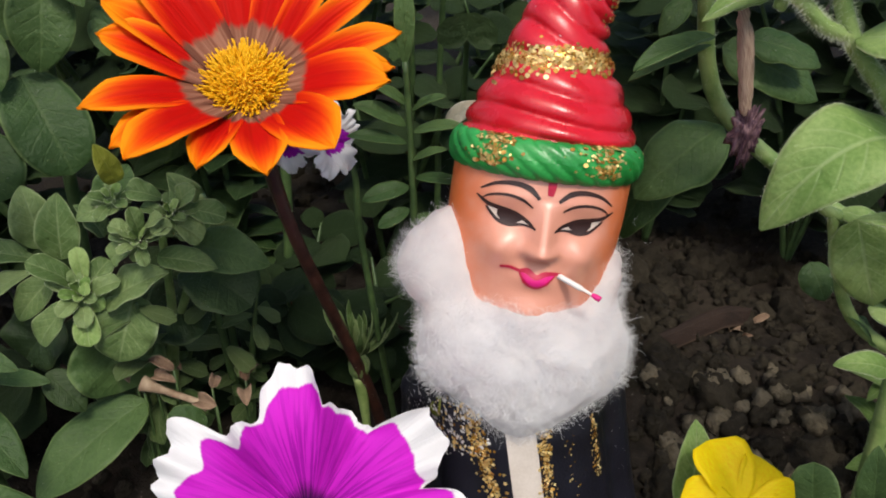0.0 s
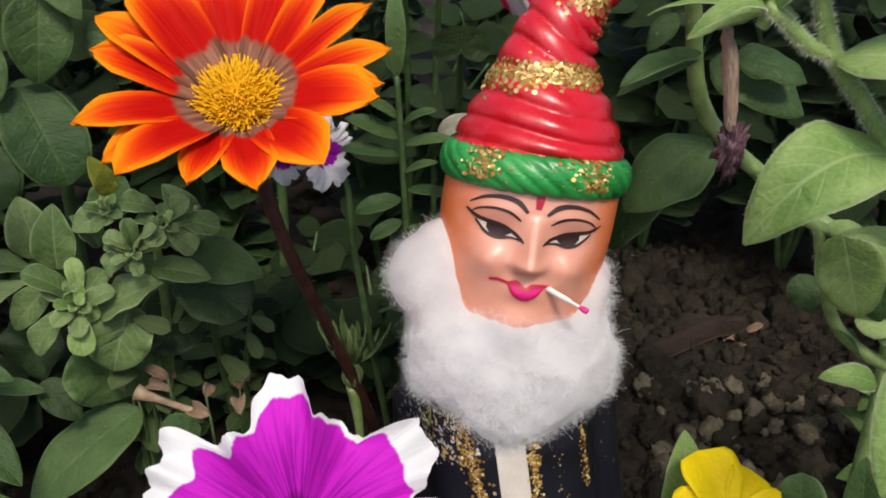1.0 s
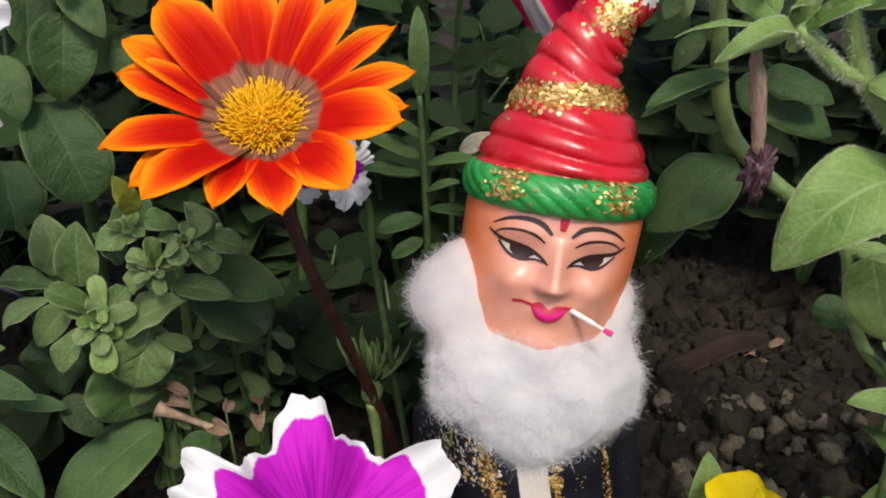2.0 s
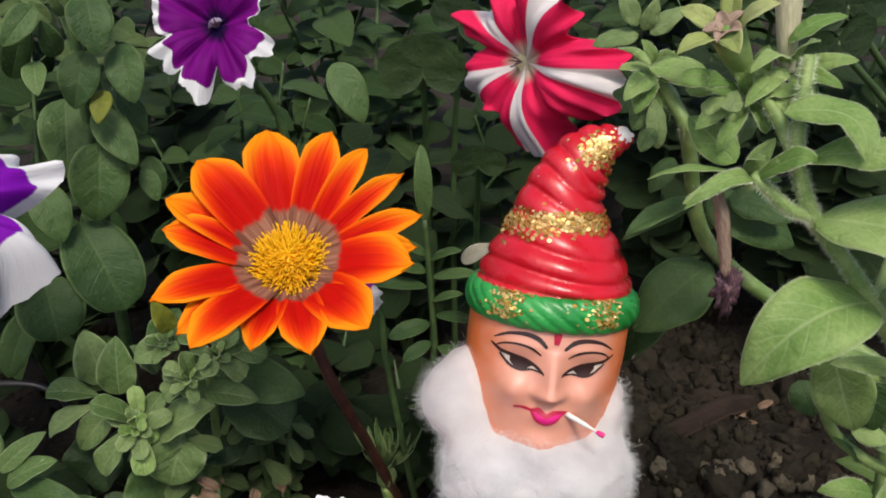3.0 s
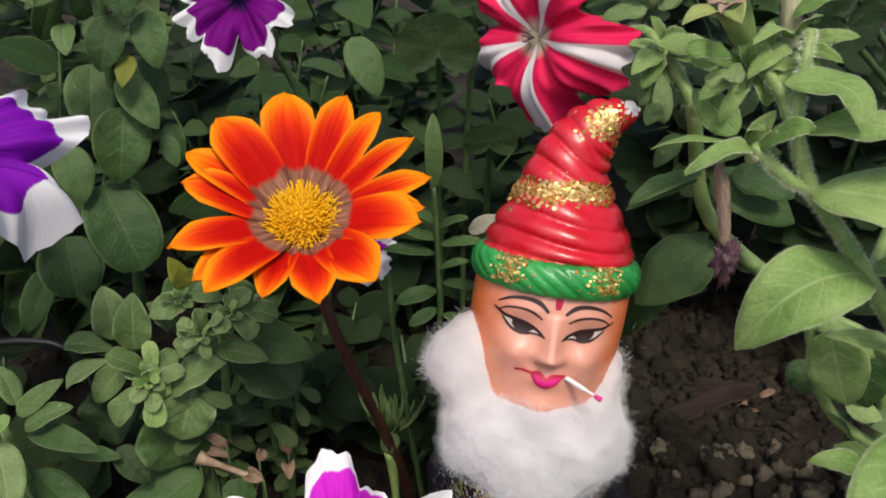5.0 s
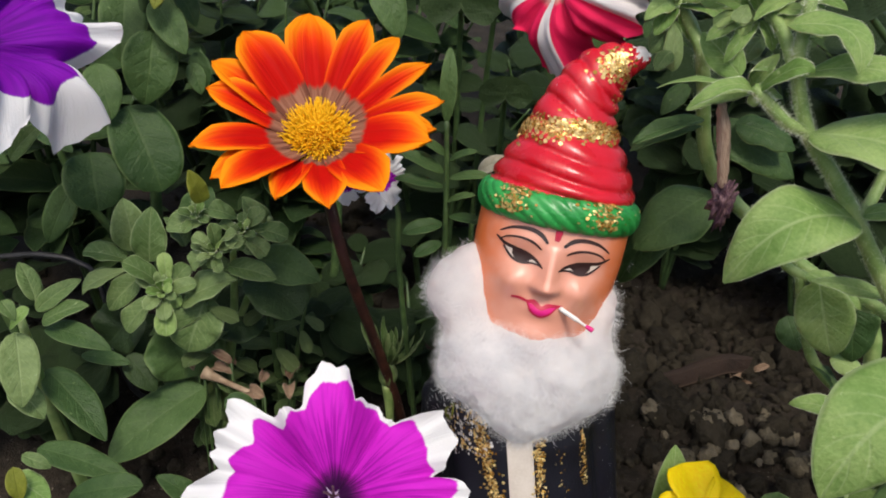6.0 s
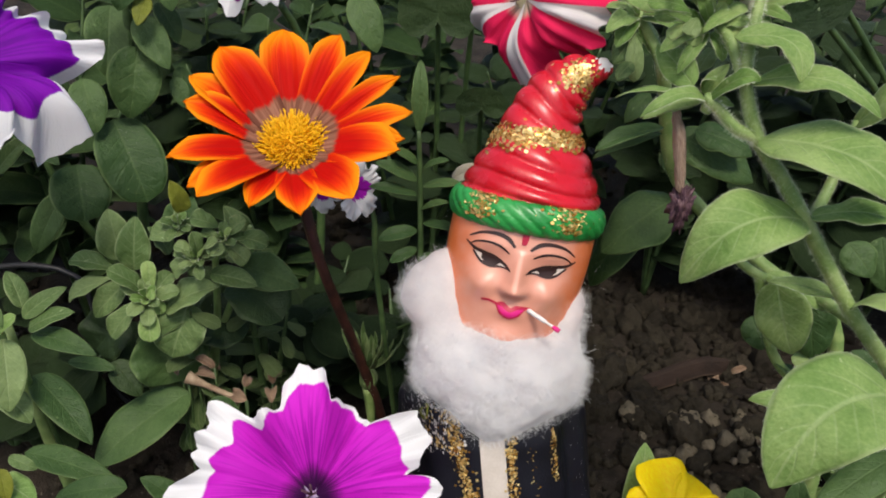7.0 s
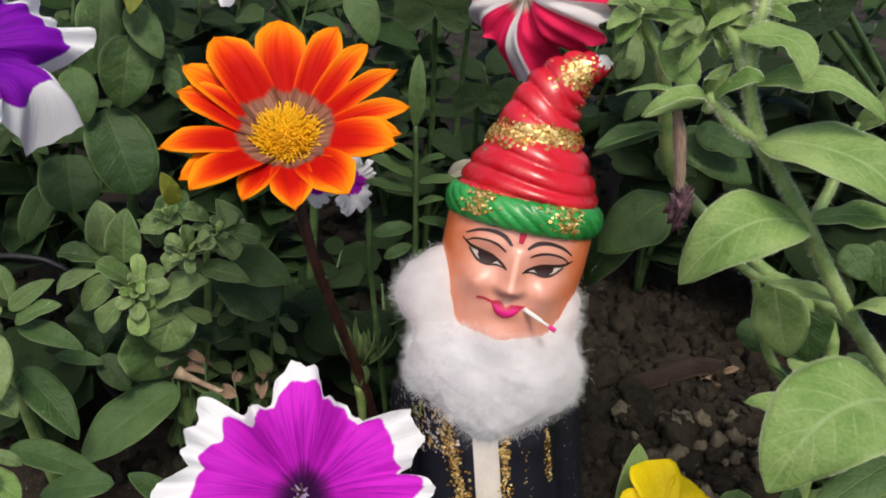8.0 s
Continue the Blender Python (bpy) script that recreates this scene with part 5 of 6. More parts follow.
def whorl(plant, heart, facing, count, size, seed):
    """A rosette of small cupped leaves round a growing tip, the inner ones shorter and steeper."""
    r = random.Random(seed)
    heart = Vector(heart)
    a, b, n = axes_for(facing, (0.1, 0.3, 1))
    for i in range(count):
        k = i / (count - 1)
        w = 2.4 * i + r.uniform(-0.25, 0.25)
        out = a * math.cos(w) + b * math.sin(w)
        reach = size * (0.30 + 0.70 * k) * r.uniform(0.85, 1.15)
        way = (out * (0.35 + 0.65 * k) + n * (1.0 - 0.75 * k)).normalized()
        base = heart + out * 0.0008 - n * 0.0030 * k
        leaf(plant, base, base + way * reach, reach * 0.62, n * 0.8 + out * (0.5 - k), "spoon", LEAF_LIGHT if k < 0.4 else LEAF_GREY, 0.14, 0.42, 0.16, 0.1, fuzz=30)


whorl(rosette, (-0.1036, 0.1615, 0.0992), (0.25, -0.55, 0.80), 12, 0.0125, 501)
whorl(rosette, (-0.0858, 0.1665, 0.1150), (0.10, -0.50, 0.86), 11, 0.0085, 502)
whorl(rosette, (-0.0768, 0.1715, 0.1215), (0.10, -0.45, 0.89), 10, 0.0085, 503)
whorl(rosette, (-0.0945, 0.1745, 0.1245), (0.20, -0.50, 0.84), 9, 0.0085, 504)

side_herb = thing("bushy_herb", (-0.140, 0.150, 0.0), "bushy green herb crowded with broad soft leaves", "plant")
stem(side_herb, [(-0.140, 0.150, -0.003), (-0.143, 0.144, 0.05), (-0.142, 0.138, 0.098)], [0.0024, 0.002, 0.0014], STEM_GREEN, 40)
stem(side_herb, [(-0.140, 0.150, 0.01), (-0.120, 0.156, 0.03), (-0.098, 0.168, 0.045)], [0.0018, 0.0015, 0.0012], STEM_GREEN, 20, name="branch")
leaf(side_herb, (-0.1411, 0.1330, 0.0968), (-0.1341, 0.1190, 0.0782), 0.0151, (0.43, -0.36, 0.83), "ovate", LEAF_GREY, 0.1, 0.18, 0.06, 0)
leaf(side_herb, (-0.1341, 0.1370, 0.0990), (-0.1191, 0.1390, 0.1070), 0.0099, (0.31, -0.28, 0.91), "ovate", LEAF_GREY, 0.1, 0.18, 0.06, 0)
leaf(side_herb, (-0.1367, 0.1390, 0.1020), (-0.1238, 0.1450, 0.1119), 0.0081, (0.44, -0.40, 0.80), "ovate", LEAF_GREY, 0.1, 0.18, 0.06, 0)
leaf(side_herb, (-0.1373, 0.1410, 0.1045), (-0.1442, 0.1470, 0.1153), 0.0085, (0.38, -0.17, 0.91), "ovate", LEAF_GREY, 0.1, 0.18, 0.06, 0)
leaf(side_herb, (-0.1344, 0.1390, 0.0958), (-0.1102, 0.1330, 0.0952), 0.0100, (0.33, -0.49, 0.81), "ovate", LEAF_DARK, 0.1, 0.18, 0.06, 0)
leaf(side_herb, (-0.1424, 0.1450, 0.0722), (-0.1146, 0.1290, 0.0596), 0.0162, (0.36, -0.34, 0.87), "ovate", LEAF_DARK, 0.1, 0.18, 0.06, 0)
leaf(side_herb, (-0.1455, 0.1310, 0.0763), (-0.1323, 0.1250, 0.0692), 0.0121, (0.30, -0.27, 0.91), "ovate", LEAF_GREY, 0.1, 0.18, 0.06, 0)
leaf(side_herb, (-0.1396, 0.1290, 0.1008), (-0.1340, 0.1310, 0.1083), 0.0056, (0.36, -0.12, 0.92), "spoon", LEAF_LIGHT, 0.1, 0.18, 0.06, 0)
leaf(side_herb, (-0.1369, 0.1290, 0.1044), (-0.1416, 0.1310, 0.1103), 0.0055, (0.34, -0.36, 0.87), "spoon", LEAF_GREY, 0.1, 0.18, 0.06, 0)
leaf(side_herb, (-0.1399, 0.1280, 0.0513), (-0.1010, 0.1180, 0.0524), 0.0127, (0.35, -0.35, 0.87), "ovate", LEAF_DARK, 0.1, 0.18, 0.06, 0)
leaf(side_herb, (-0.0960, 0.1150, 0.0535), (-0.1213, 0.1110, 0.0493), 0.0126, (0.33, -0.29, 0.90), "ovate", LEAF_DARK, 0.1, 0.18, 0.06, 0)
leaf(side_herb, (-0.1309, 0.1030, 0.0636), (-0.1176, 0.0990, 0.0602), 0.0116, (0.39, -0.39, 0.83), "ovate", LEAF_LIGHT, 0.1, 0.18, 0.16, 0)
leaf(side_herb, (-0.1258, 0.1030, 0.0739), (-0.1173, 0.1030, 0.0703), 0.0053, (0.30, -0.49, 0.82), "ovate", LEAF_GREY, 0.1, 0.18, 0.16, 0)
leaf(side_herb, (-0.1263, 0.0990, 0.0729), (-0.1238, 0.0950, 0.0630), 0.0070, (0.28, -0.38, 0.88), "ovate", LEAF_YELLOW, 0.1, 0.18, 0.06, 0)
leaf(side_herb, (-0.0951, 0.1680, 0.0522), (-0.1245, 0.1400, 0.0367), 0.0265, (0.30, -0.12, 0.95), "ovate", LEAF_DARK, 0.1, 0.12, 0.06, 0, "broad dark green leaf with a sunken rib")
leaf(side_herb, (-0.0817, 0.1230, 0.0398), (-0.0936, 0.1210, 0.0523), 0.0099, (0.38, -0.45, 0.81), "ovate", LEAF_DARK, 0.1, 0.18, 0.06, 0)
leaf(side_herb, (-0.0846, 0.1330, 0.0348), (-0.0711, 0.1330, 0.0423), 0.0104, (0.07, -0.20, 0.98), "ovate", LEAF_DARK, 0.1, 0.18, 0.06, 0)
leaf(side_herb, (-0.0692, 0.1500, 0.0578), (-0.0787, 0.1480, 0.0653), 0.0093, (0.21, -0.53, 0.82), "round", LEAF_DARK, 0.1, 0.18, 0.06, 0)
# low leaf with the shade under the herb put into its green
leaf(side_herb, (-0.1202, 0.1600, 0.0702), (-0.1083, 0.1550, 0.0592), 0.0130, (0.27, -0.50, 0.82), "ovate", LEAF_SHADED, 0.1, 0.18, 0.06, 0)
leaf(side_herb, (-0.1350, 0.1550, 0.0721), (-0.1157, 0.1520, 0.0740), 0.0072, (0.13, -0.53, 0.84), "lance", LEAF_DARK, 0.1, 0.18, 0.06, 0)

upright = thing("upright_plant", (-0.006, 0.186, 0.0), "slender upright plant with narrow paired leaves", "plant")
stem(upright, [(-0.006, 0.186, -0.003), (-0.0061, 0.1840, 0.1032), (-0.0067, 0.1830, 0.1323), (-0.0084, 0.1820, 0.1643)], [0.0013, 0.0012, 0.0011, 0.0008], STEM_DARK)
stem(upright, [(-0.010, 0.188, -0.003), (-0.0227, 0.1870, 0.0997), (-0.0242, 0.1860, 0.1281), (-0.0289, 0.1860, 0.1368)], [0.0012, 0.0011, 0.0010, 0.0008], STEM_DARK, name="branch")
petunia(upright, (-0.0278, 0.1800, 0.1417), (0.80, -0.45, 0.2), (0, 0, 1), 0.0115, PETUNIA_PALE, TUBE_LILAC, (-0.0353, 0.1870, 0.1381), 31, [(1.0, 0.0)] * 5, 0.1, 0.4, 0.09, 80.0, "small magenta and white flower under the gazania")
petunia(upright, (-0.0432, 0.1760, 0.1388), (0.1, -0.8, -0.4), (0, 0, 1), 0.0095, PETUNIA_PALE, TUBE_LILAC, (-0.0429, 0.1880, 0.1370), 33, [(1.0, 0.0)] * 5, 0.1, 0.4, 0.09, 80.0, "small magenta and white flower under the gazania")
leaf(upright, (-0.0084, 0.1820, 0.1635), (-0.0088, 0.1840, 0.1878), 0.0072, (0.07, -0.75, 0.65), "lance", LEAF_DARK, 0.1, 0.18, 0.06, 0, "tall pointed top leaf")
leaf(upright, (-0.0062, 0.1820, 0.1439), (0.0073, 0.1760, 0.1493), 0.0051, (0.09, -0.56, 0.82), "lance", LEAF_DARK, 0.1, 0.18, 0.06, 0)
leaf(upright, (-0.0083, 0.1820, 0.1459), (-0.0216, 0.1760, 0.1547), 0.0071, (0.39, -0.55, 0.74), "lance", LEAF_DARK, 0.1, 0.18, 0.06, 0)
leaf(upright, (-0.0081, 0.1820, 0.1404), (-0.0239, 0.1760, 0.1457), 0.0056, (0.05, -0.57, 0.82), "lance", LEAF_DARK, 0.1, 0.18, 0.06, 0)
leaf(upright, (-0.0074, 0.1820, 0.1263), (-0.0208, 0.1760, 0.1252), 0.0078, (0.12, -0.55, 0.83), "lance", LEAF_DARK, 0.1, 0.18, 0.06, 0)
leaf(upright, (-0.0057, 0.1820, 0.1294), (0.0079, 0.1760, 0.1314), 0.0053, (0.23, -0.54, 0.81), "lance", LEAF_DARK, 0.1, 0.18, 0.06, 0)
leaf(upright, (-0.0067, 0.1820, 0.1503), (0.0020, 0.1760, 0.1576), 0.0043, (0.13, -0.53, 0.84), "lance", LEAF_DARK, 0.1, 0.18, 0.06, 0)
leaf(upright, (-0.0082, 0.1820, 0.1523), (-0.0155, 0.1760, 0.1597), 0.0047, (-0.05, -0.65, 0.76), "lance", LEAF_DARK, 0.1, 0.18, 0.06, 0)
leaf(upright, (-0.0073, 0.1820, 0.1188), (-0.0165, 0.1760, 0.1159), 0.0062, (0.04, -0.69, 0.72), "lance", LEAF_DARK, 0.1, 0.18, 0.06, 0)
leaf(upright, (-0.0054, 0.1820, 0.1166), (0.0063, 0.1760, 0.1163), 0.0058, (0.04, -0.50, 0.86), "lance", LEAF_DARK, 0.1, 0.18, 0.06, 0)
leaf(upright, (-0.0065, 0.1820, 0.1350), (0.0028, 0.1760, 0.1419), 0.0040, (0.06, -0.55, 0.84), "lance", LEAF_DARK, 0.1, 0.18, 0.06, 0)
leaf(upright, (0.0031, 0.2000, 0.1399), (0.0134, 0.1960, 0.1483), 0.0072, (0.07, -0.69, 0.72), "ovate", DRY_PALE, 0.1, 0.18, 0.06, 0, "pale dried leaf")

leaf(right_plant, (0.0764, 0.1580, 0.2091), (0.0878, 0.1458, 0.2088), 0.0065, (-0.12, -0.72, 0.68), "lance", LEAF_LIGHT, 0.260, 0.30, 0.16, 0.22, fuzz=160)
leaf(right_plant, (0.0747, 0.1580, 0.2088), (0.0614, 0.1528, 0.2041), 0.0066, (-0.34, -0.63, 0.70), "lance", LEAF_LIGHT, 0.304, 0.30, 0.16, 0.22, fuzz=160)
leaf(right_plant, (0.0756, 0.1580, 0.2101), (0.0774, 0.1575, 0.2169), 0.0057, (-0.04, -0.77, 0.64), "lance", LEAF_LIGHT, 0.247, 0.30, 0.16, 0.22, fuzz=160)
leaf(right_plant, (0.0759, 0.1580, 0.2084), (0.0794, 0.1523, 0.2024), 0.0063, (0.11, -0.67, 0.73), "lance", LEAF_LIGHT, 0.254, 0.30, 0.16, 0.22, fuzz=160)
leaf(right_plant, (0.0745, 0.1580, 0.2096), (0.0594, 0.1567, 0.2144), 0.0056, (-0.12, -0.75, 0.65), "lance", LEAF_LIGHT, 0.226, 0.30, 0.16, 0.22, fuzz=160)
leaf(right_plant, (0.0763, 0.1580, 0.2096), (0.0838, 0.1505, 0.2138), 0.0067, (-0.03, -0.60, 0.80), "lance", LEAF_LIGHT, 0.169, 0.30, 0.16, 0.22, fuzz=160)
leaf(right_plant, (0.0751, 0.1580, 0.2084), (0.0668, 0.1501, 0.1989), 0.0053, (-0.15, -0.70, 0.69), "lance", LEAF_LIGHT, 0.321, 0.30, 0.16, 0.22, fuzz=160)
leaf(right_plant, (0.0751, 0.1580, 0.2102), (0.0690, 0.1549, 0.2223), 0.0048, (-0.43, -0.56, 0.71), "lance", LEAF_LIGHT, 0.317, 0.30, 0.16, 0.22, fuzz=160)
leaf(right_plant, (0.0876, 0.1630, 0.2146), (0.0929, 0.1493, 0.2153), 0.0047, (-0.35, -0.65, 0.67), "lance", LEAF_LIGHT, 0.179, 0.30, 0.16, 0.22, fuzz=160)
leaf(right_plant, (0.0859, 0.1630, 0.2144), (0.0716, 0.1490, 0.2118), 0.0065, (-0.30, -0.56, 0.78), "lance", LEAF_LIGHT, 0.151, 0.30, 0.16, 0.22, fuzz=160)
leaf(right_plant, (0.0868, 0.1630, 0.2157), (0.0859, 0.1518, 0.2260), 0.0057, (-0.25, -0.47, 0.85), "lance", LEAF_LIGHT, 0.165, 0.30, 0.16, 0.22, fuzz=160)
leaf(right_plant, (0.0872, 0.1630, 0.2140), (0.0893, 0.1510, 0.2083), 0.0073, (-0.27, -0.75, 0.61), "lance", LEAF_LIGHT, 0.275, 0.30, 0.16, 0.22, fuzz=160)
leaf(right_plant, (0.0858, 0.1630, 0.2152), (0.0714, 0.1487, 0.2204), 0.0057, (-0.36, -0.46, 0.81), "lance", LEAF_LIGHT, 0.332, 0.30, 0.16, 0.22, fuzz=160)
leaf(right_plant, (0.0875, 0.1630, 0.2152), (0.0974, 0.1534, 0.2204), 0.0056, (-0.19, -0.75, 0.63), "lance", LEAF_LIGHT, 0.178, 0.30, 0.16, 0.22, fuzz=160)
leaf(right_plant, (0.0768, 0.1520, 0.1913), (0.0846, 0.1504, 0.1904), 0.0037, (-0.15, -0.69, 0.70), "ovate", LEAF_LIGHT, 0.178, 0.12, 0.12, 0.22, fuzz=110)
leaf(right_plant, (0.0751, 0.1520, 0.1910), (0.0661, 0.1475, 0.1884), 0.0049, (-0.20, -0.67, 0.72), "ovate", LEAF_LIGHT, 0.220, 0.12, 0.12, 0.22, fuzz=110)
leaf(right_plant, (0.0760, 0.1520, 0.1924), (0.0744, 0.1408, 0.2005), 0.0038, (-0.25, -0.57, 0.78), "ovate", LEAF_LIGHT, 0.280, 0.12, 0.12, 0.22, fuzz=110)
leaf(right_plant, (0.0763, 0.1520, 0.1906), (0.0790, 0.1518, 0.1869), 0.0058, (-0.08, -0.77, 0.64), "ovate", LEAF_LIGHT, 0.315, 0.12, 0.12, 0.22, fuzz=110)
leaf(right_plant, (0.0628, 0.1980, 0.2041), (0.0746, 0.1837, 0.2042), 0.0076, (-0.04, -0.66, 0.75), "lance", LEAF_LIGHT, 0.212, 0.30, 0.16, 0.22, fuzz=160)
leaf(right_plant, (0.0608, 0.1980, 0.2038), (0.0505, 0.1836, 0.2028), 0.0087, (-0.04, -0.65, 0.76), "lance", LEAF_LIGHT, 0.305, 0.30, 0.16, 0.22, fuzz=160)
leaf(right_plant, (0.0619, 0.1980, 0.2053), (0.0619, 0.1832, 0.2148), 0.0059, (-0.18, -0.77, 0.61), "lance", LEAF_LIGHT, 0.308, 0.30, 0.16, 0.22, fuzz=160)
leaf(right_plant, (0.0622, 0.1980, 0.2033), (0.0686, 0.1940, 0.1937), 0.0075, (-0.09, -0.68, 0.73), "lance", LEAF_LIGHT, 0.181, 0.30, 0.16, 0.22, fuzz=160)
leaf(right_plant, (0.0606, 0.1980, 0.2047), (0.0507, 0.1961, 0.2079), 0.0056, (-0.23, -0.46, 0.86), "lance", LEAF_LIGHT, 0.348, 0.30, 0.16, 0.22, fuzz=160)
leaf(right_plant, (0.0627, 0.1980, 0.2047), (0.0722, 0.1866, 0.2099), 0.0078, (0.04, -0.78, 0.63), "lance", LEAF_LIGHT, 0.340, 0.30, 0.16, 0.22, fuzz=160)
leaf(right_plant, (0.0613, 0.1980, 0.2033), (0.0544, 0.1872, 0.1973), 0.0082, (-0.20, -0.68, 0.70), "lance", LEAF_LIGHT, 0.260, 0.30, 0.16, 0.22, fuzz=160)
leaf(right_plant, (0.0613, 0.1980, 0.2054), (0.0560, 0.1905, 0.2166), 0.0056, (-0.03, -0.75, 0.66), "lance", LEAF_LIGHT, 0.183, 0.30, 0.16, 0.22, fuzz=160)
leaf(right_plant, (0.0725, 0.1520, 0.1945), (0.0622, 0.1620, 0.2040), 0.0116, (-0.23, -0.79, 0.57), "ovate", LEAF_LIGHT, 0.1, 0.12, 0.12, 0.22, fuzz=110)
leaf(right_plant, (0.0754, 0.1480, 0.1917), (0.0587, 0.1460, 0.1867), 0.0049, (0.03, -0.59, 0.81), "lance", LEAF_LIGHT, 0.25, 0.12, 0.12, 0.22, fuzz=110)
leaf(right_plant, (0.0726, 0.1520, 0.1919), (0.0516, 0.1560, 0.1905), 0.0042, (-0.19, -0.06, 0.98), "lance", LEAF_LIGHT, 0.15, 0.12, 0.12, 0.22, fuzz=110)
leaf(right_plant, (0.0757, 0.1500, 0.1924), (0.0793, 0.1480, 0.2021), 0.0060, (-0.27, -0.74, 0.62), "ovate", LEAF_LIGHT, 0.3, 0.5, 0.12, 0.22, fuzz=110)
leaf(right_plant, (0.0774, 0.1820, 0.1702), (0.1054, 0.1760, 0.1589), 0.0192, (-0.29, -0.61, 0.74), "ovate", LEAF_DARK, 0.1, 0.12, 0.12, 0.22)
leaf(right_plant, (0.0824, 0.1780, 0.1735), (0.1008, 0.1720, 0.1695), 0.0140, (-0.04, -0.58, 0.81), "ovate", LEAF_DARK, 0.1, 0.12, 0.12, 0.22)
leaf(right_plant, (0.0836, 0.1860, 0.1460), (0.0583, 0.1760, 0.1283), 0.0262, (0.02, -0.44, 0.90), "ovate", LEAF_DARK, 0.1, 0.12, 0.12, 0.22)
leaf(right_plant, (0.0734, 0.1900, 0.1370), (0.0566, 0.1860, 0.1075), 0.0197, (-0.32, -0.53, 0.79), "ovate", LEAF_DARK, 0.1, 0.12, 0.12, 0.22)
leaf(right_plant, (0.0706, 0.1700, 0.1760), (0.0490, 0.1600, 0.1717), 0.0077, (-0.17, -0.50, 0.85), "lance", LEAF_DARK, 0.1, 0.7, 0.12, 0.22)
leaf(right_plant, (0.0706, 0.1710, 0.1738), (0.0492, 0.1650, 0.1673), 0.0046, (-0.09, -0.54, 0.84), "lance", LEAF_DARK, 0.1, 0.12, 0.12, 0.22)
leaf(right_plant, (0.0701, 0.1580, 0.2120), (0.0590, 0.1560, 0.2128), 0.0056, (-0.05, -0.78, 0.62), "spoon", LEAF_LIGHT, 0.3, 0.12, 0.12, 0.22, fuzz=110)
leaf(right_plant, (0.0726, 0.1580, 0.2106), (0.0695, 0.1520, 0.2061), 0.0052, (-0.17, -0.66, 0.73), "spoon", LEAF_LIGHT, 0.1, 0.12, 0.12, 0.22, fuzz=110)
leaf(right_plant, (0.0774, 0.1580, 0.2122), (0.0837, 0.1580, 0.2166), 0.0048, (0.11, -0.66, 0.75), "spoon", LEAF_LIGHT, 0.25, 0.12, 0.12, 0.22, fuzz=110)
leaf(right_plant, (0.0711, 0.1560, 0.2104), (0.0628, 0.1540, 0.2076), 0.0052, (-0.15, -0.62, 0.77), "spoon", LEAF_LIGHT, 0.25, 0.12, 0.12, 0.22, fuzz=110)
leaf(right_plant, (0.0617, 0.1860, 0.1857), (0.0602, 0.1900, 0.2000), 0.0076, (-0.03, -0.87, 0.49), "ovate", LEAF_GREY, 0.1, 0.12, 0.12, 0.22)
leaf(right_plant, (0.0599, 0.1860, 0.1921), (0.0552, 0.1800, 0.1877), 0.0070, (-0.12, -0.62, 0.77), "ovate", LEAF_GREY, 0.1, 0.12, 0.12, 0.22)
leaf(right_plant, (0.0683, 0.1900, 0.1812), (0.0605, 0.1840, 0.1727), 0.0083, (-0.11, -0.62, 0.78), "ovate", LEAF_DARK, 0.1, 0.12, 0.12, 0.22)
leaf(right_plant, (0.0621, 0.1950, 0.1994), (0.0545, 0.1900, 0.1907), 0.0110, (-0.18, -0.61, 0.77), "ovate", LEAF_GREY, 0.1, 0.12, 0.12, 0.22)
leaf(right_plant, (0.1109, 0.1520, 0.1343), (0.1196, 0.1460, 0.1096), 0.0214, (-0.54, -0.55, 0.64), "ovate", LEAF_LIGHT, 0.05, 0.1, 0.12, 0.22, fuzz=110)
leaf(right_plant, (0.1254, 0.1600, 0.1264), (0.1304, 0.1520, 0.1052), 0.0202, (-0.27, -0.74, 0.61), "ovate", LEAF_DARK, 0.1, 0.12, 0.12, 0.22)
leaf(right_plant, (0.1093, 0.1580, 0.1336), (0.1285, 0.1480, 0.1287), 0.0111, (-0.23, -0.26, 0.94), "ovate", LEAF_LIGHT, 0.1, 0.12, 0.12, 0.22, fuzz=110)
leaf(right_plant, (0.1247, 0.1560, 0.1035), (0.1353, 0.1520, 0.1022), 0.0093, (-0.25, -0.45, 0.86), "ovate", LEAF_LIGHT, 0.1, 0.12, 0.12, 0.22, fuzz=110)
leaf(right_plant, (0.1316, 0.1560, 0.0988), (0.1564, 0.1520, 0.0959), 0.0133, (-0.53, -0.22, 0.82), "ovate", LEAF_GREY, 0.1, 0.12, 0.12, 0.22)
leaf(right_plant, (0.1330, 0.1580, 0.0889), (0.1215, 0.1560, 0.1012), 0.0100, (-0.29, -0.25, 0.92), "ovate", LEAF_DARK, 0.1, 0.12, 0.12, 0.22)
leaf(right_plant, (0.1342, 0.1000, 0.1136), (0.1081, 0.0850, 0.1037), 0.0134, (-0.37, -0.41, 0.84), "ovate", LEAF_DARK, 0.1, 0.12, 0.12, 0.22)
leaf(right_plant, (0.0539, 0.1750, 0.2130), (0.0711, 0.1680, 0.2101), 0.0089, (-0.12, -0.57, 0.81), "ovate", LEAF_LIGHT, 0.25, 0.12, 0.12, 0.22, fuzz=110)
leaf(right_plant, (0.0676, 0.1520, 0.2146), (0.0558, 0.1500, 0.2174), 0.0062, (-0.33, -0.67, 0.67), "spoon", LEAF_LIGHT, 0.25, 0.12, 0.12, 0.22, fuzz=110)
leaf(right_plant, (0.0793, 0.1620, 0.2217), (0.0791, 0.1640, 0.2112), 0.0062, (-0.40, -0.54, 0.74), "lance", LEAF_LIGHT, 0.1, 0.12, 0.12, 0.22, fuzz=110)
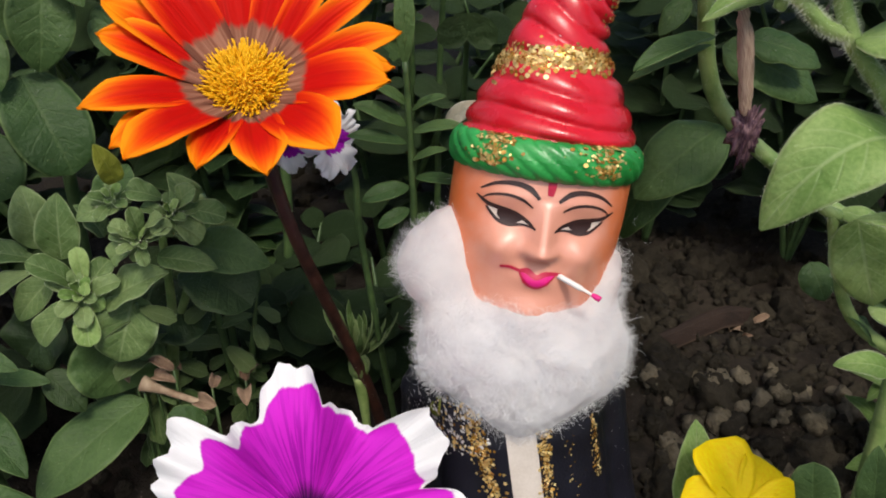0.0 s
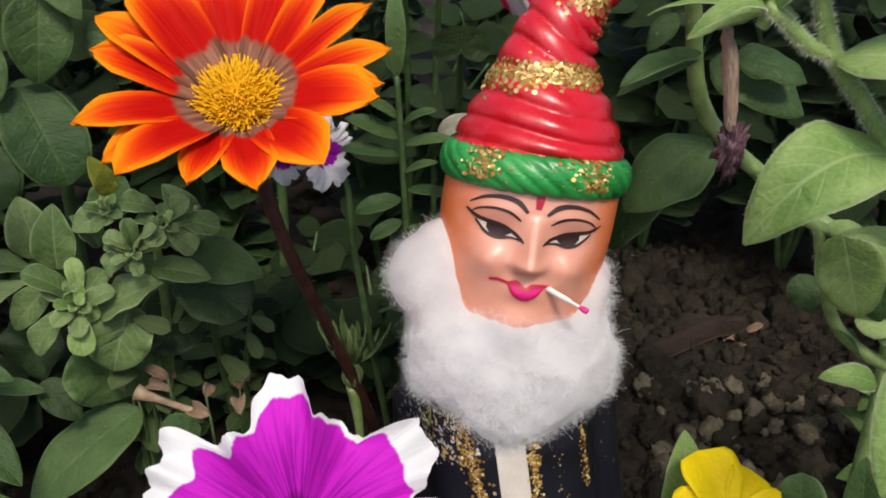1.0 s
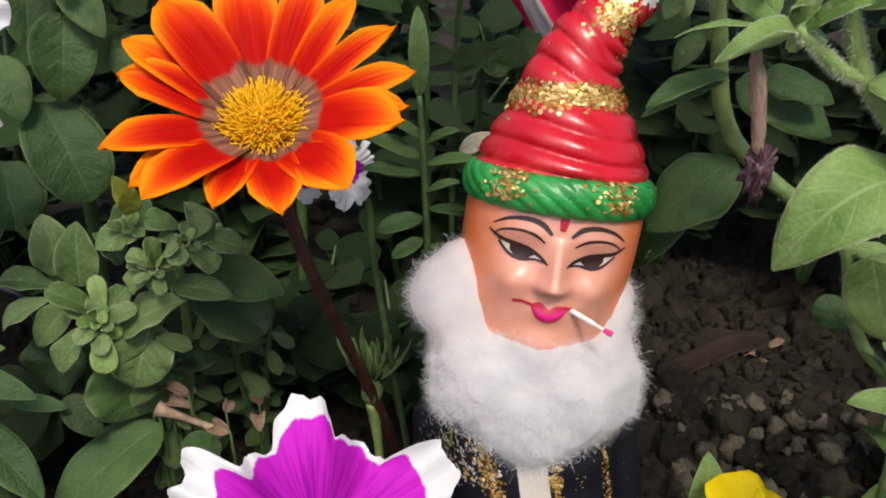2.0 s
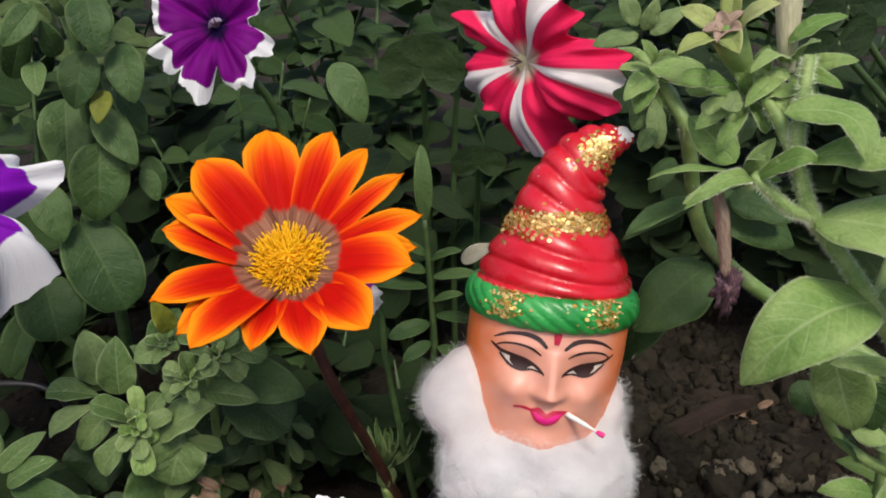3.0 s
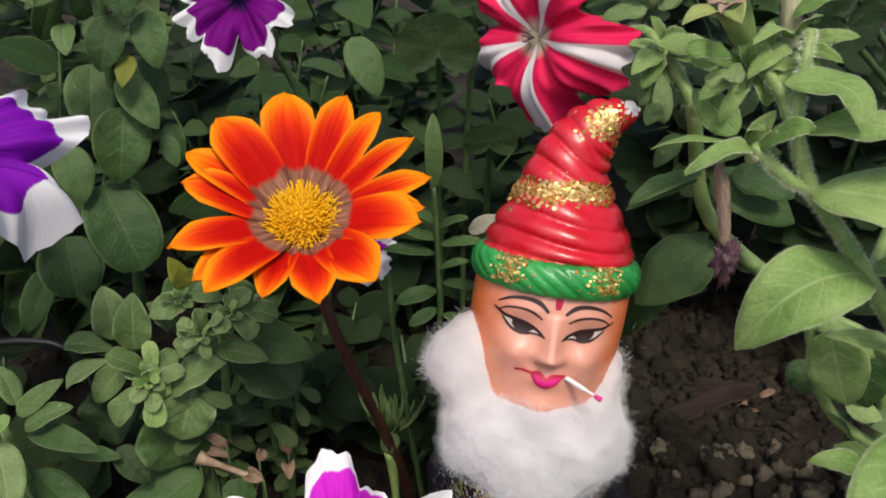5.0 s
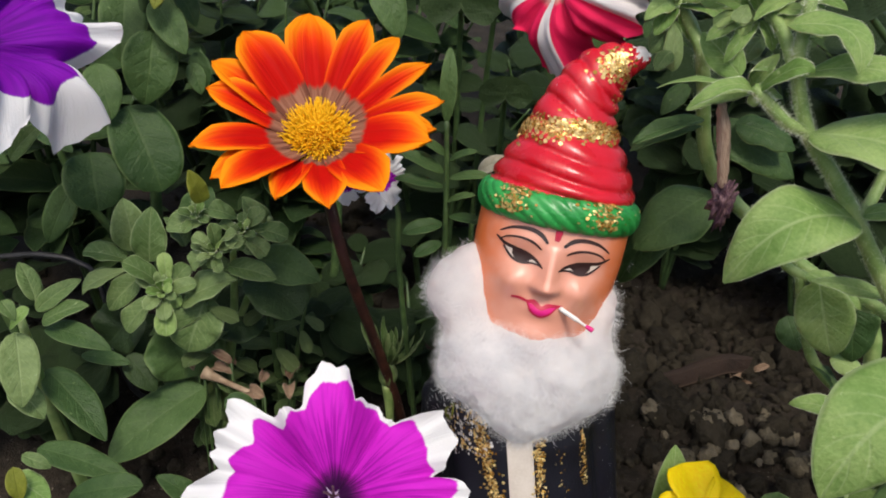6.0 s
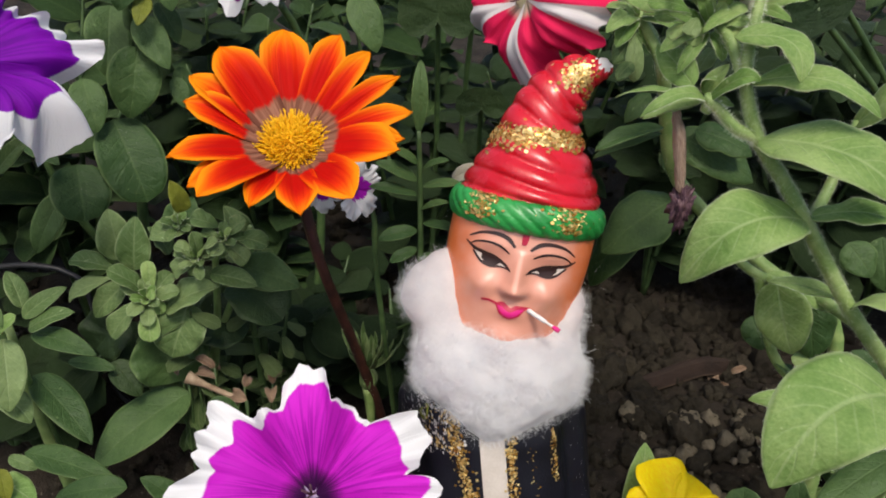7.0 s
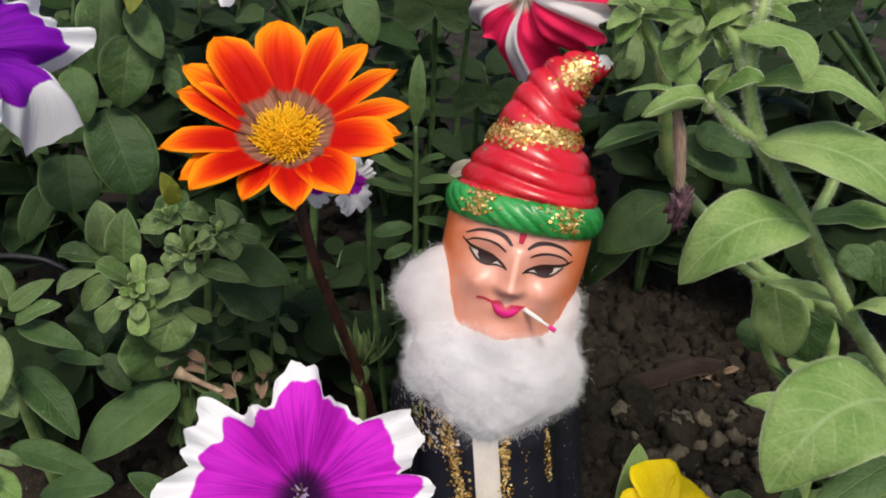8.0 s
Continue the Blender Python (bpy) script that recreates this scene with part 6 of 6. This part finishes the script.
leaf(right_plant, (0.0832, 0.1600, 0.2228), (0.0950, 0.1580, 0.2302), 0.0059, (-0.30, -0.43, 0.85), "ovate", LEAF_LIGHT, 0.3, 0.12, 0.12, 0.22, fuzz=110)
leaf(right_plant, (0.0698, 0.1520, 0.2132), (0.0671, 0.1480, 0.2096), 0.0059, (-0.10, -0.56, 0.82), "spoon", LEAF_GREY, 0.1, 0.12, 0.12, 0.22)
leaf(right_plant, (0.0509, 0.1800, 0.2232), (0.0455, 0.1800, 0.2313), 0.0069, (-0.30, -0.51, 0.81), "ovate", LEAF_GREY, 0.1, 0.12, 0.12, 0.22)
leaf(right_plant, (0.0542, 0.1800, 0.2209), (0.0625, 0.1780, 0.2285), 0.0070, (-0.03, -0.63, 0.77), "ovate", LEAF_GREY, 0.1, 0.12, 0.12, 0.22)
leaf(right_plant, (0.0525, 0.1800, 0.2217), (0.0549, 0.1780, 0.2301), 0.0058, (0.24, -0.59, 0.77), "ovate", LEAF_GREY, 0.1, 0.12, 0.12, 0.22)
leaf(right_plant, (0.0511, 0.1800, 0.2209), (0.0387, 0.1780, 0.2192), 0.0078, (-0.10, -0.58, 0.81), "ovate", LEAF_GREY, 0.1, 0.12, 0.12, 0.22)
leaf(right_plant, (0.0791, 0.1640, 0.2029), (0.0745, 0.1600, 0.1966), 0.0076, (-0.16, -0.25, 0.96), "ovate", LEAF_GREY, 0.1, 0.12, 0.12, 0.22)
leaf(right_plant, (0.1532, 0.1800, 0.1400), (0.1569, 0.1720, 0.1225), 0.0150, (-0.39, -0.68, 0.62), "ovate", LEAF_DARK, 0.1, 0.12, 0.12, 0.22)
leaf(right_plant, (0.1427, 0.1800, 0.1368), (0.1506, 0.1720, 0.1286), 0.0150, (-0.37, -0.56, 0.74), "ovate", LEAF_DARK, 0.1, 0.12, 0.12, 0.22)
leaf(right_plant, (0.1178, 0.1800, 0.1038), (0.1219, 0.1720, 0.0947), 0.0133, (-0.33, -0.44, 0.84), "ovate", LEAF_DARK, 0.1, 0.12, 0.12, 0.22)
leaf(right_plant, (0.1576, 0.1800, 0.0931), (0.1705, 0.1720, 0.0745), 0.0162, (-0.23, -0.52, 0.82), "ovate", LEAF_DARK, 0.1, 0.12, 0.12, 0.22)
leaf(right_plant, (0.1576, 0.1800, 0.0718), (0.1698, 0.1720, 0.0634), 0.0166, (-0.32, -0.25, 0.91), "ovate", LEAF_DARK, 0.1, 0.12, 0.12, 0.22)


# the broad hairy leaves along the near stem: base, bend, tip, width, normal, margin wave
BROAD_UPPER = [
    ((0.1055, 0.1335, 0.1640), (0.0850, 0.1220, 0.1665), (0.0728, 0.1240, 0.1460), 0.0250, (-0.15, -0.50, 0.85), 0.05),
    ((0.0905, 0.1410, 0.1840), (0.1050, 0.1250, 0.1880), (0.1230, 0.1200, 0.1765), 0.0260, (0.05, -0.50, 0.86), 0.05),
    ((0.0840, 0.1420, 0.1990), (0.0985, 0.1330, 0.2040), (0.1130, 0.1260, 0.1965), 0.0115, (0.10, -0.55, 0.83), 0.12),
    ((0.0780, 0.1430, 0.2105), (0.0895, 0.1360, 0.2120), (0.0928, 0.1300, 0.2030), 0.0115, (0.05, -0.60, 0.80), 0.08),
    ((0.1070, 0.1340, 0.1650), (0.1155, 0.1280, 0.1705), (0.1270, 0.1220, 0.1690), 0.0125, (0.10, -0.40, 0.90), 0.10),
    ((0.1250, 0.1325, 0.1380), (0.1315, 0.1240, 0.1465), (0.1420, 0.1200, 0.1400), 0.0115, (0.10, -0.35, 0.93), 0.14),
]
BROAD_LOWER = [
    ((0.1240, 0.1380, 0.1390), (0.1150, 0.1400, 0.1400), (0.1030, 0.1400, 0.1405), 0.0065, (0.00, -0.60, 0.80), 0.10),
    ((0.1290, 0.1020, 0.1300), (0.1060, 0.0890, 0.1340), (0.0945, 0.0830, 0.1120), 0.0330, (-0.25, -0.50, 0.83), 0.05),
    ((0.1200, 0.1310, 0.1010), (0.1120, 0.1290, 0.1050), (0.1035, 0.1300, 0.1035), 0.0085, (0.00, -0.55, 0.83), 0.06),
    ((0.1190, 0.1520, 0.1860), (0.1230, 0.1440, 0.1970), (0.1330, 0.1380, 0.2010), 0.0130, (0.00, -0.60, 0.80), 0.08),
    ((0.0755, 0.1450, 0.1930), (0.0800, 0.1380, 0.2010), (0.0850, 0.1360, 0.2010), 0.0065, (-0.60, -0.50, 0.60), 0.10),
    ((0.0745, 0.1450, 0.1930), (0.0660, 0.1380, 0.1960), (0.0560, 0.1360, 0.1890), 0.0060, (0.00, -0.50, 0.86), 0.10),
]
for base, bend, tip, width, normal, wave in BROAD_UPPER + BROAD_LOWER:
    leaf(right_plant, base, tip, width, normal, "ovate", LEAF_LIGHT, 0.1, 0.30, wave * 1.5, 0.22, fuzz=320, via=bend)


def scalloped(base, tip, width):
    """A round leaf with a scalloped edge on a stalk from the ground."""
    base, tip = Vector(base), Vector(tip)
    away = 0.11 if base.x > 0.05 else 0.0
    c, ey = (base + tip) / 2, (tip - base).normalized()
    n = Vector((0.05, -0.75, 0.62))
    n = (n - ey * n.dot(ey)).normalized()
    ex = ey.cross(n)
    half = (tip - base).length / 2
    p = thing("round_leaved_plant", (base.x + away, base.y + 0.03, 0.0), "dark round leaf with a scalloped edge on a stalk", "plant", "round leaves")
    f = Form()
    def disc(u, v, low=0.0):
        th = 2 * math.pi * u - math.pi / 2
        gap = math.exp(-(((u + 0.5) % 1 - 0.5) * 14) ** 2)
        rad = v * (1 + 0.05 * abs(math.sin(th * 6)) - 0.75 * gap * v)
        h = 0.10 * v * v + 0.02 * v * math.sin(th * 6) - low
        return c + ex * math.cos(th) * rad * width / 2 + ey * math.sin(th) * rad * half + n * h * half
    f.grid(disc, 72, 8, 0, True)
    f.grid(lambda u, v: disc(1 - u, v, 0.02), 72, 8, 0, True)
    # uses the green that has background shade put in
    part("leaf", f, [LEAF_SHADED], p)
    stem(p, [(base.x + away, base.y + 0.03, -0.003), (base.x + away * 0.7, base.y + 0.028, base.z * 0.6), c - n * 0.001], [0.0018, 0.0015, 0.0012], STEM_DARK)


scalloped((-0.0125, 0.2900, 0.1693), (-0.0130, 0.2900, 0.1981), 0.0359)
scalloped((0.1375, 0.2400, 0.2072), (0.1331, 0.2400, 0.2259), 0.0328)
scalloped((0.1295, 0.2350, 0.2142), (0.1354, 0.2350, 0.1967), 0.0292)
scalloped((-0.0002, 0.3000, 0.1935), (0.0071, 0.3000, 0.2098), 0.0264)
scalloped((0.0107, 0.2700, 0.1407), (0.0108, 0.2700, 0.1565), 0.0231)
scalloped((0.1638, 0.2500, 0.1687), (0.1546, 0.2500, 0.1885), 0.0255)

yard = thing("pansy", (0.088, 0.142, 0.0), "yellow pansy flower with green leaves", "flower")
stem(yard, [(0.088, 0.146, -0.003), (0.088, 0.142, 0.030), (0.0885, 0.134, 0.055)], [0.0016, 0.0014, 0.0013], STEM_GREEN)
leaf(yard, (0.0809, 0.1400, 0.0359), (0.0817, 0.1480, 0.0649), 0.0160, (0.03, -0.30, 0.95), "ovate", LEAF_LIGHT, 0.1, 0.18, 0.06, 0)
leaf(yard, (0.1208, 0.1400, 0.0357), (0.1166, 0.1420, 0.0544), 0.0157, (-0.39, -0.31, 0.87), "round", LEAF_DARK, 0.1, 0.18, 0.06, 0)
leaf(yard, (0.1393, 0.1400, 0.0362), (0.1343, 0.1420, 0.0611), 0.0138, (-0.44, -0.58, 0.69), "ovate", LEAF_DARK, 0.1, 0.18, 0.06, 0)


def pansy_bloom(plant):
    c = Vector((0.0885, 0.1245, 0.0545))
    n = Vector((0.05, -0.62, 0.78)).normalized()
    ex, ey, n = axes_for(n, (0, 0.6, 0.8))
    f = Form()
    f.tube([c - n * 0.004, c, c + n * 0.001], [0.0012, 0.002, 0.0012], 8)
    bloom = part("flower", f, [STEM_GREEN], plant, "yellow pansy flower")
    for k, (deg, size, wide) in enumerate(((108, 0.0205, 0.021), (58, 0.017, 0.016), (172, 0.017, 0.018), (8, 0.017, 0.018), (270, 0.016, 0.022))):
        w = math.radians(deg)
        d = ex * math.cos(w) + ey * math.sin(w)
        lf = leaf_form(c + d * 0.0006, c + d * size + n * 0.001, wide, n, "spoon", 0.25, 0.25, 0.08, 40 + k, 10, 12)
        part("petal", lf, [YELLOW_PETAL], bloom)


pansy_bloom(yard)


# ---------------------------------------------------------------- small things on the bed
def bud_tuft():
    p = thing("seed_head", (-0.0235, 0.186, 0.0), "green spiky closed flower head on a short stalk", "plant")
    stem(p, [(-0.0235, 0.186, -0.003), (-0.0245, 0.187, 0.028), (-0.0260, 0.187, 0.048)], [0.0018, 0.0016, 0.0026], STEM_GREEN)
    r = random.Random(21)
    f = Form()
    def bulb(u, v):
        th, ph = 2 * math.pi * u, math.pi * (0.03 + 0.94 * v)
        k = 1 + 0.12 * math.sin(9 * th)
        return Vector((-0.0260 + 0.0036 * k * math.sin(ph) * math.cos(th), 0.187 + 0.0038 * k * math.sin(ph) * math.sin(th), 0.053 - 0.0055 * math.cos(ph)))
    f.grid(bulb, 36, 14, 0, True)
    part("bud", f, [LEAF_GREY], p, "ribbed pale green bud")
    for i in range(30):
        w = 2.4 * i
        out = 0.25 + 0.75 * r.random()
        d = Vector((math.cos(w) * out, math.sin(w) * out, 1.1)).normalized()
        base = Vector((-0.0260, 0.187, 0.056)) + d * 0.004
        lf = leaf_form(base, base + d * r.uniform(0.009, 0.021), 0.0030, Vector((math.cos(w), math.sin(w), -0.3)), "lance", 0.06, 0.2, 0.02, 60 + i, 3, 6)
        part("bract", lf, [LEAF_GREY], p)


bud_tuft()


def dry_litter():
    r = random.Random(17)
    a, b, c = Vector((-0.0941, 0.1660, 0.0612)), Vector((-0.0727, 0.1630, 0.0550)), Vector((-0.0766, 0.1720, 0.0582))
    f = Form()
    f.tube([a, a.lerp(b, 0.35), a.lerp(b, 0.8), b], [0.0028, 0.0012, 0.0011, 0.0024], 9, 0, 6)
    p = thing("dry_flower", (a.x, a.y, 0.0), "dried tan trumpet of a fallen flower on the leaves", "litter")
    part("dry_tube", f, [DRY], p)
    part("dry_stalk", (lambda q: (q.tube([(a.x, a.y, 0.0), (a.x, a.y, a.z)], [0.0005, 0.0005], 6), q)[1])(Form()), [STEM_DARK], p)
    for i in range(9):
        q = c + Vector((r.gauss(0, 0.012), r.gauss(0, 0.008), r.gauss(0, 0.004)))
        w = r.uniform(0, 6.28)
        d = Vector((math.cos(w), math.sin(w) * 0.6, r.uniform(-0.2, 0.5)))
        size = r.uniform(0.007, 0.013)
        root = Vector((q.x, q.y, 0.0))
        t = thing("dead_leaf", root, "curled dry brown leaf among the herb stems", "leaf litter", "dead leaves")
        lf = leaf_form(q, q + d * size, size * 0.55, (r.gauss(0, 0.4), -0.6, 0.8), "ovate", 0.30, 0.5, 0.25, 70 + i, 6, 9, curl=-0.5)
        part("blade", lf, [LEAF_DRY], t)
        part("stalk", (lambda s: (s.tube([root, q], [0.0004, 0.0004], 5), s)[1])(Form()), [STEM_DARK], t)


dry_litter()


def dead_curl():
    pts = [(0.0984, 0.2620, 0.0000), (0.1151, 0.2680, 0.0000), (0.1302, 0.2770, 0.0000), (0.1441, 0.2840, 0.0014), (0.1565, 0.2860, 0.0029)]
    base = Vector(pts[0])
    f = Form()
    def strip(u, v):
        k = v * (len(pts) - 1)
        i = min(int(k), len(pts) - 2)
        p = Vector(pts[i]).lerp(Vector(pts[i + 1]), k - i)
        q = 2 * u - 1
        return p + Vector((0.001 * q, 0.0045 * q * math.sin(math.pi * (0.12 + 0.8 * v)), 0.0035 * math.sin(math.pi * v) - 0.003 * q * q + 0.004 * q + 0.007))
    f.grid(strip, 8, 24)
    f.grid(lambda u, v: strip(1 - u, v) - Vector((0, 0, 0.0005)), 8, 24)
    t = thing("dead_leaf", (base.x, base.y, 0.0), "long curled brown dead leaf lying on the soil", "leaf litter", "dead leaves")
    part("blade", f, [LEAF_DEAD], t)
    r = random.Random(41)
    for i in range(5):
        x, y = 0.150 + r.gauss(0, 0.006), 0.285 + r.gauss(0, 0.005)
        z = ground_height(x, y) + 0.002
        w = r.uniform(0, 6.28)
        d = Vector((math.cos(w), math.sin(w) * 0.5, 0.45)) * r.uniform(0.005, 0.009)
        t = thing("dead_leaf", (x, y, z), "small curled tan dead leaf on the soil", "leaf litter", "dead leaves")
        part("blade", leaf_form((x, y, z), Vector((x, y, z)) + d, d.length * 0.5, (r.gauss(0, 0.3), -0.6, 0.8), "ovate", 0.3, 0.5, 0.25, 140 + i, 6, 9, curl=-0.5), [LEAF_DRY], t)


dead_curl()


def hose():
    f = Form()
    pts = [(-0.2325, 0.2150, 0.0661), (-0.1991, 0.2150, 0.0735), (-0.1830, 0.2150, 0.0758), (-0.1678, 0.2150, 0.0737), (-0.1594, 0.2150, 0.0623), (-0.1494, 0.2150, 0.0020), (-0.0994, 0.2300, 0.0020)]
    f.tube(pts, [0.0013] * len(pts), 10, 0, 8)
    ob = new("hose", f.mesh("hose", [HOSE], True, Vector(pts[0])))
    ob.location = pts[0]
    tagged(ob, "thin black irrigation hose lying among the plants", "hose")


hose()


def leaf_scrap():
    base = BODY @ torso_spot(-0.85, 0.082)
    tip = BODY @ torso_spot(-0.72, 0.0895, 0.001)
    f = leaf_form(base, tip, 0.0042, BODY.to_3x3() @ Vector((-0.5, -0.8, 0.3)), "ovate", 0.15, 0.2, 0.1, 5, 6, 8)
    ob = new("leaf_scrap", f.mesh("leaf_scrap", [LEAF_YELLOW], True, base))
    ob.location = base
    tagged(ob, "small yellow-green leaf scrap on the figurine's shoulder", "leaf")


leaf_scrap()


# ---------------------------------------------------------------- bed of plants behind
def stock_leaf(shape, width, mat, seed, arch, fold):
    f = leaf_form((0, 0, 0), (0, 1, 0), width, (0, 0, 1), shape, arch, fold, 0.07, seed, 6, 8, 0.008)
    return f.mesh("leaf", [mat])


STOCK = {
    "dark": [stock_leaf("ovate", 0.72, LEAF_DARK, 200 + i, 0.12, 0.2) for i in range(4)],
    "deep": [stock_leaf("round", 0.85, LEAF_SHADED, 210 + i, 0.08, 0.12) for i in range(4)],
    "grey": [stock_leaf("spoon", 0.5, LEAF_GREY, 220 + i, 0.12, 0.2) for i in range(4)],
    "light": [stock_leaf("ovate", 0.55, LEAF_LIGHT, 230 + i, 0.2, 0.2) for i in range(4)],
}


def bush(place, spread, height, count, kind, size, seed, label, name="leafy_plant"):
    """A low plant: several stems from one root, with leaves all along them that turn towards the light."""
    r = random.Random(seed)
    p = thing(name, (place[0], place[1], 0.0), label, "plant", "bedding plants")
    stems = max(3, count // 14)
    left = count
    for s in range(stems):
        w = 2 * math.pi * s / stems + r.uniform(-0.4, 0.4)
        lean = spread * r.uniform(0.25, 1.0)
        h = height * r.uniform(0.6, 1.0)
        a = Vector((place[0], place[1], -0.003))
        c = a + Vector((math.cos(w) * lean, math.sin(w) * lean, h))
        b = a.lerp(c, 0.5) + Vector((0, 0, h * 0.12))
        f = Form()
        line, _ = f.tube([a, b, c], [0.0020, 0.0015, 0.0005], 6, 0, 8)
        part("stem", f, [STEM_DARK if kind != "light" else STEM_GREEN], p)
        per = left // (stems - s)
        left -= per
        for i in range(per):
            v = 0.22 + 0.78 * (i + r.random()) / per
            q = line[min(len(line) - 1, int(v * (len(line) - 1)))]
            ang = i * 2.4 + r.uniform(-0.4, 0.4)
            d = Vector((math.cos(ang), math.sin(ang), r.uniform(-0.45, 0.55))).normalized()
            up = Vector((r.gauss(0, 0.25), -0.45 + r.gauss(0, 0.25), 1.0))
            sx = d.cross(up).normalized()
            up = sx.cross(d)
            k = size * r.uniform(0.6, 1.2) * (1.1 - 0.35 * v)
            m = Matrix(((sx.x * k, d.x * k, up.x * k, q.x - place[0]), (sx.y * k, d.y * k, up.y * k, q.y - place[1]), (sx.z * k, d.z * k, up.z * k, q.z), (0, 0, 0, 1)))
            ob = new("leaf", r.choice(STOCK[kind]))
            ob.parent = p
            ob.matrix_basis = m
    return p


# "deep" beds get their gloom from leaf colour, painted shade behind the flowers
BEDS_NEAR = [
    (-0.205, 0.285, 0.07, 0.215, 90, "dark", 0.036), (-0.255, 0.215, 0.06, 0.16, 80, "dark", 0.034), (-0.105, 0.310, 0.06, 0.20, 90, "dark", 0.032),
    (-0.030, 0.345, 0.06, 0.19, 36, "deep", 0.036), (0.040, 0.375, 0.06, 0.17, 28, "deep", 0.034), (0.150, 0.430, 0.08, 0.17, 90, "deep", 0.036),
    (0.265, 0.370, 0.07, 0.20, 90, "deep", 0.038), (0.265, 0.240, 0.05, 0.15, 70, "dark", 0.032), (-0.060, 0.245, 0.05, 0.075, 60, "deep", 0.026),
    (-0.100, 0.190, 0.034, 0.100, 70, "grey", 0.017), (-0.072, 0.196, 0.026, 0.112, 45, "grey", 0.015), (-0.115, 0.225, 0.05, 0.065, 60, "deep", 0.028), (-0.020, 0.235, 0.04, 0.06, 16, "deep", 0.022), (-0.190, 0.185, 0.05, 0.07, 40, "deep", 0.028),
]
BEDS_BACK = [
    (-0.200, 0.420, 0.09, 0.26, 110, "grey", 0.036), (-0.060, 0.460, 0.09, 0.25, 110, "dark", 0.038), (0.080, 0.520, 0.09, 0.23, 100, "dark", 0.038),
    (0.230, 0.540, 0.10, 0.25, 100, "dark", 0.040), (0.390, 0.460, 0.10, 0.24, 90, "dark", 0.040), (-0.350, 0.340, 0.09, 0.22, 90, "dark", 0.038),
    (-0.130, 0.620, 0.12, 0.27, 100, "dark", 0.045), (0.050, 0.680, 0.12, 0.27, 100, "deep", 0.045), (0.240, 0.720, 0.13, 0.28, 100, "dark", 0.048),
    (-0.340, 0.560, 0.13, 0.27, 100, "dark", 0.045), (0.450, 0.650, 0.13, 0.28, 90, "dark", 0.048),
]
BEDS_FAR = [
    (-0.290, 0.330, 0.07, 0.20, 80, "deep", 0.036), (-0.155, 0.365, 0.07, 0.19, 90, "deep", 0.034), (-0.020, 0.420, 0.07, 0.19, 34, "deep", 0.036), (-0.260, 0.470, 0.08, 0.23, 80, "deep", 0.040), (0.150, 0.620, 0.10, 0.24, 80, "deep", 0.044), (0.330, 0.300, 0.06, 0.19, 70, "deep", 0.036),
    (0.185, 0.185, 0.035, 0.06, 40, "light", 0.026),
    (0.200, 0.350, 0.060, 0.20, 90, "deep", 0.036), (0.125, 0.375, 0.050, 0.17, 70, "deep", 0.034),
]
for i, (x, y, spread, height, count, kind, size) in enumerate(BEDS_NEAR + BEDS_BACK + BEDS_FAR):
    words = {"dark": "leafy dark green bedding plant", "deep": "round-leaved bedding plant, shade put into its leaf green", "grey": "plant with small grey-green spoon-shaped leaves", "light": "young plant with soft light green leaves"}[kind]
    bush((x, y), spread, height, count, kind, size, 300 + i, words)
